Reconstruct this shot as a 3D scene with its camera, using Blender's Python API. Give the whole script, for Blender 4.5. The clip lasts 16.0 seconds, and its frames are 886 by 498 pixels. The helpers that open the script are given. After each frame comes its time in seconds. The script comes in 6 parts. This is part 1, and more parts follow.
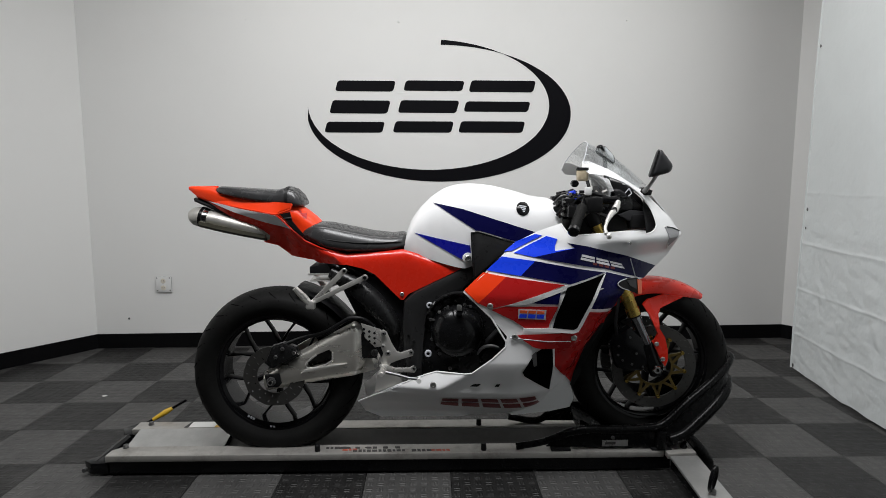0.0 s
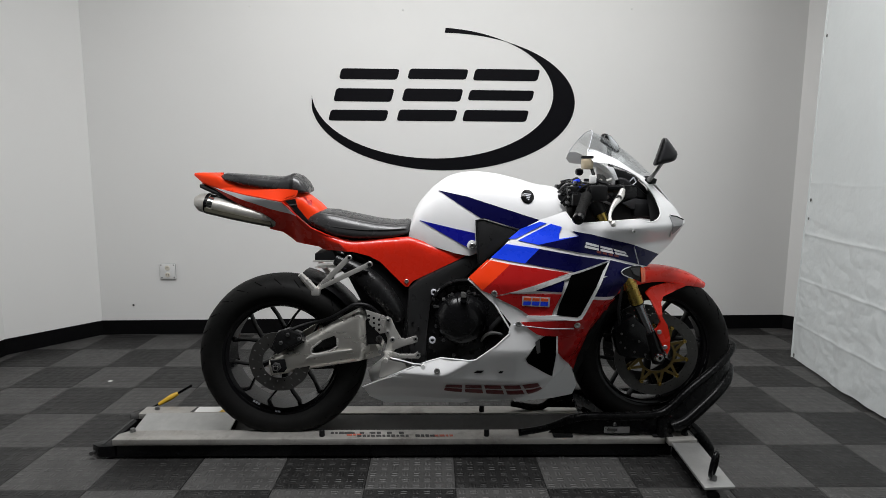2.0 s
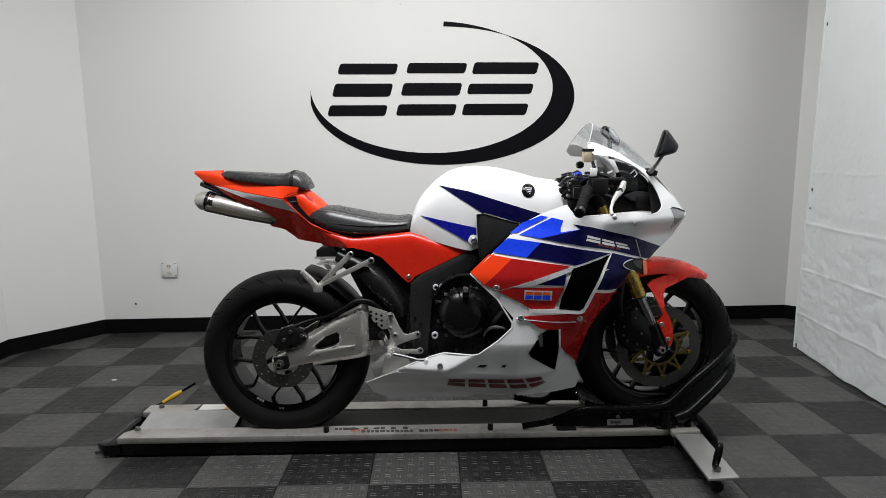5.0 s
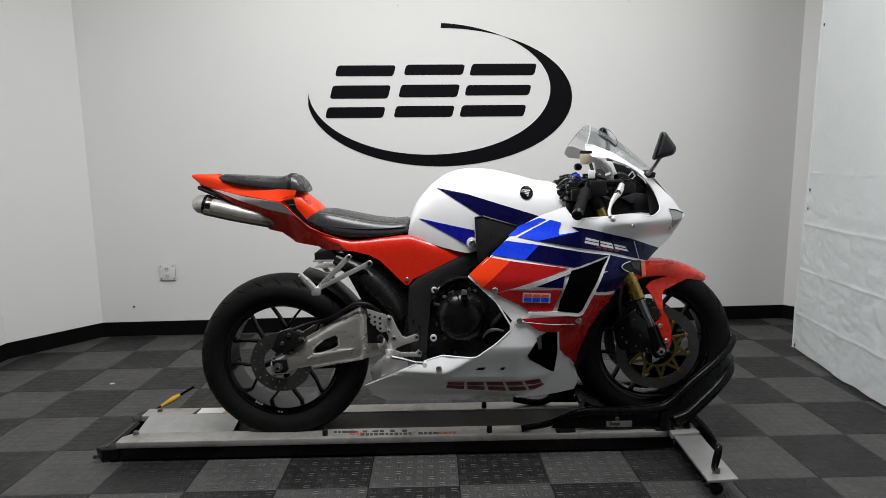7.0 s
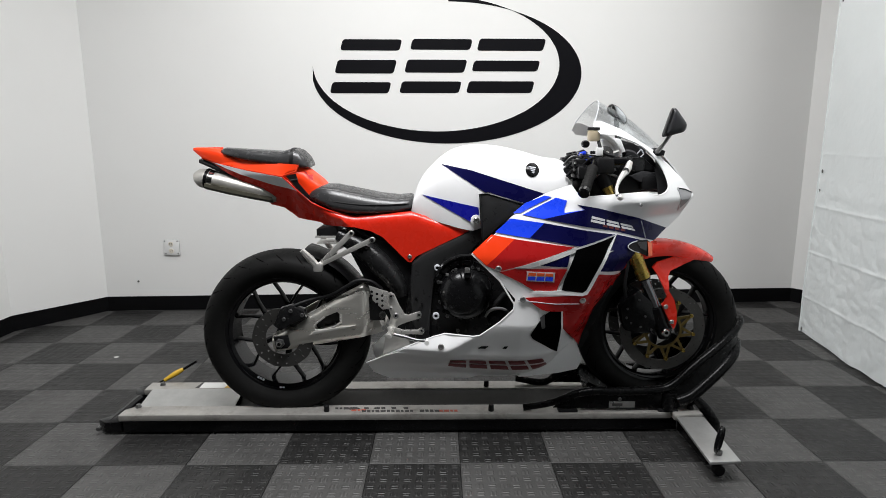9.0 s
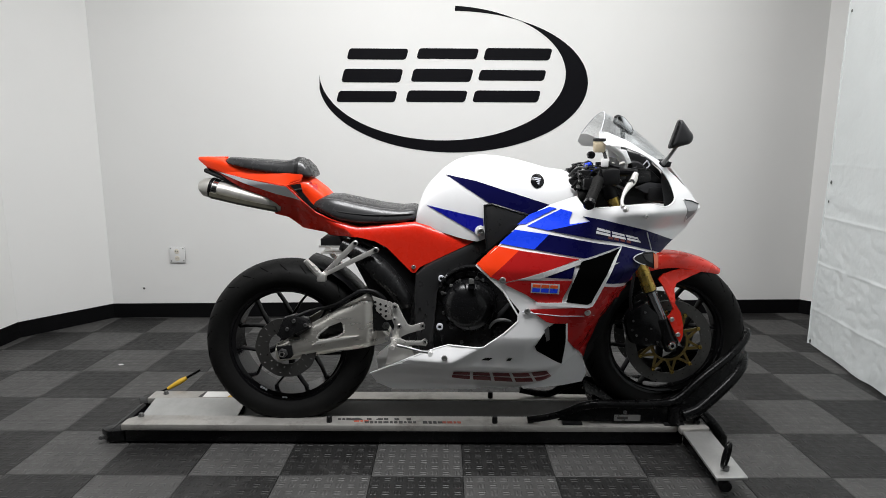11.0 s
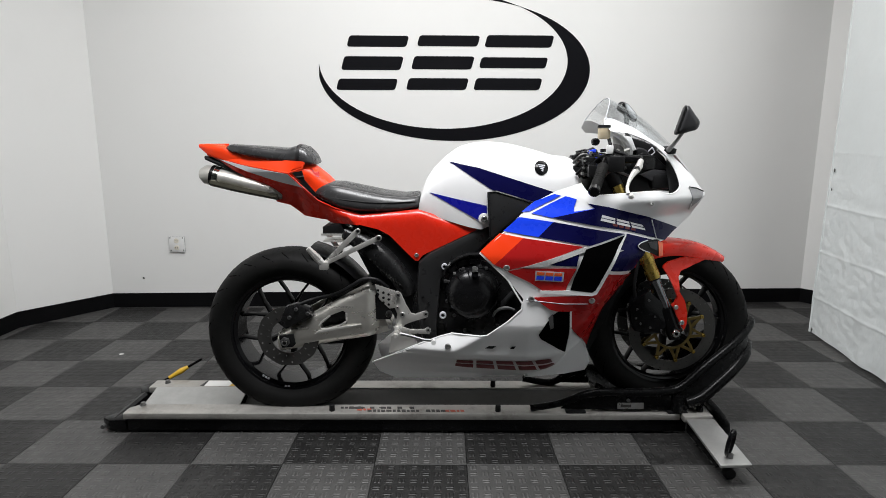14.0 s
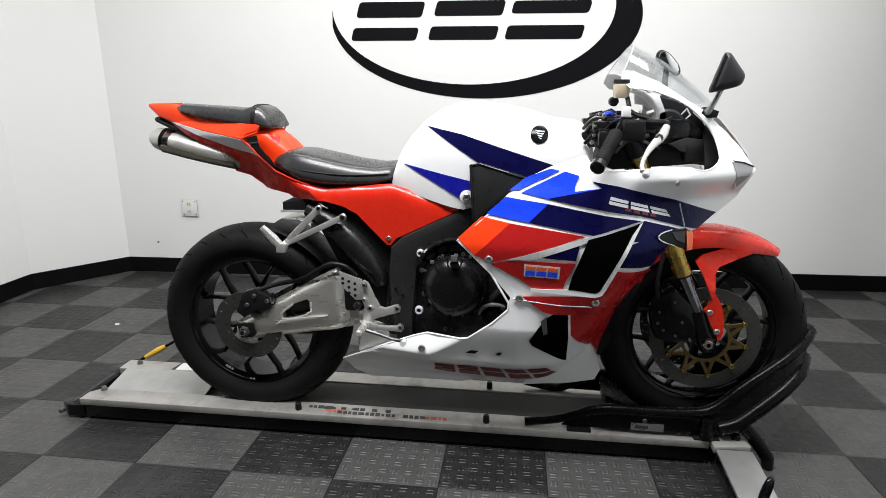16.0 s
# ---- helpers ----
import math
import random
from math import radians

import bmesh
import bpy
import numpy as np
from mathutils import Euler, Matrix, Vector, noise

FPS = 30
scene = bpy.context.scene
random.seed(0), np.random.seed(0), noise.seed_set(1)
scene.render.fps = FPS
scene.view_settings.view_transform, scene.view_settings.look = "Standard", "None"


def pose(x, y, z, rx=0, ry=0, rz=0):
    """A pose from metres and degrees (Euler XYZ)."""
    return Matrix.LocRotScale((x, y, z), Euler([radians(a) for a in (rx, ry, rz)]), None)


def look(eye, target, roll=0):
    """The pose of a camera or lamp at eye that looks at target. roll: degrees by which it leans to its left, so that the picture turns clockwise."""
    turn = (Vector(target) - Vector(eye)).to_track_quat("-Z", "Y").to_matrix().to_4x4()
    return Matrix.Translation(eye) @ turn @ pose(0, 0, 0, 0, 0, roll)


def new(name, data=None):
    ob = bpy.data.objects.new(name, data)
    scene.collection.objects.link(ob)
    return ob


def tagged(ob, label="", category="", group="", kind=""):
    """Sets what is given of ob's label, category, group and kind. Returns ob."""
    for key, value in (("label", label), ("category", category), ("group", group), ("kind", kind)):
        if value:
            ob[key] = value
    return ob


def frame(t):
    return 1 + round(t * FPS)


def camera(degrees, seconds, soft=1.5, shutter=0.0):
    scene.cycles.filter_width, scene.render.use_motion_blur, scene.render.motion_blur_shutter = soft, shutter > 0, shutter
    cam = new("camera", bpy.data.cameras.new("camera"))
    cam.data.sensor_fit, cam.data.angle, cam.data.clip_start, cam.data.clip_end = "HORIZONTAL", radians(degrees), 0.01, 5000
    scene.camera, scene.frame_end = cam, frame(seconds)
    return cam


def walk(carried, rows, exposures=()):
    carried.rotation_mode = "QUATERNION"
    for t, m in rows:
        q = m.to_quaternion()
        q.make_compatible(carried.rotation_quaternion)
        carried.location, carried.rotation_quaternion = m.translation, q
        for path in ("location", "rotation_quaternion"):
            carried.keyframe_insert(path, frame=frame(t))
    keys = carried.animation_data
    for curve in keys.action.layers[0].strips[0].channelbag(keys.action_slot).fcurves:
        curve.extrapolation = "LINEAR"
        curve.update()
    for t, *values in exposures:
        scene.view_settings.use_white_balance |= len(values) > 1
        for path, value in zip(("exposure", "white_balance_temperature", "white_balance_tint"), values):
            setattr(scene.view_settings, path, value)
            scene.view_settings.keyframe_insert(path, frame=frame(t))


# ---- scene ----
cam = camera(74.4, 16.0, soft=0.85)
PATH = [
    (0, (-0.074, -0.09, 1.065), (-0.034, 1.895, 0.827), -0.0),
    (0.5, (-0.08, -0.101, 1.056), (-0.041, 1.88, 0.785), 0.3),
    (1, (-0.083, -0.106, 1.054), (-0.045, 1.876, 0.787), 0.1),
    (1.5, (-0.087, -0.104, 1.058), (-0.047, 1.878, 0.792), 0.1),
    (2, (-0.086, -0.101, 1.056), (-0.05, 1.881, 0.785), 0.3),
    (2.5, (-0.083, -0.099, 1.058), (-0.046, 1.884, 0.796), 0.2),
    (3, (-0.081, -0.101, 1.056), (-0.044, 1.881, 0.787), 0.0),
    (3.5, (-0.086, -0.1, 1.057), (-0.055, 1.88, 0.773), -0.0),
    (4, (-0.088, -0.101, 1.057), (-0.058, 1.878, 0.768), -0.1),
    (6.5, (-0.088, -0.095, 1.066), (-0.05, 1.884, 0.774), -0.9),
    (7, (-0.087, -0.096, 1.067), (-0.049, 1.882, 0.777), -0.7),
    (7.5, (-0.089, -0.094, 1.063), (-0.066, 1.882, 0.755), -1.2),
    (8, (-0.083, -0.075, 1.061), (-0.058, 1.9, 0.747), -1.4),
    (8.5, (-0.077, -0.075, 1.062), (-0.058, 1.9, 0.747), -1.0),
    (9, (-0.077, -0.071, 1.055), (-0.061, 1.897, 0.696), -0.1),
    (11.5, (-0.068, -0.059, 1.067), (-0.079, 1.914, 0.738), 0.0),
    (12, (-0.073, -0.064, 1.067), (-0.078, 1.909, 0.741), -0.4),
    (12.5, (-0.076, -0.064, 1.06), (-0.101, 1.909, 0.732), 0.6),
    (13, (-0.079, -0.062, 1.06), (-0.104, 1.908, 0.718), 0.1),
    (13.5, (-0.083, -0.059, 1.058), (-0.094, 1.912, 0.715), 0.3),
    (14, (-0.086, -0.047, 1.054), (-0.086, 1.919, 0.687), 0.1),
    (14.5, (-0.091, -0.044, 1.059), (-0.089, 1.923, 0.695), 0.4),
    (14.9, (-0.098, -0.031, 1.064), (-0.059, 1.929, 0.672), 0.5),
    (15, (-0.091, -0.024, 1.064), (-0.05, 1.936, 0.666), 0.0),
    (15.1, (-0.084, -0.009, 1.075), (-0.047, 1.949, 0.666), -0.5),
    (15.2, (-0.049, 0.014, 1.083), (-0.046, 1.972, 0.676), -1.6),
    (15.3, (-0.01, 0.048, 1.088), (-0.066, 2.002, 0.667), -2.7),
    (15.4, (0.028, 0.078, 1.093), (-0.075, 2.026, 0.651), -2.2),
    (15.5, (0.073, 0.103, 1.091), (-0.077, 2.047, 0.648), -1.0),
    (15.6, (0.091, 0.125, 1.095), (-0.057, 2.064, 0.63), -0.2),
    (15.7, (0.126, 0.175, 1.106), (-0.027, 2.101, 0.59), -0.2),
    (15.8, (0.146, 0.219, 1.095), (-0.029, 2.14, 0.567), 0.0),
    (15.9, (0.16, 0.268, 1.083), (-0.048, 2.187, 0.559), 0.0),
    (16, (0.181, 0.318, 1.063), (-0.057, 2.238, 0.555), 0.1),
]
EXPOSURES = [(0.0, -0.16), (0.5, -0.08), (3.0, -0.08), (4.0, 0.04), (6.5, 0.0), (7.0, -0.01), (7.5, 0.13), (8.0, 0.22), (9.0, 0.31), (11.5, 0.27), (12.0, 0.25), (12.5, 0.16), (13.0, 0.20), (14.0, 0.28), (15.0, 0.36), (15.3, 0.40), (15.8, 0.50), (16.0, 0.62)]
walk(cam, [(t, look(eye, target, roll)) for t, eye, target, roll in PATH], EXPOSURES)

# ---------------------------------------------------------------- light
world = bpy.data.worlds.new("room_air")
scene.world = world
world.use_nodes = True
world.node_tree.nodes["Background"].inputs["Color"].default_value = (0.9, 0.95, 1.0, 1)
world.node_tree.nodes["Background"].inputs["Strength"].default_value = 0.05


def ceiling_lamp(name, at, size_x, size_y, watts, colour, turn=0):
    data = bpy.data.lights.new(name, "AREA")
    data.shape, data.size, data.size_y, data.energy, data.color = "RECTANGLE", size_x, size_y, watts, colour
    ob = new(name, data)
    ob.matrix_world = pose(at[0], at[1], at[2], 0, 0, turn)
    return ob


ceiling_lamp("ceiling_lamp_back", (0.19, 2.60, 2.86), 3.1, 0.5, 28.5, (1.0, 0.985, 0.965))
ceiling_lamp("ceiling_lamp_front", (-0.20, 1.12, 2.86), 2.1, 0.6, 86, (0.98, 0.985, 1.0))


# ---------------------------------------------------------------- materials
def sock(node, name, value):
    node.inputs[name].default_value = value


def shader(name, colour, rough, metal=0.0, vary=0.12, scale=6.0, fine=0.0, fine_scale=300.0,
           coat=0.0, spec=0.5, rough_vary=0.08, stain=None, stain_amount=0.3, stain_scale=2.5, stretch=(1, 1, 1)):
    """A node material: base colour with broad and fine variation, roughness variation and fine relief."""
    m = bpy.data.materials.new(name)
    m.use_nodes = True
    nt = m.node_tree
    b = nt.nodes["Principled BSDF"]
    add, wire = nt.nodes.new, nt.links.new
    place = add("ShaderNodeTexCoord")
    info = add("ShaderNodeObjectInfo")
    shift = add("ShaderNodeVectorMath")
    shift.operation = "MULTIPLY_ADD"
    wire(info.outputs["Random"], shift.inputs[0])
    shift.inputs[1].default_value = (7.0, 3.0, 5.0)
    grain = add("ShaderNodeVectorMath")
    grain.operation = "MULTIPLY"
    grain.inputs[1].default_value = stretch
    wire(place.outputs["Object"], grain.inputs[0])
    wire(grain.outputs[0], shift.inputs[2])
    n1 = add("ShaderNodeTexNoise")
    sock(n1, "Scale", scale)
    sock(n1, "Detail", 6.0)
    sock(n1, "Roughness", 0.62)
    wire(shift.outputs[0], n1.inputs["Vector"])
    ramp = add("ShaderNodeMapRange")
    sock(ramp, "From Min", 0.25), sock(ramp, "From Max", 0.75)
    sock(ramp, "To Min", 1 - vary), sock(ramp, "To Max", 1 + vary)
    wire(n1.outputs["Fac"], ramp.inputs["Value"])
    tint = add("ShaderNodeVectorMath")
    tint.operation = "SCALE"
    tint.inputs[0].default_value = colour
    wire(ramp.outputs[0], tint.inputs["Scale"])
    out = tint.outputs[0]
    if stain:
        n3 = add("ShaderNodeTexNoise")
        sock(n3, "Scale", stain_scale)
        sock(n3, "Detail", 8.0)
        sock(n3, "Roughness", 0.7)
        wire(shift.outputs[0], n3.inputs["Vector"])
        r3 = add("ShaderNodeMapRange")
        sock(r3, "From Min", 0.52), sock(r3, "From Max", 0.75), sock(r3, "To Max", stain_amount)
        wire(n3.outputs["Fac"], r3.inputs["Value"])
        mix = add("ShaderNodeMix")
        mix.data_type = "RGBA"
        wire(r3.outputs[0], mix.inputs["Factor"])
        wire(out, mix.inputs["A"])
        mix.inputs["B"].default_value = (*stain, 1)
        out = mix.outputs["Result"]
    wire(out, b.inputs["Base Color"])
    n2 = add("ShaderNodeTexNoise")
    sock(n2, "Scale", scale * 4.3)
    sock(n2, "Detail", 5.0)
    wire(shift.outputs[0], n2.inputs["Vector"])
    rr = add("ShaderNodeMapRange")
    sock(rr, "From Min", 0.3), sock(rr, "From Max", 0.7)
    sock(rr, "To Min", max(rough - rough_vary, 0.02)), sock(rr, "To Max", min(rough + rough_vary, 1))
    wire(n2.outputs["Fac"], rr.inputs["Value"])
    wire(rr.outputs[0], b.inputs["Roughness"])
    sock(b, "Metallic", metal)
    sock(b, "Specular IOR Level", spec)
    sock(b, "Coat Weight", coat)
    sock(b, "Coat Roughness", 0.06)
    if fine:
        n4 = add("ShaderNodeTexNoise")
        sock(n4, "Scale", fine_scale)
        sock(n4, "Detail", 3.0)
        wire(grain.outputs[0], n4.inputs["Vector"])
        bump = add("ShaderNodeBump")
        sock(bump, "Strength", fine)
        sock(bump, "Distance", 0.002 if fine_scale > 100 else 0.012)
        wire(n4.outputs["Fac"], bump.inputs["Height"])
        wire(bump.outputs["Normal"], b.inputs["Normal"])
    return m


def clear_shader(name, colour, rough, see, spec=0.5):
    """A clear plastic sheet: mostly see-through with a glossy face."""
    m = bpy.data.materials.new(name)
    m.use_nodes = True
    nt = m.node_tree
    out = nt.nodes["Material Output"]
    nt.nodes.remove(nt.nodes["Principled BSDF"])
    b = nt.nodes.new("ShaderNodeBsdfGlossy")
    sock(b, "Color", (*colour, 1)), sock(b, "Roughness", rough)
    thru = nt.nodes.new("ShaderNodeBsdfTransparent")
    thru.inputs["Color"].default_value = (0.975, 0.98, 0.985, 1)
    fres = nt.nodes.new("ShaderNodeFresnel")
    fres.inputs["IOR"].default_value = 1.45
    span = nt.nodes.new("ShaderNodeMapRange")
    sock(span, "To Min", 1 - see), sock(span, "To Max", 0.28)
    mix = nt.nodes.new("ShaderNodeMixShader")
    nt.links.new(fres.outputs[0], span.inputs["Value"])
    nt.links.new(span.outputs[0], mix.inputs[0])
    nt.links.new(thru.outputs[0], mix.inputs[1])
    nt.links.new(b.outputs[0], mix.inputs[2])
    nt.links.new(mix.outputs[0], out.inputs["Surface"])
    return m


def tread_plate(name, colour):
    """Interlocking floor tile: moulded plastic with pairs of short raised bars, turned from cell to cell."""
    m = shader(name, colour, 0.50, vary=0.22, scale=9.0, stain=(0.16, 0.155, 0.15), stain_amount=0.16, stain_scale=5.0, spec=0.42)
    nt = m.node_tree
    add, wire = nt.nodes.new, nt.links.new

    def calc(op, a, b=0.0, c=0.0):
        n = add("ShaderNodeMath")
        n.operation = op
        for i, v in enumerate((a, b, c)):
            if hasattr(v, "is_linked"):
                wire(v, n.inputs[i])
            else:
                n.inputs[i].default_value = v
        return n.outputs[0]
    place = add("ShaderNodeTexCoord")
    split = add("ShaderNodeSeparateXYZ")
    wire(place.outputs["Object"], split.inputs[0])
    u, v = calc("MULTIPLY", split.outputs[0], 1 / 0.0381), calc("MULTIPLY", split.outputs[1], 1 / 0.0381)
    fu, fv = calc("FRACT", u), calc("FRACT", v)
    parity = calc("MODULO", calc("ADD", calc("ADD", calc("FLOOR", u), calc("FLOOR", v)), 64.0), 2.0)

    def soft(value, edge0, edge1):
        n = add("ShaderNodeMapRange")
        n.interpolation_type = "SMOOTHSTEP"
        sock(n, "From Min", edge0), sock(n, "From Max", edge1), sock(n, "To Min", 1.0), sock(n, "To Max", 0.0)
        wire(value, n.inputs["Value"])
        return n.outputs[0]

    def bars(a, b):
        da = calc("MINIMUM", calc("ABSOLUTE", calc("SUBTRACT", a, 0.34)), calc("ABSOLUTE", calc("SUBTRACT", a, 0.66)))
        return calc("MULTIPLY", soft(da, 0.03, 0.15), soft(calc("ABSOLUTE", calc("SUBTRACT", b, 0.5)), 0.22, 0.34))
    one = calc("MULTIPLY", bars(fu, fv), parity)
    two = calc("MULTIPLY", bars(fv, fu), calc("SUBTRACT", 1.0, parity))
    relief = calc("ADD", one, two)
    bump = add("ShaderNodeBump")
    sock(bump, "Strength", 0.8), sock(bump, "Distance", 0.003)
    wire(relief, bump.inputs["Height"])
    b = nt.nodes["Principled BSDF"]
    wire(bump.outputs["Normal"], b.inputs["Normal"])
    # the tops of the bars are a little lighter, highlights put into the colour
    old = b.inputs["Base Color"].links[0].from_socket
    mix = add("ShaderNodeMix")
    mix.data_type = "RGBA"
    mix.blend_type = "ADD"
    wire(calc("MULTIPLY", relief, 0.34), mix.inputs["Factor"])
    wire(old, mix.inputs["A"])
    mix.inputs["B"].default_value = (colour[0], colour[1], colour[2], 1)
    wire(mix.outputs["Result"], b.inputs["Base Color"])
    return m


WALL = shader("white_wall_paint", (0.80, 0.80, 0.785), 0.62, vary=0.015, scale=1.2, fine=0.12, fine_scale=180, spec=0.25,
              stain=(0.66, 0.65, 0.63), stain_amount=0.10, stain_scale=1.6)
# tone of the unseen walls, set for fill light and reflections
GREYW = shader("unseen_grey_wall_paint", (0.25, 0.25, 0.25), 0.7, vary=0.05, scale=1.5)
CEIL = shader("ceiling_paint", (0.22, 0.22, 0.22), 0.8, vary=0.02, scale=2.0, fine=0.1)
BASE = shader("black_rubber_base", (0.0035, 0.0035, 0.004), 0.6, vary=0.2, scale=5, spec=0.08)
TILE_D = tread_plate("dark_grey_floor_tile", (0.0118, 0.0115, 0.0112))
TILE_L = tread_plate("light_grey_floor_tile", (0.054, 0.053, 0.0515))
VINYL = shader("black_vinyl", (0.0035, 0.0035, 0.005), 0.55, vary=0.1, spec=0.08)
SHEET = shader("white_plastic_sheet", (0.66, 0.69, 0.69), 0.38, vary=0.04, scale=3.0, fine=0.22, fine_scale=30, spec=0.45)
ALU = shader("worn_aluminium", (0.42, 0.405, 0.38), 0.42, metal=0.55, vary=0.12, scale=14, fine=0.08, fine_scale=500,
             stain=(0.15, 0.13, 0.11), stain_amount=0.7, stain_scale=11.0)
ALU_SIDE = shader("brushed_aluminium_edge", (0.45, 0.45, 0.44), 0.38, metal=0.7, vary=0.1, scale=20)
CHANNEL = shader("dark_channel_metal", (0.046, 0.045, 0.043), 0.55, metal=0.3, vary=0.2, scale=10)
BLACKM = shader("black_enamel", (0.0035, 0.0035, 0.004), 0.2, vary=0.2, scale=12, spec=0.22)
BLACKP = shader("black_plastic", (0.0072, 0.0072, 0.0077), 0.45, spec=0.18, vary=0.2, scale=15, fine=0.15, fine_scale=700)
SATIN = shader("satin_black_casting", (0.0088, 0.0088, 0.0092), 0.30, spec=0.34, vary=0.18, scale=12, fine=0.1, fine_scale=400)
RUBBER = shader("tyre_rubber", (0.0075, 0.0075, 0.0073), 0.6, vary=0.2, scale=18, spec=0.09, stain=(0.02, 0.019, 0.018), stain_amount=0.3, stain_scale=12)
WHITE = shader("white_gloss_paint", (0.84, 0.84, 0.84), 0.36, vary=0.01, coat=0.2, spec=0.4)
RED = shader("red_gloss_paint", (0.63, 0.022, 0.009), 0.28, vary=0.03, coat=0.22, spec=0.35)
# darker copy of the red, with shade and reflection put into the colour
SHADERED = shader("shaded_red_gloss_paint", (0.40, 0.011, 0.011), 0.3, vary=0.03, coat=0.15, spec=0.3)
ORANGE = shader("orange_red_gloss_paint", (0.88, 0.050, 0.008), 0.34, vary=0.03, coat=0.08, spec=0.35)
NAVY = shader("dark_navy_gloss_paint", (0.004, 0.004, 0.046), 0.3, vary=0.05, coat=0.05, spec=0.1)
BLUE = shader("bright_blue_gloss_paint", (0.012, 0.06, 0.85), 0.3, vary=0.03, coat=0.35)
MIDBLUE = shader("royal_blue_gloss_paint", (0.008, 0.010, 0.28), 0.3, vary=0.03, coat=0.35)
SILVER = shader("silver_gloss_paint", (0.56, 0.56, 0.56), 0.32, metal=0.12, vary=0.04, coat=0.4)
SEATM = shader("black_seat_vinyl", (0.032, 0.032, 0.033), 0.27, vary=0.06, scale=12, rough_vary=0.008)
CAST = shader("satin_aluminium_casting", (0.76, 0.745, 0.71), 0.29, metal=0.72, vary=0.05, scale=4, rough_vary=0.03)
BRUSHED = shader("brushed_aluminium_arm", (0.70, 0.68, 0.63), 0.31, metal=0.82, vary=0.05, scale=7, rough_vary=0.07, fine=0.04, fine_scale=90, stretch=(0.3, 1.0, 2.0),
                 stain=(0.50, 0.46, 0.37), stain_amount=0.2, stain_scale=3.0)
GOLDD = shader("dull_gold_carrier", (0.15, 0.108, 0.036), 0.4, metal=0.8, vary=0.12)
CHROME = shader("bright_chrome", (0.82, 0.82, 0.81), 0.12, metal=1.0, vary=0.03)
GOLD = shader("gold_anodised", (0.42, 0.30, 0.075), 0.27, metal=0.9, vary=0.08)
DISC = shader("steel_disc", (0.15, 0.15, 0.15), 0.36, metal=0.8, vary=0.1, scale=30)
FRAMEM = shader("satin_black_frame", (0.018, 0.018, 0.0185), 0.33, spec=0.42, vary=0.15, scale=10, fine=0.06, fine_scale=500)
CHOCKM = shader("worn_black_enamel", (0.003, 0.003, 0.0032), 0.27, vary=0.3, scale=9, spec=0.13, rough_vary=0.08)
COVERM = shader("dark_engine_cover", (0.0055, 0.0055, 0.006), 0.24, spec=0.28, vary=0.25, scale=14, rough_vary=0.06)
GREYP = shader("charcoal_plastic", (0.022, 0.022, 0.024), 0.42, spec=0.4, vary=0.15, scale=18)
# dead black that puts the shade of hollows into the colour
SHADEBLACK = shader("dead_black_for_shade", (0.0012, 0.0012, 0.0012), 0.9, vary=0.1, spec=0.02)
GLOSSB = shader("gloss_black_enamel", (0.004, 0.004, 0.0045), 0.14, vary=0.2, scale=12, spec=0.28, rough_vary=0.04)
DISCM = shader("dull_steel_disc", (0.062, 0.061, 0.058), 0.4, metal=0.6, vary=0.12, scale=30)
SLIDER = shader("polished_slider", (0.22, 0.22, 0.23), 0.18, metal=0.95, vary=0.05)
SPOKE = shader("dark_cast_spoke", (0.0035, 0.0035, 0.004), 0.4, vary=0.2, scale=12, spec=0.06, rough_vary=0.05)
BOLTM = shader("zinc_bolt", (0.42, 0.42, 0.41), 0.3, metal=0.85, vary=0.15)
MUFF = shader("muffler_metal", (0.55, 0.535, 0.50), 0.43, metal=0.72, vary=0.10, scale=8, stain=(0.33, 0.29, 0.20), stain_amount=0.35, stain_scale=7.0)
MUFFD = shader("heat_shield_metal", (0.085, 0.08, 0.06), 0.45, metal=0.7, vary=0.15, scale=8)
GLASS = clear_shader("clear_screen", (0.85, 0.87, 0.88), 0.05, 0.985)
AMBER = shader("amber_lens", (0.80, 0.12, 0.03), 0.2, vary=0.05, coat=0.5)
MILKY = shader("milky_fluid_cup", (0.62, 0.52, 0.36), 0.35, vary=0.08)
CREAM = shader("pale_cream_plastic", (0.68, 0.64, 0.55), 0.4, vary=0.05)
WHITEP = shader("white_plastic", (0.75, 0.75, 0.74), 0.4, vary=0.03)
DUCT = shader("grey_duct_plastic", (0.30, 0.30, 0.305), 0.5, vary=0.1)
LETTER = shader("white_silver_marking", (0.78, 0.78, 0.80), 0.35, vary=0.05)
MARK = shader("dark_red_marking", (0.14, 0.012, 0.014), 0.4, vary=0.1)
GREYMARK = shader("silver_grey_marking", (0.55, 0.56, 0.60), 0.35, vary=0.05)
DARKMARK = shader("faded_dark_print", (0.035, 0.033, 0.032), 0.6, vary=0.3, scale=40)
REDMARK = shader("faded_red_print", (0.48, 0.10, 0.06), 0.6, vary=0.3, scale=40)
YELLOW = shader("yellow_plastic", (0.62, 0.38, 0.03), 0.4, vary=0.1)
PAPER = shader("white_sticker", (0.72, 0.72, 0.70), 0.55, vary=0.04)
MIRRORG = shader("mirror_glass", (0.85, 0.86, 0.88), 0.03, metal=1.0, vary=0.0, rough_vary=0.0)


# ---------------------------------------------------------------- builders
ORIGIN = {}


def thing(name, at, label, category, group="", kind=""):
    ob = new(name)
    ob.location = at
    ob.empty_display_size = 0.05
    ORIGIN[ob.name] = Vector(at)
    return tagged(ob, label, category, group, kind)


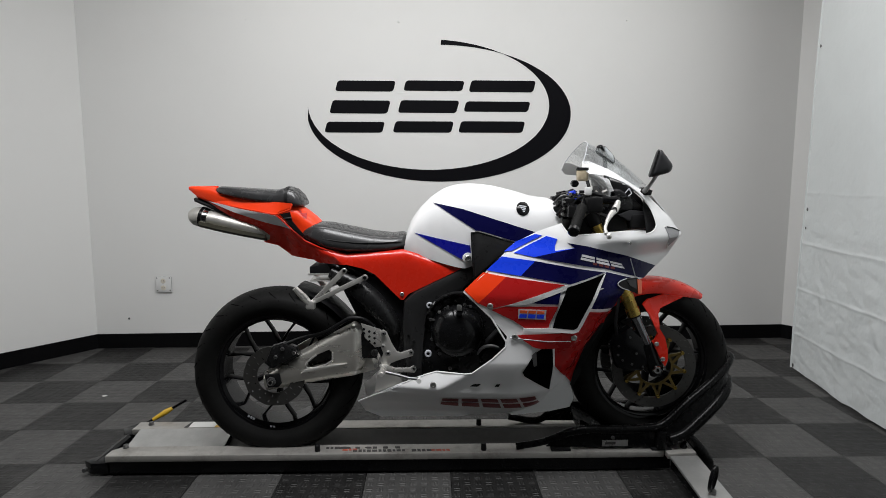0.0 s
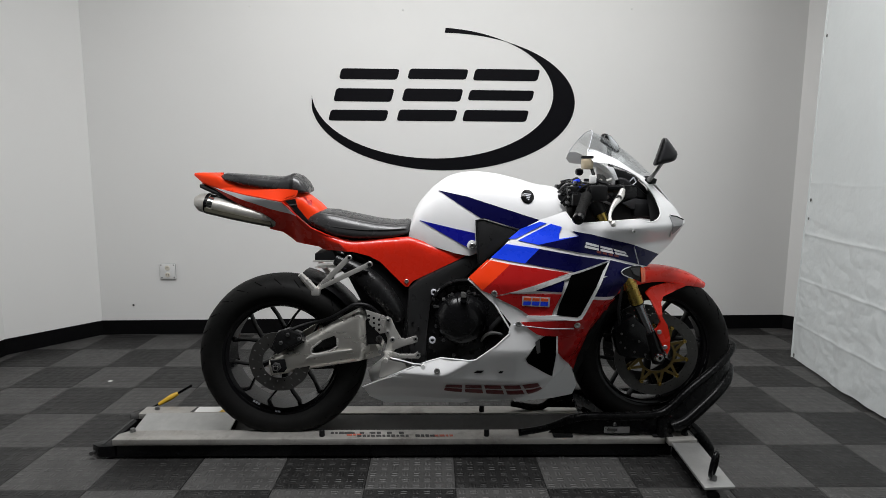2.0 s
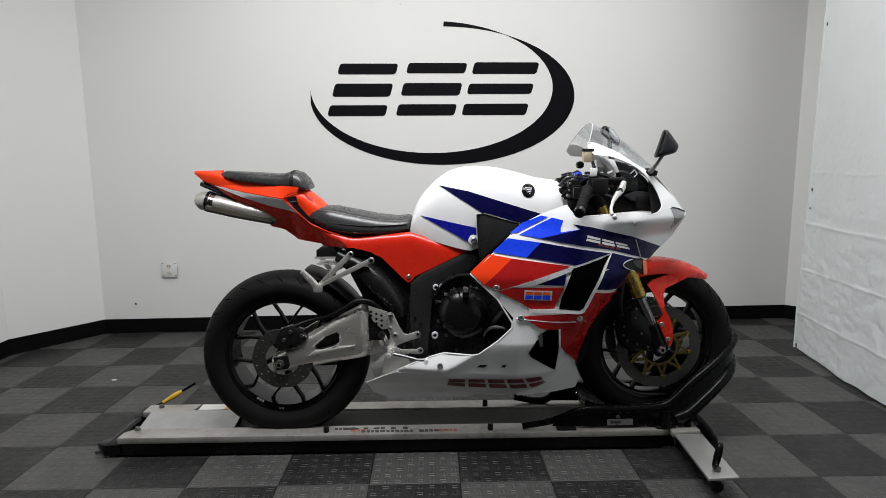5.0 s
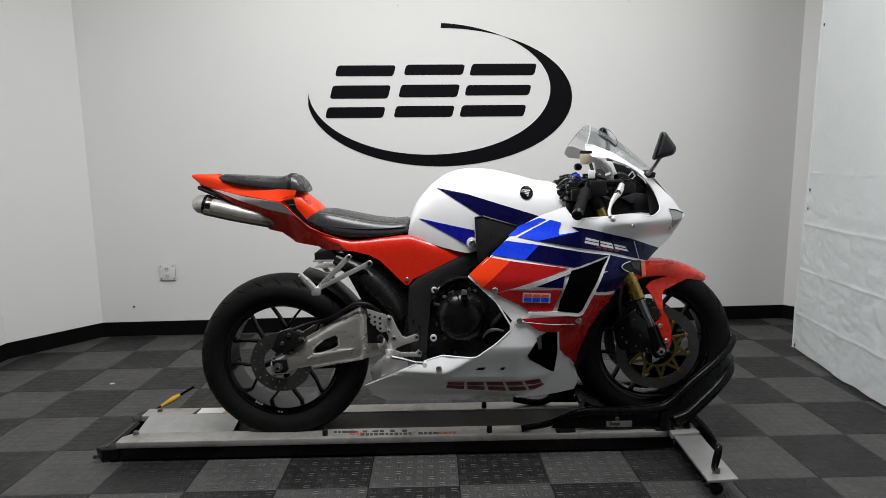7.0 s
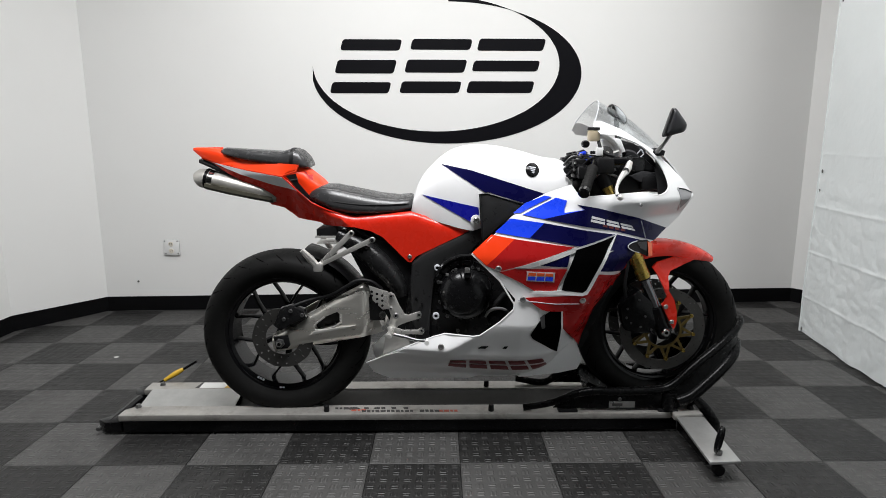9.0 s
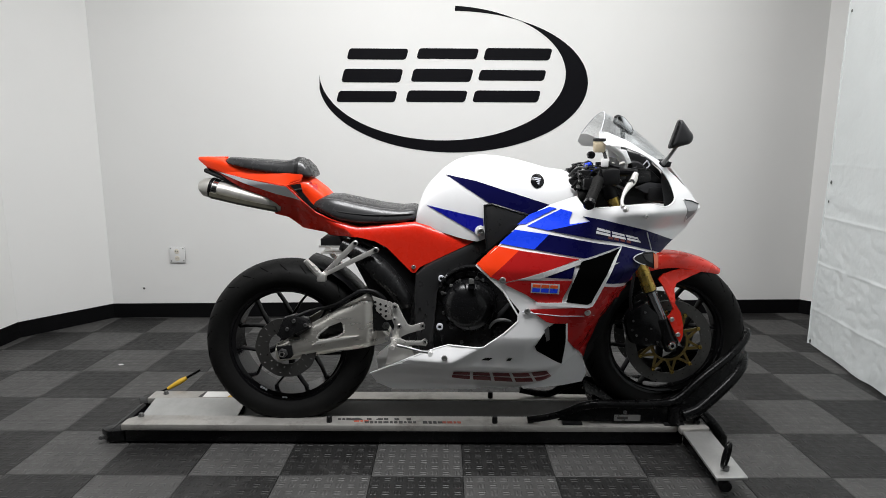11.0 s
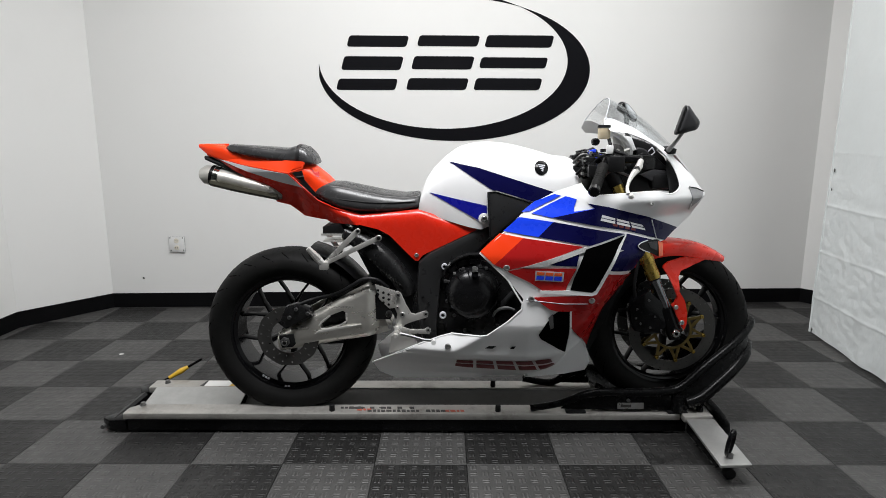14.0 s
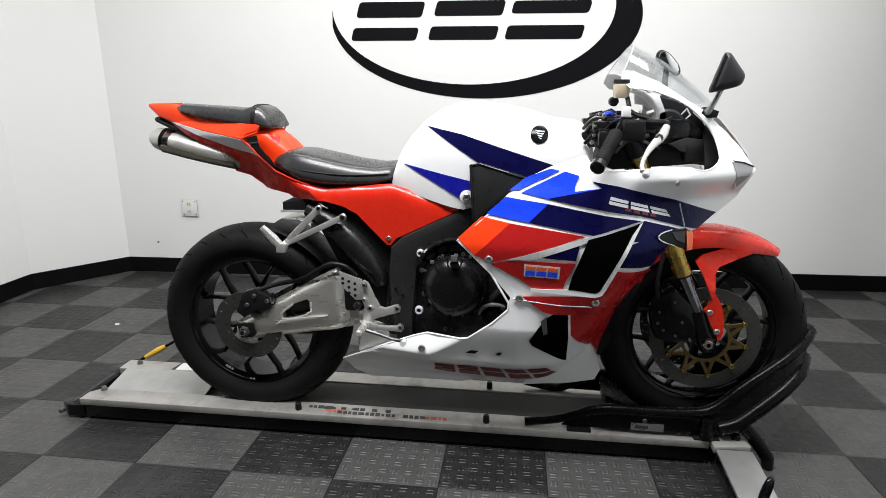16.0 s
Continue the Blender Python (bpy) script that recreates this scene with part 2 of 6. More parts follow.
def finish(bm, name, material, sharp=35):
    me = bpy.data.meshes.new(name)
    bmesh.ops.recalc_face_normals(bm, faces=bm.faces)
    for f in bm.faces:
        f.smooth = True
    bm.to_mesh(me)
    bm.free()
    me.set_sharp_from_angle(angle=radians(sharp))
    me.materials.append(material)
    return me


def part(name, bm, material, parent, label="", sharp=35):
    """One mesh under a thing or a part; its corners are given in the world's metres."""
    o = ORIGIN[parent.name]
    bmesh.ops.translate(bm, verts=bm.verts, vec=-o)
    ob = new(name, finish(bm, name, material, sharp))
    ob.parent = parent
    ORIGIN[ob.name] = o
    return tagged(ob, label)


def solo(name, bm, material, label="", category="", group="", kind="", sharp=35, at=(0, 0, 0)):
    bmesh.ops.translate(bm, verts=bm.verts, vec=-Vector(at))
    ob = new(name, finish(bm, name, material, sharp))
    ob.location = at
    ORIGIN[ob.name] = Vector(at)
    return tagged(ob, label, category, group, kind)


def box(x0, x1, y0, y1, z0, z1, bevel=0.0, bm=None, segs=2):
    bm = bm or bmesh.new()
    made = bmesh.ops.create_cube(bm, size=1.0)["verts"]
    for v in made:
        v.co = Vector((x0 + (v.co.x + 0.5) * (x1 - x0), y0 + (v.co.y + 0.5) * (y1 - y0), z0 + (v.co.z + 0.5) * (z1 - z0)))
    if bevel:
        edges = {e for v in made for e in v.link_edges}
        bmesh.ops.bevel(bm, geom=list(edges), offset=bevel, segments=segs, affect="EDGES", profile=0.5)
    return bm


def prism_xy(pts, z0, z1, bevel=0.0, bm=None):
    """An outline in plan, raised from z0 to z1."""
    bm = bm or bmesh.new()
    low = [bm.verts.new((x, y, z0)) for x, y in pts]
    high = [bm.verts.new((x, y, z1)) for x, y in pts]
    n = len(pts)
    faces = [bm.faces.new(low), bm.faces.new(high)]
    faces += [bm.faces.new((low[i], low[(i + 1) % n], high[(i + 1) % n], high[i])) for i in range(n)]
    bmesh.ops.recalc_face_normals(bm, faces=faces)
    if bevel:
        edges = {e for f in faces for e in f.edges}
        bmesh.ops.bevel(bm, geom=list(edges), offset=bevel, segments=2, affect="EDGES", profile=0.5)
    return bm


def prism_xz(pts, y0, y1, bevel=0.0, bm=None):
    """A side outline (x, z), as thick as from y0 to y1."""
    bm = bm or bmesh.new()
    near = [bm.verts.new((x, y0, z)) for x, z in pts]
    far = [bm.verts.new((x, y1, z)) for x, z in pts]
    n = len(pts)
    faces = [bm.faces.new(near), bm.faces.new(far)]
    faces += [bm.faces.new((near[i], near[(i + 1) % n], far[(i + 1) % n], far[i])) for i in range(n)]
    bmesh.ops.recalc_face_normals(bm, faces=faces)
    if bevel:
        edges = {e for f in faces[:2] for e in f.edges}
        bmesh.ops.bevel(bm, geom=list(edges), offset=bevel, segments=2, affect="EDGES", profile=0.5)
    return bm


def tube(pts, r, segs=12, bm=None, cap=True, smooth=0):
    """A round bar along a line of points; r is one radius or one for each point."""
    bm = bm or bmesh.new()
    pts = [Vector(p) for p in pts]
    radii = list(r) if isinstance(r, (list, tuple)) else [r] * len(pts)
    for _ in range(smooth):
        p2, r2 = [pts[0]], [radii[0]]
        for a, b, ra, rb in zip(pts, pts[1:], radii, radii[1:]):
            p2 += [a.lerp(b, 0.25), a.lerp(b, 0.75)]
            r2 += [ra * 0.75 + rb * 0.25, ra * 0.25 + rb * 0.75]
        pts, radii = p2 + [pts[-1]], r2 + [radii[-1]]
    side = None
    rings = []
    for i, p in enumerate(pts):
        d = (pts[min(i + 1, len(pts) - 1)] - pts[max(i - 1, 0)]).normalized()
        if side is None:
            side = d.orthogonal().normalized()
        side = (side - d * side.dot(d)).normalized()
        up = d.cross(side)
        rings.append([bm.verts.new(p + (side * math.cos(a) + up * math.sin(a)) * radii[i])
                      for a in (2 * math.pi * k / segs for k in range(segs))])
    for a, b in zip(rings, rings[1:]):
        for k in range(segs):
            bm.faces.new((a[k], a[(k + 1) % segs], b[(k + 1) % segs], b[k]))
    if cap:
        bm.faces.new(rings[0])
        bm.faces.new(rings[-1])
    return bm


def turned(profile, centre, segs=64, bm=None, closed=False, start=0.0, sweep=360.0):
    """A profile (radius, offset along y) turned about a cross axle at centre."""
    bm = bm or bmesh.new()
    full = abs(sweep - 360) < 0.1
    count = segs if full else segs + 1
    rings = []
    for k in range(count):
        a = radians(start + sweep * k / segs)
        rings.append([bm.verts.new((centre[0] + r * math.cos(a), centre[1] + y, centre[2] + r * math.sin(a))) for r, y in profile])
    n = len(profile)
    for k in range(segs):
        a, b = rings[k], rings[(k + 1) % count]
        for i in range(n if closed else n - 1):
            bm.faces.new((a[i], a[(i + 1) % n], b[(i + 1) % n], b[i]))
    if not full and closed:
        bm.faces.new(rings[0])
        bm.faces.new(rings[-1])
    return bm


def loft(rings, bm=None, cap=True, closed=True):
    bm = bm or bmesh.new()
    rows = [[bm.verts.new(p) for p in ring] for ring in rings]
    for a, b in zip(rows, rows[1:]):
        n = len(a)
        for i in range(n if closed else n - 1):
            bm.faces.new((a[i], a[(i + 1) % n], b[(i + 1) % n], b[i]))
    if cap and closed:
        bm.faces.new(rows[0])
        bm.faces.new(rows[-1])
    return bm


def bolt(at, r, length, side=-1, bm=None):
    """A round-headed socket bolt on a cross axis."""
    y = at[1]
    prof = [(0.0, side * length * 0.55), (r * 0.45, side * length * 0.55), (r * 0.5, side * length), (r * 0.8, side * length), (r, side * length * 0.7), (r, 0.0)]
    return turned(prof, at, segs=12, bm=bm)


def prism_yz_plate(x0, x1, pts):
    """An outline across (y, z), as long as from x0 to x1."""
    bm = bmesh.new()
    a = [bm.verts.new((x0, y, z)) for y, z in pts]
    b = [bm.verts.new((x1, y, z)) for y, z in pts]
    n = len(pts)
    bm.faces.new(a), bm.faces.new(b)
    for i in range(n):
        bm.faces.new((a[i], a[(i + 1) % n], b[(i + 1) % n], b[i]))
    return bm

# ---------------------------------------------------------------- room
CEILING = 2.9
CORNERS = [(-5.0, 0.7), (-2.50, 0.7), (-2.50, 3.14), (-2.185, 3.553), (2.288, 3.716), (2.62, 3.30), (2.62, 0.7), (5.0, 0.7), (5.0, -6.0), (-5.0, -6.0)]
# all grey walls outside the white bay are unseen, added to shape the light
WALLS = ["wall_workshop_left", "wall_left", "wall_left_angle", "wall_back", "wall_right_angle", "wall_right", "wall_workshop_right", "wall_side_right", "wall_front", "wall_side_left"]


def strip(a, b, depth, z0, z1, inward=0.0):
    """A slab along a wall's inner line from a to b, depth thick on the outside (or proud on the inside)."""
    a, b = Vector((*a, 0)), Vector((*b, 0))
    d = (b - a).normalized()
    out = Vector((-d.y, d.x, 0))
    a0, b0 = a - out * inward, b - out * inward
    a1, b1 = a + out * depth, b + out * depth
    return prism_xy([(p.x, p.y) for p in (a0, b0, b1, a1)], z0, z1)


for k, name in enumerate(WALLS):
    a, b = CORNERS[k], CORNERS[(k + 1) % 10]
    bay = 1 <= k <= 5
    d = (Vector(b) - Vector(a)).normalized() * 0.05
    a2, b2 = (Vector(a) - d * (k in (3, 7, 9)), Vector(b) + d * (k in (3, 7, 9)))
    solo(name, strip(a2, b2, 0.12, 0, CEILING), WALL if bay else GREYW, "smooth white painted plaster wall" if bay else "unseen dark grey wall added to shape fill and reflections", "wall", kind="structure")
    if bay:
        solo("baseboard", strip(a, b, 0.0, 0.001, 0.092, inward=0.007), BASE, "black rubber cove base along the wall", "baseboard", kind="structure")

solo("ceiling", box(-5.2, 5.2, -6.2, 3.9, CEILING, CEILING + 0.1), CEIL, "plain grey ceiling", "ceiling", kind="structure")

# floor: a slab with interlocking tiles on it
TILE = 0.3048
X0, Y0 = -0.006, 1.72
floor = solo("floor", box(-5.1, 5.1, -6.1, 3.84, -0.1, -0.007), BASE, "checkered floor of dark and light grey plastic tiles", "floor", kind="structure")


def tile_mesh(name, material):
    h = TILE / 2 - 0.0006
    bm = bmesh.new()
    low = [bm.verts.new((x * h, y * h, -0.007)) for x, y in ((-1, -1), (1, -1), (1, 1), (-1, 1))]
    mid = [bm.verts.new((x * h, y * h, -0.0015)) for x, y in ((-1, -1), (1, -1), (1, 1), (-1, 1))]
    top = [bm.verts.new((x * (h - 0.0015), y * (h - 0.0015), 0.0)) for x, y in ((-1, -1), (1, -1), (1, 1), (-1, 1))]
    bm.faces.new(top)
    for p, q in ((low, mid), (mid, top)):
        for i in range(4):
            bm.faces.new((p[i], p[(i + 1) % 4], q[(i + 1) % 4], q[i]))
    return finish(bm, name, material, sharp=20)


TILES = [tile_mesh("dark_tile", TILE_D), tile_mesh("light_tile", TILE_L)]


def inside(x, y):
    return -2.5 - TILE / 2 < x < 2.62 + TILE / 2 and -2.5 < y < 3.72 + TILE / 2


# wall emblem: black vinyl on the back wall
def wall_y(x):
    return 3.553 + (x + 2.185) * (3.716 - 3.553) / (2.288 + 2.185)


def on_wall(pts, proud=0.002, bm=None):
    """A thin piece of film on the back wall from an outline (x, z)."""
    bm = bm or bmesh.new()
    front = [bm.verts.new((x, wall_y(x) - proud, z)) for x, z in pts]
    back = [bm.verts.new((x, wall_y(x) - 0.0003, z)) for x, z in pts]
    n = len(pts)
    bm.faces.new(front)
    for i in range(n):
        bm.faces.new((front[i], front[(i + 1) % n], back[(i + 1) % n], back[i]))
    return bm


def rounded(pts, r, n=5):
    """An outline with its corners rounded."""
    out = []
    m = len(pts)
    for i in range(m):
        p, a, b = Vector(pts[i]), Vector(pts[i - 1]), Vector(pts[(i + 1) % m])
        ra = min(r, (a - p).length * 0.45, (b - p).length * 0.45)
        s, e = p + (a - p).normalized() * ra, p + (b - p).normalized() * ra
        for k in range(n + 1):
            t = k / n
            q = s * (1 - t) ** 2 + p * 2 * t * (1 - t) + e * t * t
            out.append((q.x, q.y))
    return out


emblem = thing("wall_emblem", (-0.05, 3.63, 1.5), "large black vinyl emblem, crescent round slanted bars, on white wall", "wall emblem")


def ellipse(cx, cz, a, b, t):
    return cx + a * math.cos(t), cz + b * math.sin(t)


E_OUT = (-0.0135, 1.468, 0.8235, 0.419)
E_IN = (-0.0805, 1.5205, 0.7515, 0.3975)
outer = [ellipse(*E_OUT, math.pi * (0.5 - 1.47 * k / 90)) for k in range(91)]
inner = [ellipse(*E_IN, math.pi * (0.47 - 1.46 * k / 90)) for k in range(91)]
bm = bmesh.new()
cols = []
for (xo, zo), (xi, zi) in zip(outer, inner):
    cols.append([bm.verts.new((x, wall_y(x) - d, z)) for x, z, d in ((xo, zo, 0.0003), (xo, zo, 0.002), (xi, zi, 0.002), (xi, zi, 0.0003))])
for p, q in zip(cols, cols[1:]):
    for i in range(3):
        bm.faces.new((p[i], p[i + 1], q[i + 1], q[i]))
part("crescent", bm, VINYL, emblem, "tapering black crescent")


def emblem_block(x_low, x_low2, z0, z1, lean, slots):
    """A slanted block of three level bars."""
    def sx(x, z):
        return x + lean * (z - z0)
    levels = [z0, *[v for s in slots for v in s[:2]], z1]
    bm = bmesh.new()
    for t0, t1 in ((levels[0], levels[1]), (levels[2], levels[3]), (levels[4], levels[5])):
        pts = [(sx(x_low, t0), t0), (sx(x_low2, t0), t0), (sx(x_low2, t1), t1), (sx(x_low, t1), t1)]
        on_wall(rounded(pts, 0.02), bm=bm)
    return bm


for xa, xb, z0, z1, lean, slots in [(-0.735, -0.379, 1.352, 1.667, 0.28, [(1.418, 1.469, -0.6686, -0.4736), (1.548, 1.603, -0.6715, -0.4845)]), (-0.313, 0.051, 1.354, 1.671, 0.268, [(1.423, 1.475, -0.2495, -0.0485), (1.551, 1.609, -0.2487, -0.0587)]), (0.097, 0.502, 1.355, 1.675, 0.257, [(1.425, 1.484, 0.1814, 0.3884), (1.547, 1.605, 0.1782, 0.3732)])]:
    part("emblem_block", emblem_block(xa, xb, z0, z1, lean, slots), VINYL, emblem, "three stacked black slanted bars")

# power outlet
OX, OZ = -1.757, 0.407
oy = wall_y(OX)
outlet = thing("power_outlet", (OX, oy, OZ), "square metal double power outlet, edge shade in its rim colour", "outlet")
# grey shows left and below the cover, painting its edge shade
part("box", box(OX - 0.050, OX + 0.050, oy - 0.010, oy, OZ - 0.050, OZ + 0.051, 0.004), DUCT, outlet, "metal box edge, greyed for the shade left and below")
part("cover_plate", box(OX - 0.048, OX + 0.050, oy - 0.013, oy - 0.009, OZ - 0.048, OZ + 0.051, 0.003), WHITEP, outlet)
for dz in (-0.021, 0.023):
    part("socket", turned([(0.0, -0.003), (0.014, -0.003), (0.0165, 0.0)], (OX, oy - 0.0125, OZ + dz), 20), CREAM, outlet, "pale cream socket face")
    for dx in (-0.006, 0.006):
        part("slot", box(OX + dx - 0.0012, OX + dx + 0.0012, oy - 0.0165, oy - 0.015, OZ + dz - 0.003, OZ + dz + 0.006), DARKMARK, outlet)
for dx, dz in ((-0.038, 0.042), (0.04, 0.042), (-0.036, -0.038), (0.041, -0.036)):
    part("screw", bolt((OX + dx, oy - 0.0125, OZ + dz), 0.004, 0.002), DISC, outlet)

# small scuffs and nail marks on the wall, each put in as a raised disc
for x, z, r in ((-1.985, 0.19, 0.007), (-0.27, 2.02, 0.008), (1.15, 2.05, 0.006), (-1.19, 2.02, 0.005)):
    prof = [(0.0, -0.004), (r * 0.7, -0.004), (r, -0.0002)]
    solo("wall_screw", turned(prof, (x, wall_y(x), z), 12), DISC if z < 1 else WHITEP, "small raised disc for a mark on the wall", "screw", group="screws in the white wall")

# hanging plastic sheet
def sheet_x(y, z):
    base = 1.925 + (y - 3.03) * 0.115
    low = max(0.0, min(1.0, (1.05 - z) / 0.5))
    base += 0.010 * noise.noise(Vector((y * 2.3, z * 1.3, 1.7))) + 0.005 * noise.noise(Vector((y * 7, z * 1.1, 4.2)))
    # crumples, sharp ridged and mostly in the lower half
    base += (0.0012 + 0.0020 * low) * (1 - abs(noise.noise(Vector((y * 6 + z * 2, z * 8 - y * 2, 9.1)))) * 1.6)
    base += (0.0006 + 0.0016 * low) * (1 - abs(noise.noise(Vector((y * 14 + 3 * z, z * 19 - y * 5, 2.4)))) * 1.8)
    base += 0.0016 * low * max(0.0, 1 - 7 * abs(noise.noise(Vector((y * 5 - z * 1.5, z * 2.2 + y, 3.3)))))
    base += 0.0007 * low * noise.noise(Vector((y * 34, z * 40, 6.4)))
    # packing folds left in the sheet, each a fine ridge
    for zc, depth in ((0.99, 0.0015), (0.715, 0.003), (0.466, 0.003), (0.215, 0.003)):
        d = (z - zc + 0.006 * noise.noise(Vector((y * 4, zc * 9, 0)))) / 0.007
        base -= depth * math.exp(-d * d) * (0.65 + 0.6 * noise.noise(Vector((y * 3, zc * 5, 7))))
        base -= 0.5 * depth * math.exp(-abs(d) / 5)
    return base


bm = bmesh.new()
ys = [3.035 - 1.3 * i / 120 for i in range(120)] + [1.735 - 3.3 * i / 40 for i in range(41)]
zs = [0.012 + 1.2 * k / 220 for k in range(220)] + [1.212 + 1.65 * k / 60 for k in range(61)]
grid = []
for i, y in enumerate(ys):
    col = []
    for z in zs:
        edge = max(0.0, 1 - i / 3)
        zz = z + (0.007 * math.sin(y * 7) + 0.008 * noise.noise(Vector((y * 6, 0, 0))) + 0.008) * max(0, 1 - z / 0.3)
        yy = y + edge * 0.006 * noise.noise(Vector((z * 5, 3.0, 0)))
        col.append(bm.verts.new((sheet_x(y, z) + 0.02 * z, yy, zz)))
    grid.append(col)
for a, b in zip(grid, grid[1:]):
    for k in range(len(zs) - 1):
        bm.faces.new((a[k], b[k], b[k + 1], a[k + 1]))
made = bmesh.ops.extrude_face_region(bm, geom=bm.faces[:], use_keep_orig=True)["geom"]
bmesh.ops.translate(bm, verts=[v for v in made if isinstance(v, bmesh.types.BMVert)], vec=(0.002, 0, 0))
solo("hanging_sheet", bm, SHEET, "wrinkled white plastic sheet hanging from the ceiling beside the bay", "sheet", sharp=60)
solo("sheet_hem", tube([(sheet_x(3.03, z) + 0.02 * z, 3.036, z) for z in (0.02 + 2.8 * k / 60 for k in range(61))], 0.0045, 8), SHEET, "rolled white hem along the hanging sheet's edge", "sheet hem")
# two dark grommets by the sheet's edge
for z, r in ((0.903, 0.007), (0.803, 0.005), (1.752, 0.006), (0.04, 0.008)):
    y = 3.008
    x = sheet_x(y, z) + 0.02 * z - 0.003
    bm = bmesh.new()
    bmesh.ops.create_uvsphere(bm, u_segments=10, v_segments=6, radius=r)
    bmesh.ops.scale(bm, vec=(0.3, 1, 1.4), verts=bm.verts)
    bmesh.ops.translate(bm, vec=(x, y, z), verts=bm.verts)
    solo("sheet_rivet", bm, DISC, "small dark rivet at the sheet's edge", "rivet", group="rivets along the sheet")

# paint drop on the floor
solo("paint_drop", prism_xy([(-1.690 + 0.012 * math.cos(a) * (1 + 0.2 * math.sin(3 * a)), 2.720 + 0.009 * math.sin(a)) for a in (k * 0.45 for k in range(14))], 0.0005, 0.002),
     PAPER, "dried white paint drop on a grey tile", "paint drop")

# ---------------------------------------------------------------- dolly under the motorcycle
dolly = thing("motorcycle_dolly", (-0.2, 2.07, 0.0), "long low aluminium motorcycle dolly with two worn rails on the floor", "dolly")
RZ = 0.08
F0, F1, B0, B1 = 1.919, 1.996, 2.146, 2.218


def rail(x0, x1, y0, y1, nip):
    bm = prism_xy([(x0 + nip, y1), (x0, y1 - nip), (x0, y0), (x1, y0), (x1, y1)] if nip else [(x0, y0), (x1, y0), (x1, y1), (x0, y1)], RZ - 0.024, RZ, 0.003)
    return bm


front_rail = part("front_rail", rail(-1.245, 0.775, F0, F1, 0.03), ALU, dolly, "worn silver front rail with faded print")
back_rail = part("back_rail", rail(-1.262, 0.86, B0, B1, 0.0), ALU, dolly, "worn silver back rail with stains")
for y0, y1 in ((F0 + 0.008, F1 - 0.004), (B0 + 0.004, B1 - 0.006)):
    part("under_beam", box(-1.235, 0.80, y0, y1, 0.010, RZ - 0.024, 0.002), BLACKM, dolly, "black under-beam")
# bent light plate in the rear of the trough, dark bed before it
part("trough_plate", prism_yz_plate(-1.225, -0.86, [(F1 + 0.010, 0.052), (F1 + 0.010, 0.056), (2.135, 0.082), (B0 - 0.001, 0.082), (B0 - 0.001, 0.078), (2.135, 0.078)]), ALU_SIDE, dolly, "pale bent metal plate")
part("trough_bed", prism_yz_plate(-0.858, 0.80, [(F1 + 0.002, 0.046), (F1 + 0.002, 0.050), (2.03, 0.0445), (2.09, 0.0445), (2.135, 0.074), (B0 - 0.001, 0.074), (B0 - 0.001, 0.070), (2.137, 0.070), (2.092, 0.040), (2.028, 0.040)]), CHANNEL, dolly, "dark wheel trough")
part("rear_crossbar", tube([(-1.292, 1.945, 0.030), (-1.287, 2.28, 0.030)], 0.022, 10), BLACKM, dolly, "black rear cross bar")
part("rear_bracket", prism_xy([(-1.335, 1.95), (-1.30, 1.925), (-1.24, 1.925), (-1.235, 1.99), (-1.30, 2.0)], 0.008, 0.050, 0.004), BLACKM, dolly, "black end bracket")
part("rear_bracket", prism_xy([(-1.335, 2.22), (-1.30, 2.16), (-1.25, 2.16), (-1.25, 2.24), (-1.30, 2.27)], 0.008, 0.052, 0.004), BLACKM, dolly, "black end bracket")
part("bracket_stud", tube([(-1.32, 1.93, 0.028), (-1.32, 1.915, 0.028)], 0.008, 8), DISC, dolly, "small steel stud")
# cross arm towards the viewer with a plate end
part("end_plate", prism_xy([(0.777, F0 - 0.028), (0.884, F0 - 0.016), (0.872, F1 - 0.006), (0.777, F1 - 0.004)], RZ - 0.018, RZ + 0.003, 0.002), ALU, dolly, "tarnished brass-toned end plate")
part("side_arm", prism_xy([(0.764, 1.585), (0.864, 1.590), (0.882, 1.888), (0.782, 1.886)], RZ - 0.012, RZ - 0.002, 0.002), ALU_SIDE, dolly, "clean pale aluminium side arm")
part("arm_beam", box(0.790, 0.856, 1.665, 1.90, 0.024, RZ - 0.013, 0.003), BLACKM, dolly, "black beam under the arm")
for x, y in ((-1.27, 1.96), (-1.27, 2.24), (0.82, 1.64), (0.82, 2.2), (0.1, 2.18), (0.1, 1.955)):
    part("caster", turned([(0.0, -0.012), (0.017, -0.012), (0.020, -0.006), (0.020, 0.006), (0.017, 0.012), (0.0, 0.012)], (x, y, 0.0205), 18), BLACKP, dolly, "small black caster wheel")
for x, y in ((-1.203, 1.986), (-1.206, 2.19)):
    bm = tube([(x, y, RZ), (x, y, RZ + 0.004)], 0.011, 14)
    tube([(x, y, RZ + 0.004), (x, y, RZ + 0.012)], 0.0085, 6, bm=bm)
    part("hex_bolt", bm, DISC, dolly, "hexagon bolt with washer")
for x, y in ((-0.491, 1.945), (0.116, 1.943), (0.116, 2.163)):
    part("rubber_stop", tube([(x, y, RZ), (x, y, RZ + 0.004), (x, y, RZ + 0.022), (x, y, RZ + 0.025)], [0.010, 0.0105, 0.0095, 0.007], 14), BLACKP, dolly, "short black rubber stop")
part("dome_nut", tube([(0.695, 1.956, RZ), (0.695, 1.956, RZ + 0.006), (0.695, 1.956, RZ + 0.012), (0.695, 1.956, RZ + 0.015)], [0.011, 0.0105, 0.008, 0.003], 14), ALU_SIDE, dolly, "domed nut")
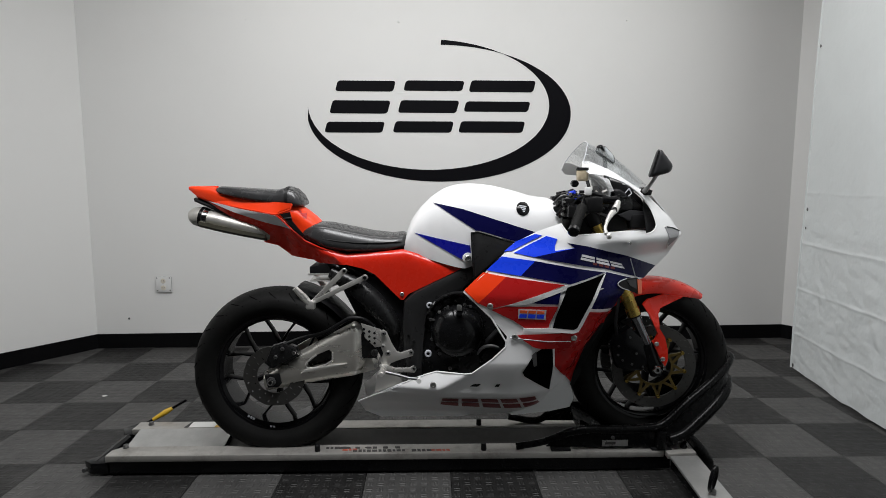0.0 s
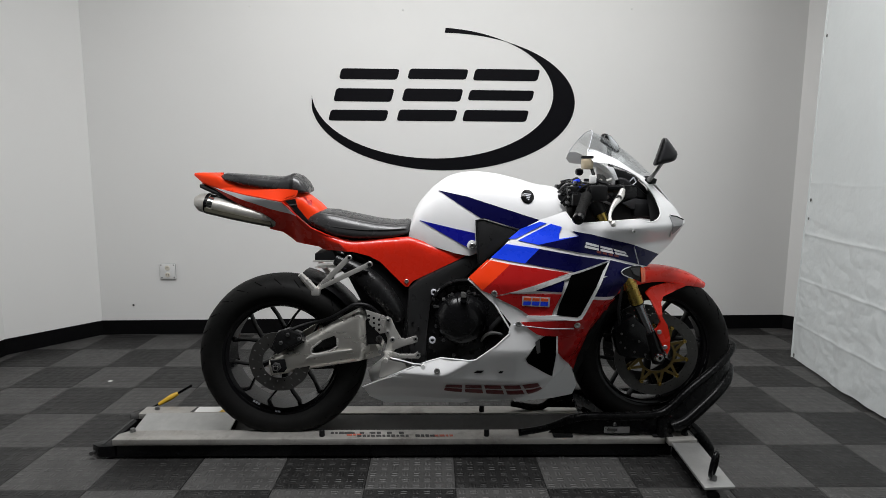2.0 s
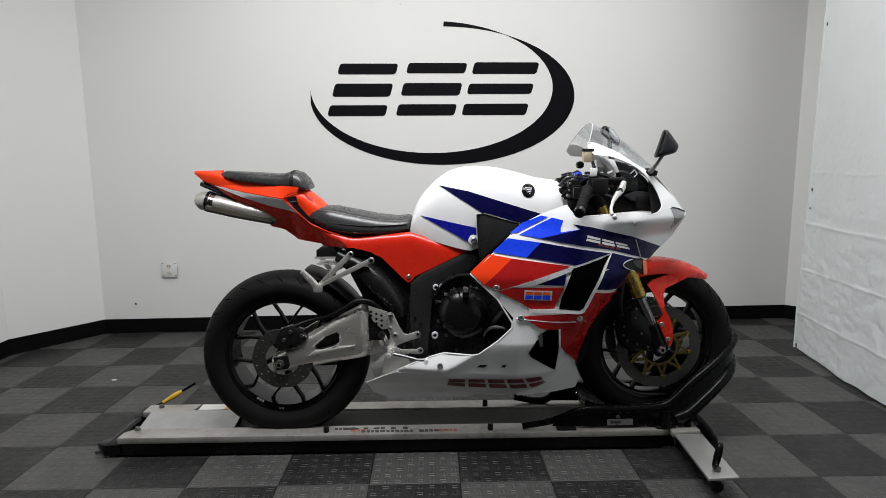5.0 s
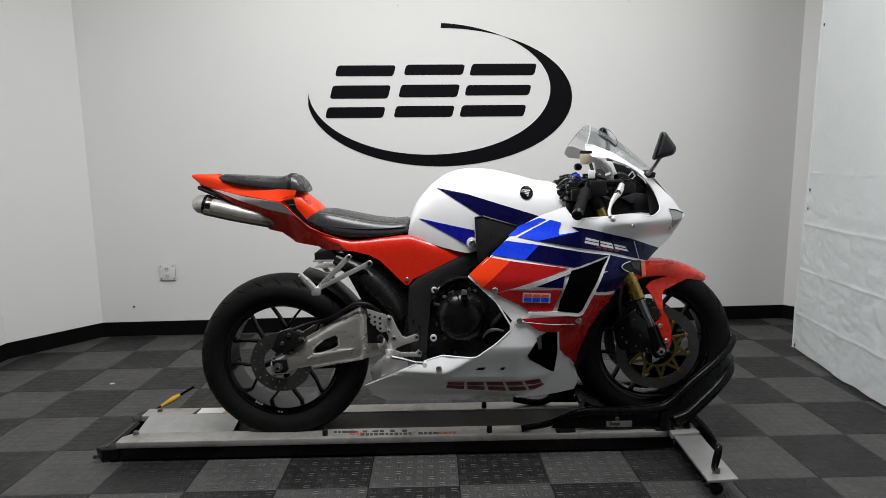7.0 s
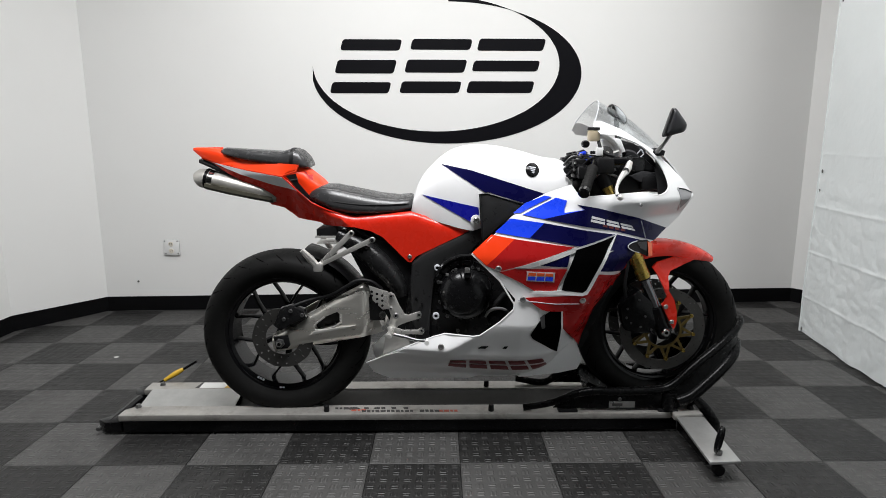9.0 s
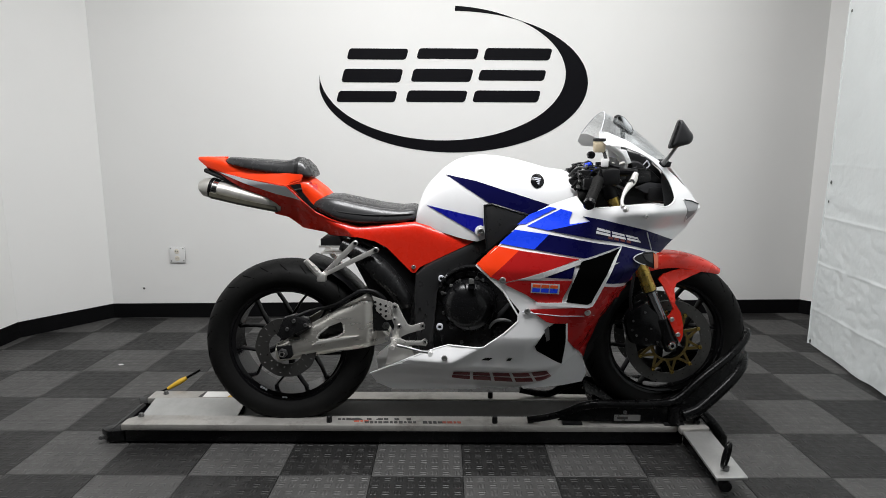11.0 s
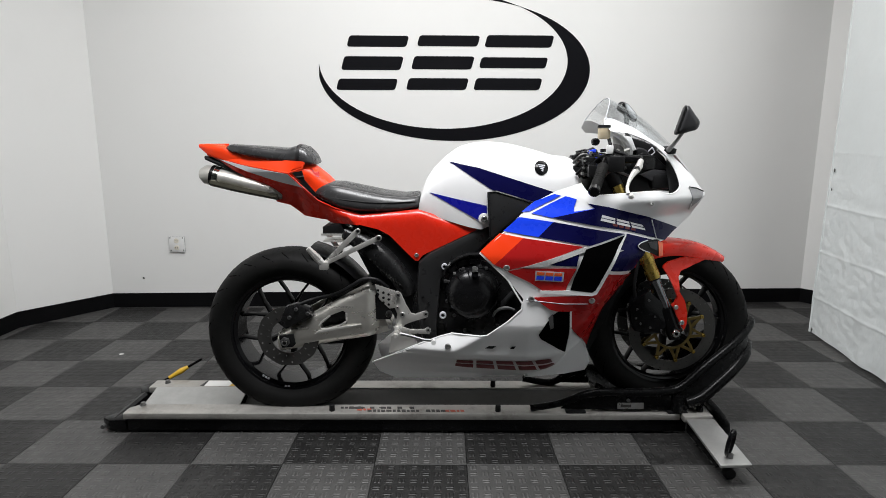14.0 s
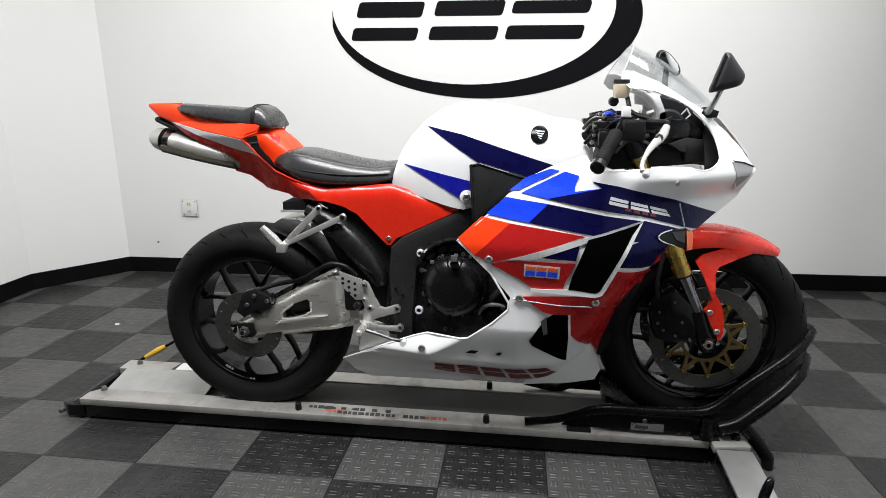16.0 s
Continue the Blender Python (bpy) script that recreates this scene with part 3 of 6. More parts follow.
part("dome_nut", tube([(0.853, 1.94, RZ + 0.003), (0.853, 1.94, RZ + 0.010), (0.853, 1.94, RZ + 0.018), (0.853, 1.94, RZ + 0.021)], [0.012, 0.0115, 0.009, 0.003], 14), BLACKM, dolly, "black domed nut")
part("rubber_pad", box(0.361, 0.433, 1.922, 1.955, RZ, RZ + 0.010, 0.003), BLACKP, dolly, "flat black rubber pad")
part("rubber_pad", box(0.729, 0.803, 1.921, 1.952, RZ, RZ + 0.008, 0.003), BLACKP, dolly, "flat black rubber pad")
# worn print on the front rail: plain bars
rng = random.Random(4)
for row, (xa, xb, y, mats) in enumerate(((-0.462, -0.20, 1.967, (DARKMARK,)), (-0.36, -0.085, 1.943, (DARKMARK,)), (-0.075, -0.005, 1.943, (REDMARK,)), (-0.40, -0.33, 1.952, (REDMARK,)))):
    x = xa
    while x < xb:
        w = 0.009 + 0.010 * rng.random()
        h_ = 0.0065 + 0.0025 * rng.random()
        if rng.random() < 0.8:
            part("print_bar", prism_xy([(x, y - h_), (x + w, y - h_), (x + w - 0.002, y + h_), (x - 0.002, y + h_)], RZ + 0.0002, RZ + 0.0012), mats[0], front_rail)
        x += w + 0.0045
for x, y, r in ((-0.395, 1.965, 0.018), (-0.31, 1.967, 0.009)):
    part("rust_spot", prism_xy([(x + r * math.cos(a) * (1 + 0.3 * math.sin(2 * a + r * 90)), y + 0.6 * r * math.sin(a)) for a in (k * 0.3 for k in range(21))], RZ + 0.0002, RZ + 0.0014), DARKMARK, front_rail, "dark rubbed spot")
part("sticker", prism_xy([(-1.045, B0 + 0.012), (-0.945, B0 + 0.012), (-0.935, B1 - 0.01), (-1.045, B1 - 0.008)], RZ + 0.0002, RZ + 0.0012), PAPER, back_rail, "white sticker with yellow end")
part("sticker_band", prism_xy([(-0.944, B0 + 0.012), (-0.922, B0 + 0.012), (-0.905, B1 - 0.01), (-0.934, B1 - 0.01)], RZ + 0.0002, RZ + 0.0013), YELLOW, back_rail, "yellow band")
part("sticker_band", prism_xy([(-1.062, B0 + 0.012), (-1.046, B0 + 0.012), (-1.046, B1 - 0.008), (-1.052, B1 - 0.008)], RZ + 0.0002, RZ + 0.0013), DARKMARK, back_rail, "black band")

# tie loop standing on the arm
shackle = thing("tie_down_loop", (0.82, 1.63, RZ), "black steel tie-down loop standing on the pale side arm", "tie-down loop")
ring = [(0.812 + 0.014 * math.cos(a) + 0.006 * math.sin(a), 1.632 + 0.012 * math.cos(a), RZ + 0.047 + 0.040 * math.sin(a)) for a in (2 * math.pi * k / 20 for k in range(21))]
part("loop", tube(ring, 0.0062, 10, cap=False), BLACKM, shackle)
part("bolt_head", tube([(0.812, 1.628, RZ), (0.812, 1.628, RZ + 0.012)], 0.010, 10), DISC, shackle, "steel bolt head")

# yellow-handled bar leaning by the rear end
stick = thing("pry_bar", (-1.10, 2.37, 0.0), "thin black bar with a yellow grip, lying behind the dolly", "tool")
part("grip", tube([(-1.235, 2.262, 0.070), (-1.205, 2.277, 0.086), (-1.190, 2.285, 0.094), (-1.168, 2.298, 0.105)], [0.007, 0.0105, 0.0115, 0.008], 12), YELLOW, stick, "yellow plastic grip")
part("shaft", tube([(-1.168, 2.298, 0.105), (-1.118, 2.322, 0.131)], 0.0055, 10), BLACKM, stick, "black shaft")
part("foot", tube([(-1.235, 2.262, 0.070), (-1.262, 2.25, 0.0565), (-1.275, 2.245, 0.0)], 0.006, 8), BLACKM, stick)

# wheel chock
chock = thing("wheel_chock", (0.65, 2.06, RZ), "glossy black steel wheel chock clamping the front wheel", "wheel chock")


HOOP = [(0.459, 1.942, 0.152), (0.499, 1.942, 0.156), (0.604, 1.942, 0.153), (0.749, 1.942, 0.158), (0.791, 1.943, 0.180), (0.862, 1.950, 0.250), (0.934, 1.965, 0.301), (0.993, 1.985, 0.342), (1.045, 2.020, 0.381), (1.072, 2.06, 0.398)]
LOWER = [(0.800, 1.935, 0.116), (0.847, 1.935, 0.132), (0.882, 1.940, 0.160), (0.953, 1.955, 0.220), (0.997, 1.975, 0.256), (1.030, 2.000, 0.286), (1.060, 2.06, 0.303)]


def mirrored(way):
    return [(x, 2 * 2.06 - y, z) for x, y, z in reversed(way)]


part("hoop_tube", tube(HOOP + mirrored(HOOP[:-1]), 0.0155, 14, smooth=2), CHOCKM, chock, "bent black hoop tube round the tyre")
part("lower_tube", tube(LOWER, 0.021, 14, smooth=2), CHOCKM, chock, "thick lower hoop tube")
for sg in (1, -1):
    rows = []
    for (x, y, z), (x2, y2, z2) in zip(HOOP[3:], LOWER):
        y, y2 = 2.06 + sg * (y - 2.06), 2.06 + sg * (y2 - 2.06)
        rows.append([(x, y - 0.003, z), (x, y + 0.003, z), (x2, y2 + 0.003, z2), (x2, y2 - 0.003, z2)])
    part("web_plate", loft(rows), CHOCKM, chock, "black plate between the hoop tubes")
part("near_arm", tube([(0.235, 1.945, 0.091), (0.330, 1.945, 0.105), (0.390, 1.943, 0.128), (0.430, 1.942, 0.146), (0.470, 1.942, 0.154)], [0.0125, 0.0125, 0.014, 0.0155, 0.0155], 14, smooth=2), CHOCKM, chock, "round arm resting over the rail")
part("far_arm", tube([(0.237, 2.18, 0.106), (0.345, 2.18, 0.086), (0.380, 2.18, 0.100), (0.413, 2.18, 0.124), (0.465, 2.178, 0.144), (0.519, 2.178, 0.150)], [0.0125, 0.014, 0.014, 0.0155, 0.0155, 0.0155], 14, smooth=2), CHOCKM, chock, "round far arm")
for y in (1.937, 2.173):
    part("side_plate", prism_xz([(0.345, 0.092), (0.800, 0.084), (0.835, 0.125), (0.800, 0.180), (0.749, 0.162), (0.499, 0.160), (0.459, 0.155), (0.390, 0.128)], y, y + 0.010, 0.002), CHOCKM, chock, "upright black side plate")
part("cradle", loft([[(x, 2.06 - 0.075, z + 0.02), (x, 2.06 - 0.05, z - 0.006), (x, 2.06, z - 0.014), (x, 2.06 + 0.05, z - 0.006), (x, 2.06 + 0.075, z + 0.02), (x, 2.06 + 0.06, z - 0.03), (x, 2.06 - 0.06, z - 0.03)]
                     for x, z in ((0.48, 0.155), (0.56, 0.11), (0.65, 0.08), (0.75, 0.072), (0.84, 0.082), (0.90, 0.105))]), CHOCKM, chock, "black curved wheel cradle")
part("cross_tube", tube([(0.76, 1.94, 0.14), (0.76, 2.18, 0.14)], 0.018, 12), CHOCKM, chock)
part("clamp_foot", tube([(0.766, 1.93, 0.088), (0.766, 1.93, 0.150)], [0.021, 0.018], 12), CHOCKM, chock)
for sg in (1, -1):
    part("front_leg", tube([(x, 2.06 + sg * (y - 2.06), z) for x, y, z in ((0.835, 1.955, 0.150), (0.885, 1.945, 0.112), (0.920, 1.935, 0.070), (0.945, 1.928, 0.030))], [0.016, 0.019, 0.020, 0.018], 12, smooth=1), CHOCKM, chock, "black front leg down to the floor")
    part("leg_foot", tube([(0.943, 2.06 + sg * (1.928 - 2.06), 0.034), (0.948, 2.06 + sg * (1.928 - 2.06), 0.0)], [0.018, 0.015], 12), BLACKP, chock)
part("maker_plate", prism_xz([(0.549, 0.094), (0.644, 0.094), (0.644, 0.117), (0.549, 0.117)], 1.9325, 1.9355), BOLTM, chock, "pale worn label plate")
part("label_bar", prism_xz([(0.560, 0.101), (0.598, 0.101), (0.598, 0.111), (0.560, 0.111)], 1.9312, 1.9322), DARKMARK, chock)
part("plate_screw", bolt((0.588, 1.937, 0.126), 0.007, 0.006), DISC, chock)
# holes in the plate, light behind them painted as bright discs
for x in (0.491, 0.518, 0.545):
    part("plate_rivet", bolt((x, 2.173, 0.121), 0.0055, 0.004), CHROME, chock, "small bright disc for a hole seen through")

# ---------------------------------------------------------------- motorcycle
YC = 2.06
bike = thing("motorcycle", (0.05, YC, 0.044), "sport motorcycle with white, blue and red fairing in a chock", "motorcycle")

def spread(xs, vs, x):
    if x <= xs[0]: return vs[0]
    for a, b, p, q in zip(xs, xs[1:], vs, vs[1:]):
        if x <= b:
            u = (x - a) / (b - a)
            u = u * u * (3 - 2 * u) * 0.5 + u * 0.5
            return p + (q - p) * u
    return vs[-1]

FX = [-0.40, -0.20, 0.0, 0.2, 0.4, 0.6, 0.8]
FZ = [0.18, 0.26, 0.33, 0.45, 0.56, 0.68, 0.80, 0.865, 1.05]
FW = [[.03, .03, .025, .025, .025, .02, .02],
      [.08, .095, .14, .15, .105, .05, .03],
      [.14, .185, .205, .22, .165, .09, .05],
      [.10, .13, .232, .262, .232, .145, .09],
      [.15, .19, .235, .262, .268, .235, .15],
      [.15, .19, .245, .28, .285, .25, .18],
      [.14, .17, .21, .255, .275, .212, .11],
      [.12, .14, .19, .23, .262, .270, .215],
      [.08, .10, .12, .15, .17, .165, .14]]
# crease along the lower cowl: its height and half-width
KX = [-0.36, -0.22, -0.05, 0.06]
KZ = [0.308, 0.344, 0.344, 0.400]
KW = [0.15, 0.195, 0.224, 0.236]
# nose silhouette: x of the centre line at each height
NZ = [0.60, 0.70, 0.74, 0.79, 0.84, 0.868, 0.89, 0.915, 0.97, 1.02, 1.053, 1.10, 1.20]
NX = [1.20, 0.76, 0.775, 0.815, 0.847, 0.858, 0.845, 0.828, 0.78, 0.725, 0.68, 0.62, 0.50]

def fair_w(x, z):
    w = spread(FZ, [spread(FX, row, x) for row in FW], z)
    if x > 0.42:
        xf = spread(NZ, NX, z)
        u = (x - 0.42) / max(xf - 0.42, 0.01)
        w *= max(0.0, 1 - min(u, 1.0) ** 2.6) ** 0.5
    edge = 0.45 + (z - 0.415) * 0.465
    if z < 0.70 and x > edge - 0.12:
        d = min(x - edge + 0.12, 0.13)
        w = max(0.05, w - 6.5 * d * d * min(1.0, (0.70 - z) / 0.12))
    if x < 0.085 and z < 0.56:
        zc, wc = spread(KX, KZ, x), spread(KX, KW, x)
        k = wc - 0.84 * math.hypot(z - zc, 0.009) + 0.36 * (z - zc)
        if z < zc:
            k = max(k, w)
        u = min(1.0, max(0.0, (0.085 - x) / 0.06)) * min(1.0, (0.56 - z) / 0.08)
        u *= u * (3 - 2 * u)
        w += (max(k, 0.05) - w) * u
    if z > 0.97:
        arm = spread([0.42, 0.55, 0.66, 0.72, 0.79], [0.157, 0.150, 0.137, 0.105, 0.05], x)
        arm -= 0.9 * (z - spread([0.44, 0.55, 0.66, 0.75], [1.108, 1.083, 1.018, 0.95], x))
        w += (arm - w) * min(1.0, (z - 0.97) / 0.05)
    return w

TX = [-0.172, -0.164, -0.155, -0.135, -0.099, -0.049, 0.0, 0.06, 0.14, 0.22, 0.30, 0.349, 0.374, 0.387]
TTOP = [0.822, 0.867, 0.898, 0.938, 0.979, 1.023, 1.043, 1.051, 1.044, 1.025, 1.001, 0.999, 0.986, 0.955]
TWID = [0.097, 0.103, 0.108, 0.115, 0.126, 0.142, 0.155, 0.166, 0.173, 0.171, 0.160, 0.147, 0.134, 0.120]
def tank_w(x, z):
    zt, wm = spread(TX, TTOP, x), spread(TX, TWID, x)
    zm = 0.84
    if z <= zm: return wm
    u = min((z - zm) / max(zt - zm, 0.01), 1.0)
    return wm * max(0.0, 1 - u ** 3.0) ** (1 / 3.0)

SX = [-1.0, -0.93, -0.80, -0.60, -0.45, -0.25, -0.10, 0.08]
SW = [0.02, 0.035, 0.065, 0.10, 0.125, 0.13, 0.135, 0.15]
def tail_w(x, z):
    w = spread(SX, SW, x)
    if x < -0.36:
        crease = spread([-0.93, -0.72, -0.60, -0.55, -0.50, -0.42, -0.36], [1.003, 0.958, 0.937, 0.884, 0.850, 0.80, 0.74], x)
        w -= max(0.0, crease - z) * 0.62 + max(0.0, z - 0.945) * 0.5 * min(1.0, max(0.0, (-0.56 - x) / 0.08))
    if x > -0.53:
        top = spread([-0.552, -0.50, -0.444, -0.367, -0.251, -0.171, -0.059, 0.042], [0.884, 0.851, 0.821, 0.806, 0.815, 0.822, 0.789, 0.762], x)
        w -= 0.022 * 2.718 ** (-max(0.0, top - z) / 0.011) * min(1.0, (x + 0.53) / 0.08)
    return max(w, 0.006)

def leg_w(x, z):
    return 0.132 - 0.052 * min(1.0, max(0.0, (z - 0.545) / 0.075))


def skin(pts, w, side=1, off=0.0, thick=0.003, step=0.035):
    """A shell over an outline (x, z) of the side view, laid on the half-width w(x, z) of one side."""
    bm = bmesh.new()
    bm.faces.new([bm.verts.new((x, 0, z)) for x, z in pts])
    lo = [min(p[i] for p in pts) for i in (0, 1)]
    hi = [max(p[i] for p in pts) for i in (0, 1)]
    for axis, normal in ((0, (1, 0, 0)), (1, (0, 0, 1))):
        k = math.floor(lo[axis] / step) + 1
        while k * step < hi[axis]:
            at = (k * step, 0, 0) if axis == 0 else (0, 0, k * step)
            bmesh.ops.bisect_plane(bm, geom=bm.verts[:] + bm.edges[:] + bm.faces[:], plane_co=at, plane_no=normal, dist=1e-6)
            k += 1
    bmesh.ops.triangulate(bm, faces=bm.faces[:])
    for v in bm.verts:
        v.co.y = YC - side * (w(v.co.x, v.co.z) + off)
    made = bmesh.ops.extrude_face_region(bm, geom=bm.faces[:], use_keep_orig=True)["geom"]
    bmesh.ops.translate(bm, verts=[v for v in made if isinstance(v, bmesh.types.BMVert)], vec=(0, side * thick, 0))
    return bm


def panel(name, pts, w, material, parent, off=0.0, thick=0.003, step=0.035, label="", sides=(1, -1)):
    obs = [part(name, skin(pts, w, s, off, thick, step), material, parent if not isinstance(parent, list) else parent[i], label, sharp=40)
           for i, s in enumerate(sides)]
    return obs


def flat(value):
    return lambda x, z: value


def pair(name, make, material, parent, label="", sharp=35):
    """The same part on both sides; make(s) gets 1 for the right side and -1 for the left."""
    return [part(name, make(s), material, parent if not isinstance(parent, list) else parent[i], label, sharp) for i, s in enumerate((1, -1))]


def yy(s, w):
    return YC - s * w


# ---- wheels
def wheel(name, cx, cz, radius, width, rim_w, disc_r, label):
    c = (cx, YC, cz)
    hw = width / 2
    rr = 0.2159
    tyre = [(rr + 0.004, -rim_w / 2), (rr + 0.020, -hw * 0.94), (rr + (radius - rr) * 0.42, -hw), (rr + (radius - rr) * 0.66, -hw * 0.93), (rr + (radius - rr) * 0.83, -hw * 0.72),
            (rr + (radius - rr) * 0.94, -hw * 0.42), (radius, 0.0)]
    tyre = tyre + [(r, -y) for r, y in reversed(tyre[:-1])] + [(rr - 0.006, rim_w / 2 - 0.01), (rr - 0.006, -rim_w / 2 + 0.01)]
    bm = turned(tyre, c, 96, closed=True)
    rubber = part("%s_wheel" % name, turned([(0.020, -0.06), (0.034, -0.055), (0.036, -0.03), (0.036, 0.03), (0.034, 0.055), (0.020, 0.06)], c, 32, closed=True), SATIN, bike, label)
    part("tyre", bm, RUBBER, rubber, "black worn rubber tyre", sharp=50)
    rim = [(rr + 0.012, -rim_w / 2), (rr + 0.012, -rim_w / 2 + 0.006), (rr - 0.004, -rim_w / 2 + 0.010), (rr - 0.020, -rim_w / 2 + 0.022), (rr - 0.022, 0.0)]
    rim = rim + [(r, -y) for r, y in reversed(rim[:-1])] + [(rr - 0.008, rim_w / 2 - 0.006), (rr - 0.014, 0.0), (rr - 0.008, -rim_w / 2 + 0.006)]
    for k in range(26):
        a0 = 2 * math.pi * k / 26 + 0.05
        for s in (-1, 1):
            rings = []
            for t in (0.0, 0.33, 0.66, 1.0):
                f = 0.60 + 0.36 * t
                r_, y_ = spread([0.42, 0.66, 0.83, 0.94, 1.0], [rr + (radius - rr) * u for u in (0.42, 0.66, 0.83, 0.94, 1.0)], f), spread([0.42, 0.66, 0.83, 0.94, 1.0], [hw, hw * 0.93, hw * 0.72, hw * 0.42, 0.0], f)
                a = a0 + s * 0.02 + 0.16 * t + 0.05 * t * t
                w_ = 0.0022 * math.sin(math.pi * (0.15 + 0.7 * t)) / r_
                rings.append([(cx + (r_ + d) * math.cos(a + e), YC + s * (y_ + 0.0006), cz + (r_ + d) * math.sin(a + e)) for e, d in ((-w_, 0.0008), (w_, 0.0008), (w_, -0.002), (-w_, -0.002))])
            # raised black strip; the groove's shade is only its colour
            part("tread_groove", loft(rings), SHADEBLACK, rubber)
    part("rim", turned(rim, c, 96, closed=True), GLOSSB, rubber, "glossy black rim", sharp=30)
    for k in range(6):
        mid = 27 + 60 * k
        bm = bmesh.new()
        for sg in (-1, 1):
            a0, a1, a2 = radians(mid), radians(mid + 2.5 * sg), radians(mid + 17 * sg)
            way = [Vector((cx + r * math.cos(a), YC, cz + r * math.sin(a))) for r, a in ((0.030, a0), (0.100, a1), (0.150, radians(mid + 11.5 * sg)), (rr - 0.026, a2), (rr - 0.016, a2))]
            rings = []
            for q, u, h, dpt in zip(way, (way[1] - way[0], way[2] - way[0], way[3] - way[1], way[3] - way[2], way[4] - way[3]), (0.008, 0.0062, 0.0042, 0.0044, 0.010), (0.028, 0.020, 0.016, 0.016, 0.022)):
                v = Vector((-u.z, 0, u.x)).normalized()
                rings.append([q + v * a + Vector((0, b, 0)) for a, b in ((-h, -dpt * 0.6), (-h * 0.5, -dpt), (h * 0.5, -dpt), (h, -dpt * 0.6), (h, dpt * 0.6), (h * 0.5, dpt), (-h * 0.5, dpt), (-h, dpt * 0.6))])
            loft(rings, bm=bm)
        part("spoke", bm, SPOKE, rubber)
    return rubber


def disc(parent, c, r_in, r_out, thick, holes, rows, name="brake_disc", wave=0.0):
    """A drilled steel brake disc: small cells of a ring left open."""
    bm = bmesh.new()
    segs = holes * 6
    radii = [r_in + (r_out - r_in) * k / (rows * 3) for k in range(rows * 3 + 1)]
    for s in (-1, 1):
        grid = []
        for k in range(segs):
            a = 2 * math.pi * k / segs
            grid.append([bm.verts.new((c[0] + (r + wave * (i == len(radii) - 1) * math.cos(10 * a)) * math.cos(a), c[1] + s * thick / 2, c[2] + (r + wave * (i == len(radii) - 1) * math.cos(10 * a)) * math.sin(a))) for i, r in enumerate(radii)])
        for k in range(segs):
            for i in range(len(radii) - 1):
                row = i // 3
                if i % 3 == 1 and (k + row * 2) % 6 == 0:
                    continue
                q, p = grid[k], grid[(k + 1) % segs]
                bm.faces.new((q[i], q[i + 1], p[i + 1], p[i]))
    n = len(bm.verts) // 2
    bm.verts.ensure_lookup_table()
    m = len(radii)
    for i in (0, m - 1):
        for k in range(segs):
            a, b = k * m + i, ((k + 1) % segs) * m + i
            bm.faces.new((bm.verts[a], bm.verts[b], bm.verts[n + b], bm.verts[n + a]))
    return part(name, bm, DISCM, parent, "drilled steel brake disc")


RX, RZC = -0.645, 0.3575
FXC, FZC = 0.747, 0.377
rear = wheel("rear", RX, RZC, 0.3125, 0.182, 0.145, 0.11, "black rear wheel with six forked spokes")
front = wheel("front", FXC, FZC, 0.304, 0.124, 0.095, 0.155, "black front wheel with six forked spokes")
disc(rear, (RX + 0.006, YC - 0.108, RZC + 0.004), 0.062, 0.110, 0.005, 18, 2, wave=0.001)
for s in (1, -1):
    d = disc(front, (FXC, yy(s, 0.074), FZC), 0.117, 0.156, 0.005, 30, 3)
    bm = turned([(0.062, -0.003), (0.070, -0.003), (0.070, 0.003), (0.062, 0.003)], (FXC, yy(s, 0.080), FZC), 40, closed=True)
    part("carrier_ring", bm, GOLDD, front, "gold disc carrier ring")
    for k in range(10):
        a = radians(27 + 36 * k)
        bm = bmesh.new()
        y0, y1 = sorted((yy(s, 0.077), yy(s, 0.082)))
        for turn_ in ((-0.20, 0.26) if k % 2 else (-0.26, 0.20)):
            p, q = Vector((0.114 * math.cos(a), 0.114 * math.sin(a))), Vector((0.067 * math.cos(a + turn_), 0.067 * math.sin(a + turn_)))
            n_ = (q - p).orthogonal().normalized() * 0.0042
            prism_xz([(FXC + o.x, FZC + o.y) for o in (p + n_, q + n_ * 1.3, q - n_ * 1.3, p - n_)], y0, y1, bm=bm)
        part("carrier_arm", bm, GOLDD, front, "gold carrier arm")
        part("disc_button", bolt((FXC + 0.114 * math.cos(a), yy(s, 0.078), FZC + 0.114 * math.sin(a)), 0.0075, 0.008, -s), GOLD, front)
# white marks on the rear rim: lettering, and highlights painted along with it
for a0, r, n in ((236, 0.197, 3), (262, 0.206, 2)):
    for k in range(n):
        a = radians(a0 + k * 3.0)
        x, z = RX + r * math.cos(a), RZC + r * math.sin(a)
        part("rim_mark", turned([(r - 0.004, 0.0), (r + 0.004, 0.0), (r + 0.004, -0.001), (r - 0.004, -0.001)], (RX, YC - 0.056 - (r - 0.19) * 0.6, RZC), 2, closed=True, start=a0 + k * 3.0, sweep=2.2), GREYMARK, rear)

# ---- frame, engine
FRAME = [(0.065, 0.882), (0.091, 0.886), (0.215, 0.847), (0.113, 0.754), (0.044, 0.69), (0.038, 0.676), (-0.019, 0.656), (-0.067, 0.624), (-0.09, 0.58), (-0.103, 0.459), (-0.107, 0.376), (-0.115, 0.33), (-0.158, 0.355), (-0.174, 0.458), (-0.178, 0.559), (-0.17, 0.639), (-0.135, 0.671), (0.022, 0.752), (0.046, 0.766), (0.067, 0.785), (0.07, 0.816)]
pair("frame_spar", lambda s: prism_xz(FRAME, min(yy(s, 0.10), yy(s, 0.149)), max(yy(s, 0.10), yy(s, 0.149)), 0.014), FRAMEM, bike, "satin black frame spar")
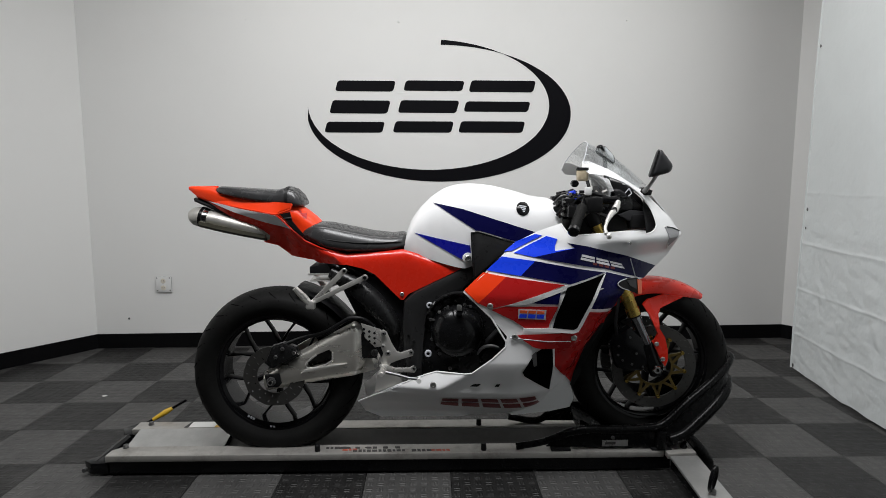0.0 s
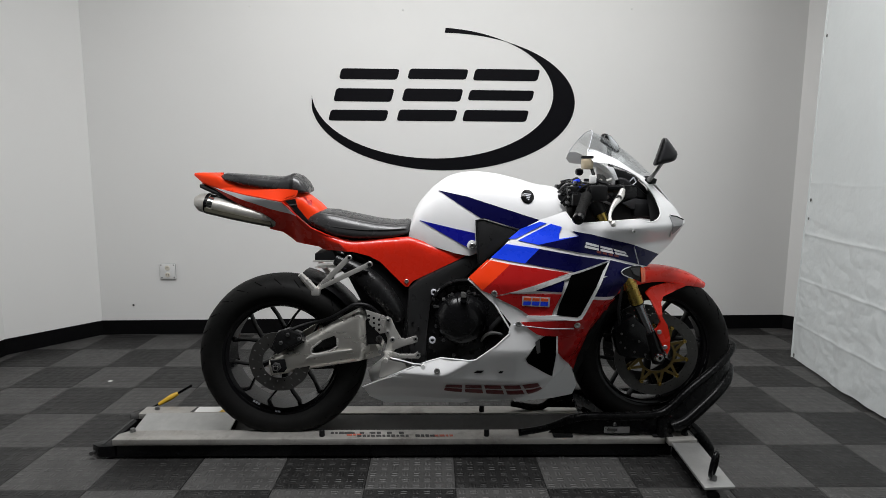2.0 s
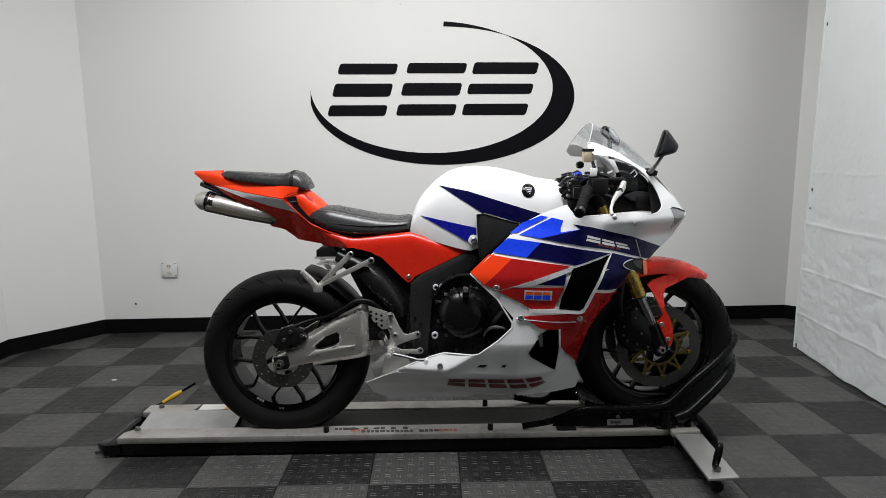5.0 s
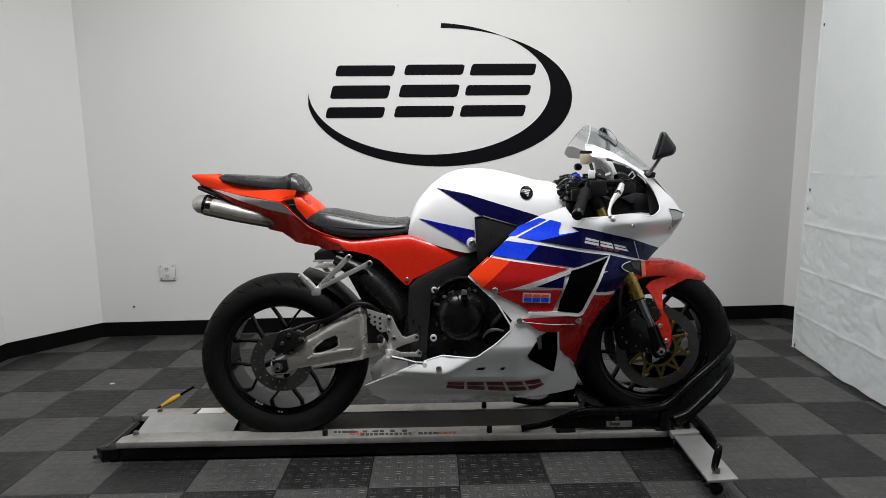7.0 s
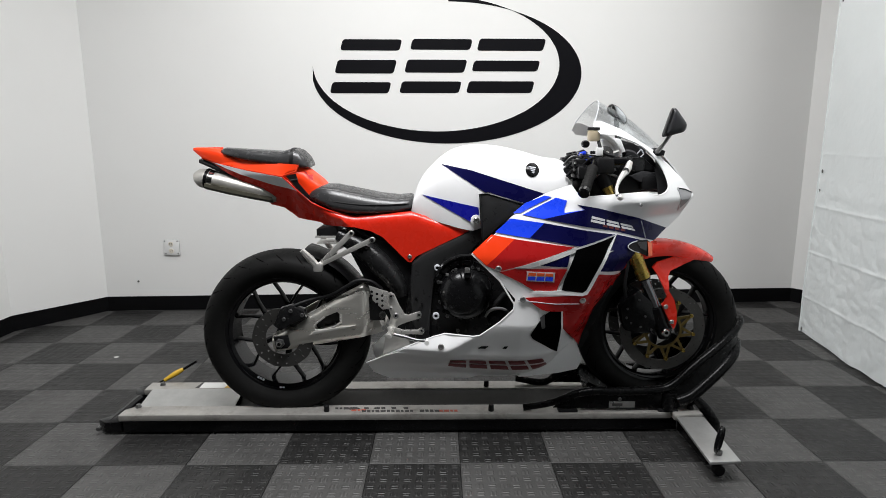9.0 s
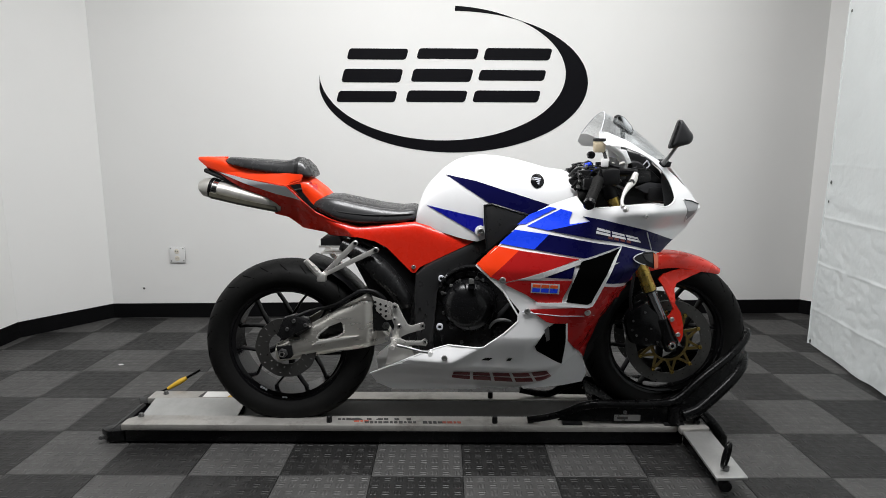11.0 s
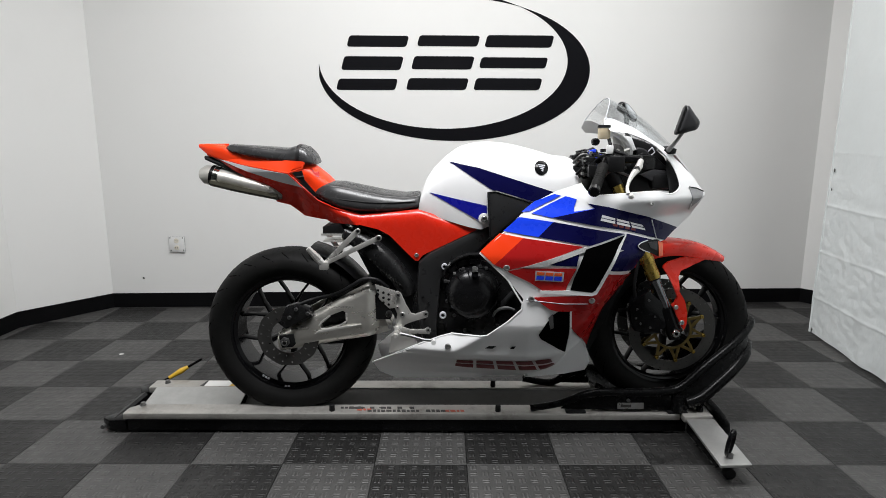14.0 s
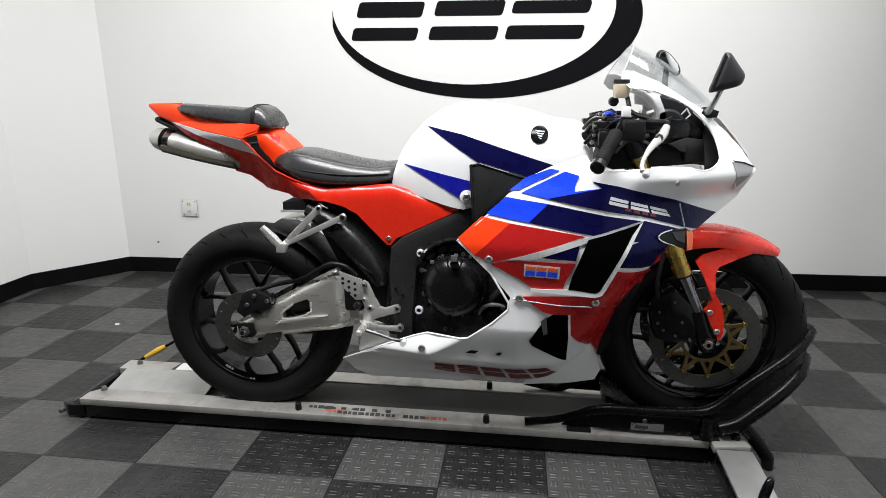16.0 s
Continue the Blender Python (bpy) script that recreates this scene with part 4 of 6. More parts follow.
COVER = [(0.062, 0.885), (0.088, 0.889), (0.21, 0.851), (0.165, 0.805), (0.11, 0.759), (0.073, 0.725), (0.068, 0.782)]
pair("cover_lip", lambda s: tube([(x, yy(s, 0.189), z) for x, z in COVER[5:] + COVER[:3]], 0.0035, 8), SATIN, bike)
pair("frame_cover", lambda s: prism_xz(COVER, min(yy(s, 0.13), yy(s, 0.190)), max(yy(s, 0.13), yy(s, 0.190)), 0.007), FRAMEM, bike, "satin black infill cover")
part("engine_block", prism_xz([(-0.20, 0.36), (0.02, 0.335), (0.24, 0.35), (0.28, 0.42), (0.26, 0.60), (0.20, 0.72), (0.02, 0.72), (-0.12, 0.64), (-0.19, 0.52)], YC - 0.125, YC + 0.125, 0.015), SATIN, bike, "black engine block")
part("air_box", prism_xz([(-0.10, 0.70), (0.30, 0.70), (0.36, 0.86), (0.10, 0.88), (-0.12, 0.78)], YC - 0.10, YC + 0.10, 0.01), BLACKP, bike)
CX, CZ = 0.018, 0.533
clutch = part("clutch_cover", turned([(0.0, -0.205), (0.030, -0.203), (0.048, -0.198), (0.064, -0.190), (0.080, -0.178), (0.090, -0.163), (0.095, -0.145), (0.098, -0.125)], (CX, YC, CZ), 48), COVERM, bike, "round black clutch cover")
for k in range(9):
    a = radians(20 + 40 * k)
    part("cover_bolt", bolt((CX + 0.100 * math.cos(a), YC - 0.140, CZ + 0.100 * math.sin(a)), 0.005, 0.010), BLACKM, clutch)
for k in range(5):
    a0 = 62 + k * 20
    part("casing_rib", turned([(0.104, -0.150), (0.118, -0.150), (0.118, -0.125), (0.104, -0.125)], (CX, YC, CZ), 5, closed=True, start=a0, sweep=14), SATIN, bike)
CASING = [(-0.074, 0.542), (-0.068, 0.577), (-0.046, 0.603), (-0.017, 0.619), (0.022, 0.626), (0.062, 0.622), (0.081, 0.615)]
for d, w, r in ((0.0, 0.150, 0.0055), (0.009, 0.158, 0.004)):
    part("casing_edge", tube([(x + (CX - x) * d / 0.1, YC - w, z + (CZ - z) * d / 0.1) for x, z in CASING], r, 10, smooth=2), GLOSSB, bike, "glossy rim of the clutch casing")
for k in range(3):
    a = radians(75 + 28 * k)
    part("cover_fin", tube([(CX + 0.060 * math.cos(a), YC - 0.190, CZ + 0.060 * math.sin(a)), (CX + 0.088 * math.cos(a), YC - 0.172, CZ + 0.088 * math.sin(a))], 0.003, 6), BLACKM, clutch)
# small bright bits added as the highlights along the casing's top rim
for k, (x, z) in enumerate(CASING[1:-1]):
    part("casing_tab", box(x - 0.004 - 0.002 * (k % 2), x + 0.005, YC - 0.163, YC - 0.150, z - 0.003, z + 0.004 + 0.002 * (k % 3), 0.0015), BOLTM if k % 2 else DISC, bike, "bright metal bit for a glint on the casing")
part("filler_cap", tube([(CX + 0.004, YC - 0.185, CZ + 0.074), (CX + 0.004, YC - 0.205, CZ + 0.082)], 0.012, 12), BLACKM, bike)
# glint of a dark facet, painted as a bright metal piece
part("cap_tag", box(CX - 0.006, CX + 0.012, YC - 0.208, YC - 0.200, CZ + 0.088, CZ + 0.106, 0.002), BOLTM, bike, "bright metal piece for the glint on the filler cap")
part("pulse_cover", turned([(0.0, -0.150), (0.034, -0.148), (0.042, -0.138), (0.046, -0.12)], (0.14, YC, 0.434), 32), SATIN, bike, "small round black cover")
part("cover_arc", tube([(x, YC - 0.150, z) for x, z in [(0.088, 0.449), (0.096, 0.467), (0.114, 0.479), (0.139, 0.482), (0.163, 0.475)]], [0.003, 0.0055, 0.006, 0.0055, 0.003], 10, smooth=2), DUCT, bike, "pale arc along the rim of the round cover")
part("casing_strut", tube([(x, YC - 0.132, z) for x, z in [(0.112, 0.479), (0.159, 0.53)]], 0.010, 10), FRAMEM, bike, "dark grey casing strut")
for x, z, r in ((-0.081, 0.629, 0.0105), (-0.086, 0.456, 0.012)):
    for s in (1, -1):
        hollow = part("frame_bolt", turned([(r * 0.5, -0.004 * s), (r * 0.55, -0.013 * s), (r * 0.9, -0.013 * s), (r, -0.010 * s), (r, 0.0)], (x, yy(s, 0.149), z), 24), GREYMARK, bike, "large pale hollow frame bolt")
        part("bolt_recess", turned([(0.0, -0.006 * s), (r * 0.6, -0.006 * s), (r * 0.6, 0.0)], (x, yy(s, 0.148), z), 18), BLACKP, hollow)
rng = random.Random(9)
for x, z in [(-0.026, 0.616), (0.042, 0.629), (-0.077, 0.577), (-0.06, 0.544), (-0.072, 0.506), (-0.046, 0.454), (-0.009, 0.4)]:
    part("engine_bolt", bolt((x, YC - 0.148, z), 0.0062, 0.010), DISC, bike, "dark steel casing bolt")
for x, z in ((-0.155, 0.52), (-0.135, 0.50), (-0.15, 0.44)):
    part("engine_bolt", bolt((x, YC - 0.148, z), 0.0042, 0.008), SATIN, bike)
for x0, z0, x1, z1 in ((-0.06, 0.64, 0.0, 0.668), (-0.04, 0.655, 0.03, 0.672), (0.0, 0.67, 0.08, 0.662), (-0.085, 0.60, -0.06, 0.64)):
    part("hose", tube([(x0, YC - 0.15, z0), ((x0 + x1) / 2, YC - 0.165, (z0 + z1) / 2 + 0.008), (x1, YC - 0.15, z1)], 0.006, 8, smooth=1), SATIN, bike)
# radiator and inner panels
part("radiator", box(0.27, 0.31, YC - 0.16, YC + 0.16, 0.36, 0.70, 0.006), BLACKP, bike, "black radiator")
pair("inner_panel", lambda s: skin([(0.20, 0.45), (0.42, 0.42), (0.45, 0.55), (0.50, 0.70), (0.47, 0.76), (0.30, 0.74), (0.16, 0.62)], lambda x, z: fair_w(x, z) - 0.045, s, thick=0.004), BLACKP, bike, "black inner panel")
pair("inner_panel", lambda s: skin([(0.18, 0.30), (0.40, 0.30), (0.40, 0.50), (0.18, 0.50)], lambda x, z: fair_w(x, z) - 0.05, s, thick=0.004), BLACKP, bike, "black inner panel")

# ---- tank
def half_ring(x, top, bottom, w, zm, p=3.0, n=18):
    pts = []
    for k in range(n + 1):
        t = k / n * math.pi / 2
        z = zm + (top - zm) * math.cos(t) ** (2 / p)
        pts.append((x, w * math.sin(t) ** (2 / p), z))
    pts += [(x, w * 0.995, zm - (zm - bottom) * 0.5), (x, w * 0.97, bottom)]
    return [(a, YC - b, c) for a, b, c in pts] + [(a, YC + b, c) for a, b, c in reversed(pts[1:])]


rings = []
for k in range(41):
    u = k / 40
    x = -0.1715 + (0.387 + 0.1715) * u ** 1.5
    top = sum(spread(TX, TTOP, x + d * min(0.03, 0.4 * (x + 0.1716), 0.4 * (0.3871 - x))) for d in (-1, -0.5, 0, 0.5, 1)) / 5
    bottom = min(spread([-0.172, 0.04, 0.12, 0.22, 0.387], [0.806, 0.758, 0.79, 0.83, 0.90], x), top - 0.012)
    rings.append(half_ring(x, top, bottom, spread(TX, TWID, x), min(0.84, top - 0.01)))
tank = part("fuel_tank", loft(rings), WHITE, bike, "white glossy fuel tank", sharp=50)
for name, pts, m in (("tank_stripe", [(-0.066, 0.983), (0.034, 0.963), (0.287, 0.883), (0.222, 0.848), (0.212, 0.854), (0.098, 0.888), (0.08, 0.89)], NAVY), ("tank_stripe", [(-0.131, 0.878), (0.059, 0.839), (0.062, 0.786), (0.049, 0.781)], MIDBLUE)):
    panel(name, pts, tank_w, m, tank, off=0.002, thick=0.003, step=0.02, label="dark blue tank stripe")
bx, bz = 0.241, 0.964
for s in (1, -1):
    bm = turned([(0.0, -0.002 * s), (0.020, -0.002 * s), (0.0235, 0.0)], (bx, 0, bz), 28)
    for v in bm.verts:
        v.co.y += yy(s, tank_w(v.co.x, v.co.z) + 0.002)
    badge = part("tank_badge", bm, BLACKM, tank, "round dark badge with silver wing shapes")
    for k in range(4):
        h = 0.012 - 0.006 * k
        pts = [(bx - 0.014 + 0.003 * k, bz + h), (bx + 0.013 - 0.002 * k, bz + h - 0.003), (bx + 0.013 - 0.004 * k, bz + h - 0.006), (bx - 0.008 + 0.003 * k, bz + h - 0.004)]
        part("badge_bar", skin(pts, tank_w, s, 0.0052, 0.001), GREYMARK, badge)
pair("tank_bolt", lambda s: bolt((0.051, yy(s, 0.168), 0.796), 0.019, 0.006, -s), WHITEP, bike, "white washer of the tank bolt")
pair("tank_bolt", lambda s: bolt((0.051, yy(s, 0.174), 0.796), 0.011, 0.007, -s), BOLTM, bike, "steel tank bolt")

# ---- seat, tail
def seat_ring(x, top, bottom, w, crown=0.6, n=12):
    pts = []
    mid = bottom + (top - bottom) * (1 - crown)
    for k in range(n + 1):
        t = math.pi * k / n
        c, sn = math.cos(t), math.sin(t)
        pts.append((x, YC - w * (abs(c) ** 0.7) * (1 if c >= 0 else -1), mid + (top - mid) * sn ** 0.7))
    pts += [(x, YC + w * 0.92, bottom), (x, YC, bottom - 0.004), (x, YC - w * 0.92, bottom)]
    return pts


def cushion_ring(x, top, bottom, w):
    """A cushion's cross-section: gently crowned top, a crease, and steep glossy sides."""
    h = top - bottom
    half = [(0.90, 0.0), (0.985, 0.14), (1.0, 0.28), (0.90, 0.62), (0.83, 0.79), (0.77, 0.86), (0.56, 0.95), (0.28, 0.99)]
    pts = [(x, YC - w * a, bottom + h * b) for a, b in half] + [(x, YC, top)]
    return pts + [(x, YC + w * a, bottom + h * b) for a, b in reversed(half)] + [(x, YC, bottom - 0.004)]


seat = part("rider_seat", loft([cushion_ring(*r) for r in ((-0.540, 0.884, 0.868, 0.060), (-0.522, 0.898, 0.856, 0.085), (-0.49, 0.910, 0.845, 0.105), (-0.44, 0.908, 0.822, 0.120),
                                                        (-0.37, 0.893, 0.812, 0.126), (-0.29, 0.876, 0.812, 0.124), (-0.22, 0.868, 0.814, 0.116), (-0.178, 0.872, 0.822, 0.106), (-0.168, 0.868, 0.832, 0.095))]), SEATM, bike, "black vinyl rider seat", sharp=60)
SEAM = [(-0.52, 0.870), (-0.45, 0.856), (-0.37, 0.846), (-0.28, 0.842), (-0.18, 0.846)]
pair("seam", lambda s: tube([(x, yy(s, 0.001 + w), z) for (x, z), w in zip(SEAM, (0.088, 0.114, 0.121, 0.119, 0.103))], 0.0022, 6, smooth=1), BLACKP, seat)
pad = part("pillion_pad", loft([cushion_ring(*r) for r in ((-0.848, 1.032, 1.022, 0.030), (-0.83, 1.039, 1.014, 0.045), (-0.76, 1.035, 0.996, 0.062), (-0.69, 1.031, 0.984, 0.072), (-0.625, 1.027, 0.976, 0.080),
                                                        (-0.603, 1.034, 0.974, 0.083), (-0.588, 1.038, 0.973, 0.085), (-0.565, 1.032, 0.970, 0.084), (-0.545, 1.012, 0.968, 0.079), (-0.535, 0.990, 0.972, 0.070))]), SEATM, bike, "black vinyl pillion pad", sharp=60)
part("strap", loft([cushion_ring(*r) for r in ((-0.592, 1.0388, 0.972, 0.0862), (-0.580, 1.0375, 0.971, 0.0865))]), BLACKP, pad, "black strap over the pad")
tail = part("tail_body", loft([seat_ring(*r) for r in ((-0.950, 1.038, 1.028, 0.012), (-0.92, 1.040, 1.005, 0.024), (-0.86, 1.038, 0.985, 0.036), (-0.80, 1.012, 0.965, 0.044), (-0.70, 0.990, 0.94, 0.056),
                                                       (-0.60, 0.976, 0.92, 0.066), (-0.55, 0.970, 0.89, 0.078), (-0.53, 0.956, 0.86, 0.074), (-0.50, 0.932, 0.85, 0.076), (-0.475, 0.905, 0.85, 0.068), (-0.465, 0.890, 0.86, 0.055))]), ORANGE, bike, "orange-red tail section", sharp=50)
HUMP = ((-0.60, 0.976, 0.92, 0.066), (-0.55, 0.970, 0.89, 0.078), (-0.53, 0.956, 0.86, 0.074), (-0.50, 0.932, 0.85, 0.076), (-0.475, 0.905, 0.85, 0.068), (-0.465, 0.890, 0.86, 0.055))


def hump_w(x, z):
    top, bottom, w = (spread([h[0] for h in HUMP], [h[i] for h in HUMP], x) for i in (1, 2, 3))
    mid = bottom + (top - bottom) * 0.4
    u = min(1.0, max(0.0, (z - mid) / (top - mid)))
    return w * max(0.0, 1 - u ** (2 / 0.7)) ** 0.35


# no hollow here: the recess's shade is a darker red sheet
panel("hump_recess", [(-0.548, 0.958), (-0.539, 0.953), (-0.533, 0.944), (-0.527, 0.944), (-0.522, 0.946), (-0.517, 0.936), (-0.516, 0.925), (-0.528, 0.93), (-0.54, 0.945)], hump_w, SHADERED, tail, off=0.001, thick=0.003, step=0.0087, label="darker red sheet for the shade of the finger recess")
panel("tail_upper_panel", [(-0.943, 1.039), (-0.926, 1.004), (-0.873, 0.99), (-0.75, 0.964), (-0.616, 0.943), (-0.602, 0.955), (-0.564, 0.965), (-0.558, 0.98), (-0.57, 0.982), (-0.667, 0.986), (-0.796, 1.001), (-0.854, 1.024), (-0.849, 1.04)], tail_w, ORANGE, bike, step=0.0087, label="orange-red upper tail panel")
side = panel("tail_side_panel", [(-0.923, 1.002), (-0.873, 0.988), (-0.75, 0.962), (-0.616, 0.941), (-0.598, 0.923), (-0.56, 0.889), (-0.515, 0.85), (-0.462, 0.827), (-0.37, 0.804), (-0.253, 0.813), (-0.171, 0.82), (-0.059, 0.786), (0.044, 0.759), (0.022, 0.751), (-0.155, 0.664), (-0.171, 0.644), (-0.182, 0.644), (-0.198, 0.659), (-0.271, 0.733), (-0.31, 0.753), (-0.368, 0.767), (-0.477, 0.769), (-0.494, 0.779), (-0.586, 0.787), (-0.632, 0.825), (-0.684, 0.836), (-0.686, 0.871), (-0.751, 0.907), (-0.818, 0.947), (-0.881, 0.982)], tail_w, RED, bike, step=0.0087, label="red glossy side panel under the seat")
panel("tail_stripe", [(-0.881, 0.988), (-0.759, 0.961), (-0.619, 0.938), (-0.596, 0.926), (-0.561, 0.889), (-0.67, 0.914), (-0.772, 0.946)], tail_w, LETTER, side, off=0.0045, thick=0.004, step=0.0087, label="silver stripe")
panel("tail_edge", [(-0.921, 0.998), (-0.878, 0.982), (-0.849, 0.965), (-0.876, 0.962), (-0.906, 0.974)], tail_w, BLACKP, side, off=0.001, step=0.0087, label="black tail end")
panel("tail_vent", [(-0.603, 0.943), (-0.566, 0.951), (-0.559, 0.92), (-0.509, 0.862), (-0.528, 0.87), (-0.558, 0.897)], tail_w, BLACKP, side, off=0.003, step=0.0087, label="black vent slot")
pair("tail_lip", lambda s: tube([(x, yy(s, tail_w(x, z) + 0.0005), z) for x, z in [(-0.923, 1.002), (-0.873, 0.988), (-0.75, 0.963), (-0.616, 0.942), (-0.565, 0.959), (-0.558, 0.978)]], 0.0032, 8), ORANGE, side, "rounded orange-red edge")
pair("vent_lip", lambda s: tube([(x, yy(s, tail_w(x, z) + 0.002), z) for x, z in [(-0.616, 0.94), (-0.56, 0.889), (-0.515, 0.85), (-0.462, 0.826), (-0.415, 0.811)]], 0.0024, 8), RED, side, "rounded red edge")
pair("vent_strut", lambda s: tube([(x, yy(s, tail_w(x, z) + 0.004), z) for x, z in [(-0.589, 0.928), (-0.56, 0.932)]], 0.0022, 6), DISC, side)
pair("panel_screw", lambda s: bolt((-0.177, yy(s, tail_w(-0.177, 0.664) + 0.0), 0.664), 0.0075, 0.004, -s), BOLTM, side)
part("tail_underside", loft([seat_ring(*r) for r in ((-0.93, 0.998, 0.985, 0.020), (-0.86, 0.97, 0.955, 0.028), (-0.75, 0.935, 0.915, 0.038), (-0.62, 0.91, 0.875, 0.050), (-0.5, 0.86, 0.83, 0.065), (-0.36, 0.82, 0.79, 0.09), (-0.2, 0.80, 0.76, 0.10))]), BLACKP, bike, "black under-tail tray")

# ---- exhaust under the tail
def oval(p, d, ry, rz, n=20):
    d = Vector(d).normalized()
    up = Vector((-d.z, 0, d.x))
    return [Vector(p) + Vector((0, ry * math.cos(a), 0)) + up * rz * math.sin(a) for a in (2 * math.pi * k / n for k in range(n))]


def oval_tube(stations):
    pts = [Vector((x, YC, z)) for x, z, _, _ in stations]
    rings = []
    for i, (x, z, ry, rz) in enumerate(stations):
        rings.append(oval(pts[i], pts[min(i + 1, len(pts) - 1)] - pts[max(i - 1, 0)], ry, rz))
    return loft(rings)


exhaust = part("muffler", oval_tube([(-0.885, 0.924, 0.048, 0.031), (-0.86, 0.919, 0.050, 0.033), (-0.78, 0.899, 0.052, 0.034), (-0.70, 0.877, 0.052, 0.033), (-0.655, 0.864, 0.040, 0.026)]), MUFF, bike, "satin metal under-tail muffler", sharp=60)
part("body_plate", oval_tube([(-0.80, 0.905, 0.0535, 0.0345), (-0.74, 0.889, 0.0545, 0.0355), (-0.70, 0.879, 0.053, 0.034)]), MUFF, exhaust, "overlapping inner sleeve")
part("end_cap", oval_tube([(-0.952, 0.930, 0.020, 0.010), (-0.949, 0.931, 0.034, 0.023), (-0.936, 0.931, 0.044, 0.033), (-0.905, 0.926, 0.049, 0.037), (-0.893, 0.923, 0.049, 0.036)]), MUFF, exhaust, "beaked silver muffler end")
part("outlet", oval_tube([(-0.9525, 0.938, 0.013, 0.006), (-0.944, 0.937, 0.014, 0.009)]), BLACKP, exhaust, "dark outlet")
part("clamp_band", oval_tube([(-0.910, 0.928, 0.0505, 0.0385), (-0.899, 0.926, 0.0505, 0.0385)]), BLACKM, exhaust, "dark clamp band")
part("chrome_band", oval_tube([(-0.898, 0.925, 0.051, 0.0375), (-0.880, 0.921, 0.052, 0.0365)]), CHROME, exhaust, "chrome band")
part("heat_shield", loft([[(x, yy(1, w + 0.001), z + 0.022), (x, yy(1, w + 0.004), z + 0.010), (x, yy(1, w * 0.8), z), (x, yy(-1, w * 0.8), z), (x, yy(-1, w + 0.004), z + 0.010), (x, yy(-1, w + 0.001), z + 0.022)]
                          for x, z, w in ((-0.905, 0.893, 0.050), (-0.82, 0.873, 0.053), (-0.74, 0.857, 0.055), (-0.67, 0.843, 0.048))]), MUFFD, exhaust, "dull brown lower heat shield")
part("tail_pipe", tube([(-0.66, YC, 0.862), (-0.60, YC, 0.846), (-0.48, YC, 0.822), (-0.40, YC, 0.78), (-0.32, YC, 0.70), (-0.28, YC, 0.60), (-0.22, YC, 0.40), (0.05, YC, 0.235), (0.22, YC, 0.24)], 0.028, 14, smooth=2), MUFFD, bike, "exhaust pipe")

# ---- rear subframe clutter and passenger peg
part("licence_bracket", prism_xz([(-0.505, 0.756), (-0.44, 0.768), (-0.43, 0.745), (-0.44, 0.728), (-0.505, 0.732)], YC - 0.10, YC + 0.05, 0.004), BLACKP, bike, "dark rear bracket")
part("bracket_plate", box(-0.51, -0.43, YC - 0.105, YC - 0.02, 0.727, 0.733, 0.001), CAST, bike, "pale metal plate")
part("bracket_plate", box(-0.505, -0.40, YC - 0.10, YC - 0.02, 0.704, 0.709, 0.001), CAST, bike, "pale metal plate")
part("shock_reservoir", tube([(-0.43, YC - 0.05, 0.735), (-0.39, YC - 0.06, 0.700), (-0.37, YC - 0.06, 0.675)], [0.022, 0.024, 0.018], 14), MUFFD, bike, "dull brass reservoir")
part("shock", tube([(-0.32, YC, 0.72), (-0.27, YC, 0.45)], 0.035, 14), BLACKP, bike)
pair("subframe_rail", lambda s: tube([(-0.47, yy(s, 0.075), 0.80), (-0.38, yy(s, 0.09), 0.76), (-0.19, yy(s, 0.10), 0.66)], 0.012, 10), SATIN, bike)


def bar(a, b, w, h=0.011, d=0.006):
    """A flat bar between two side-view points at one half-width."""
    def make(s):
        p, q = Vector((a[0], 0, a[1])), Vector((b[0], 0, b[1]))
        u = (q - p).normalized()
        v = Vector((-u.z, 0, u.x)) * h
        pts = [(o.x, o.z) for o in (p + v * 0.9, p - u * h * 0.7, p - v * 0.9, q - v, q + u * h * 0.7, q + v)]
        y0, y1 = sorted((yy(s, w - d), yy(s, w + d)))
        return prism_xz(pts, y0, y1, 0.0025)
    return make


hang = pair("pillion_peg_hanger", bar((-0.492, 0.634), (-0.376, 0.750), 0.145, 0.0095), CAST, bike, "forked silver pillion peg hanger")
pair("hanger_arm", bar((-0.485, 0.640), (-0.306, 0.726), 0.146, 0.0085), CAST, hang)
pair("hanger_bolt", lambda s: bolt((-0.304, yy(s, 0.152), 0.727), 0.011, 0.008, -s), BOLTM, hang)
pair("hanger_bolt", lambda s: bolt((-0.374, yy(s, 0.152), 0.751), 0.009, 0.006, -s), BOLTM, hang)
# black disc on each bolt head, painting the dark of its hollow centre
for x, z, r in ((-0.304, 0.727, 0.006), (-0.374, 0.751, 0.005)):
    pair("bolt_socket", lambda s, x=x, z=z, r=r: bolt((x, yy(s, 0.1605 if r > 0.0055 else 0.1585), z), r, 0.002, -s), BLACKP, hang)
pair("pillion_peg", lambda s: tube([(-0.493, yy(s, 0.152), 0.632), (-0.515, yy(s, 0.160), 0.660), (-0.543, yy(s, 0.168), 0.694)], [0.011, 0.0135, 0.0095], 8), CAST, hang, "folded silver peg")
pair("peg_pivot", lambda s: box(-0.508, -0.478, min(yy(s, 0.135), yy(s, 0.165)), max(yy(s, 0.135), yy(s, 0.165)), 0.617, 0.645, 0.004), CAST, hang)
pair("subframe_strut", bar((-0.41, 0.735), (-0.245, 0.635), 0.10, 0.009), CAST, bike, "pale strut behind the hanger")

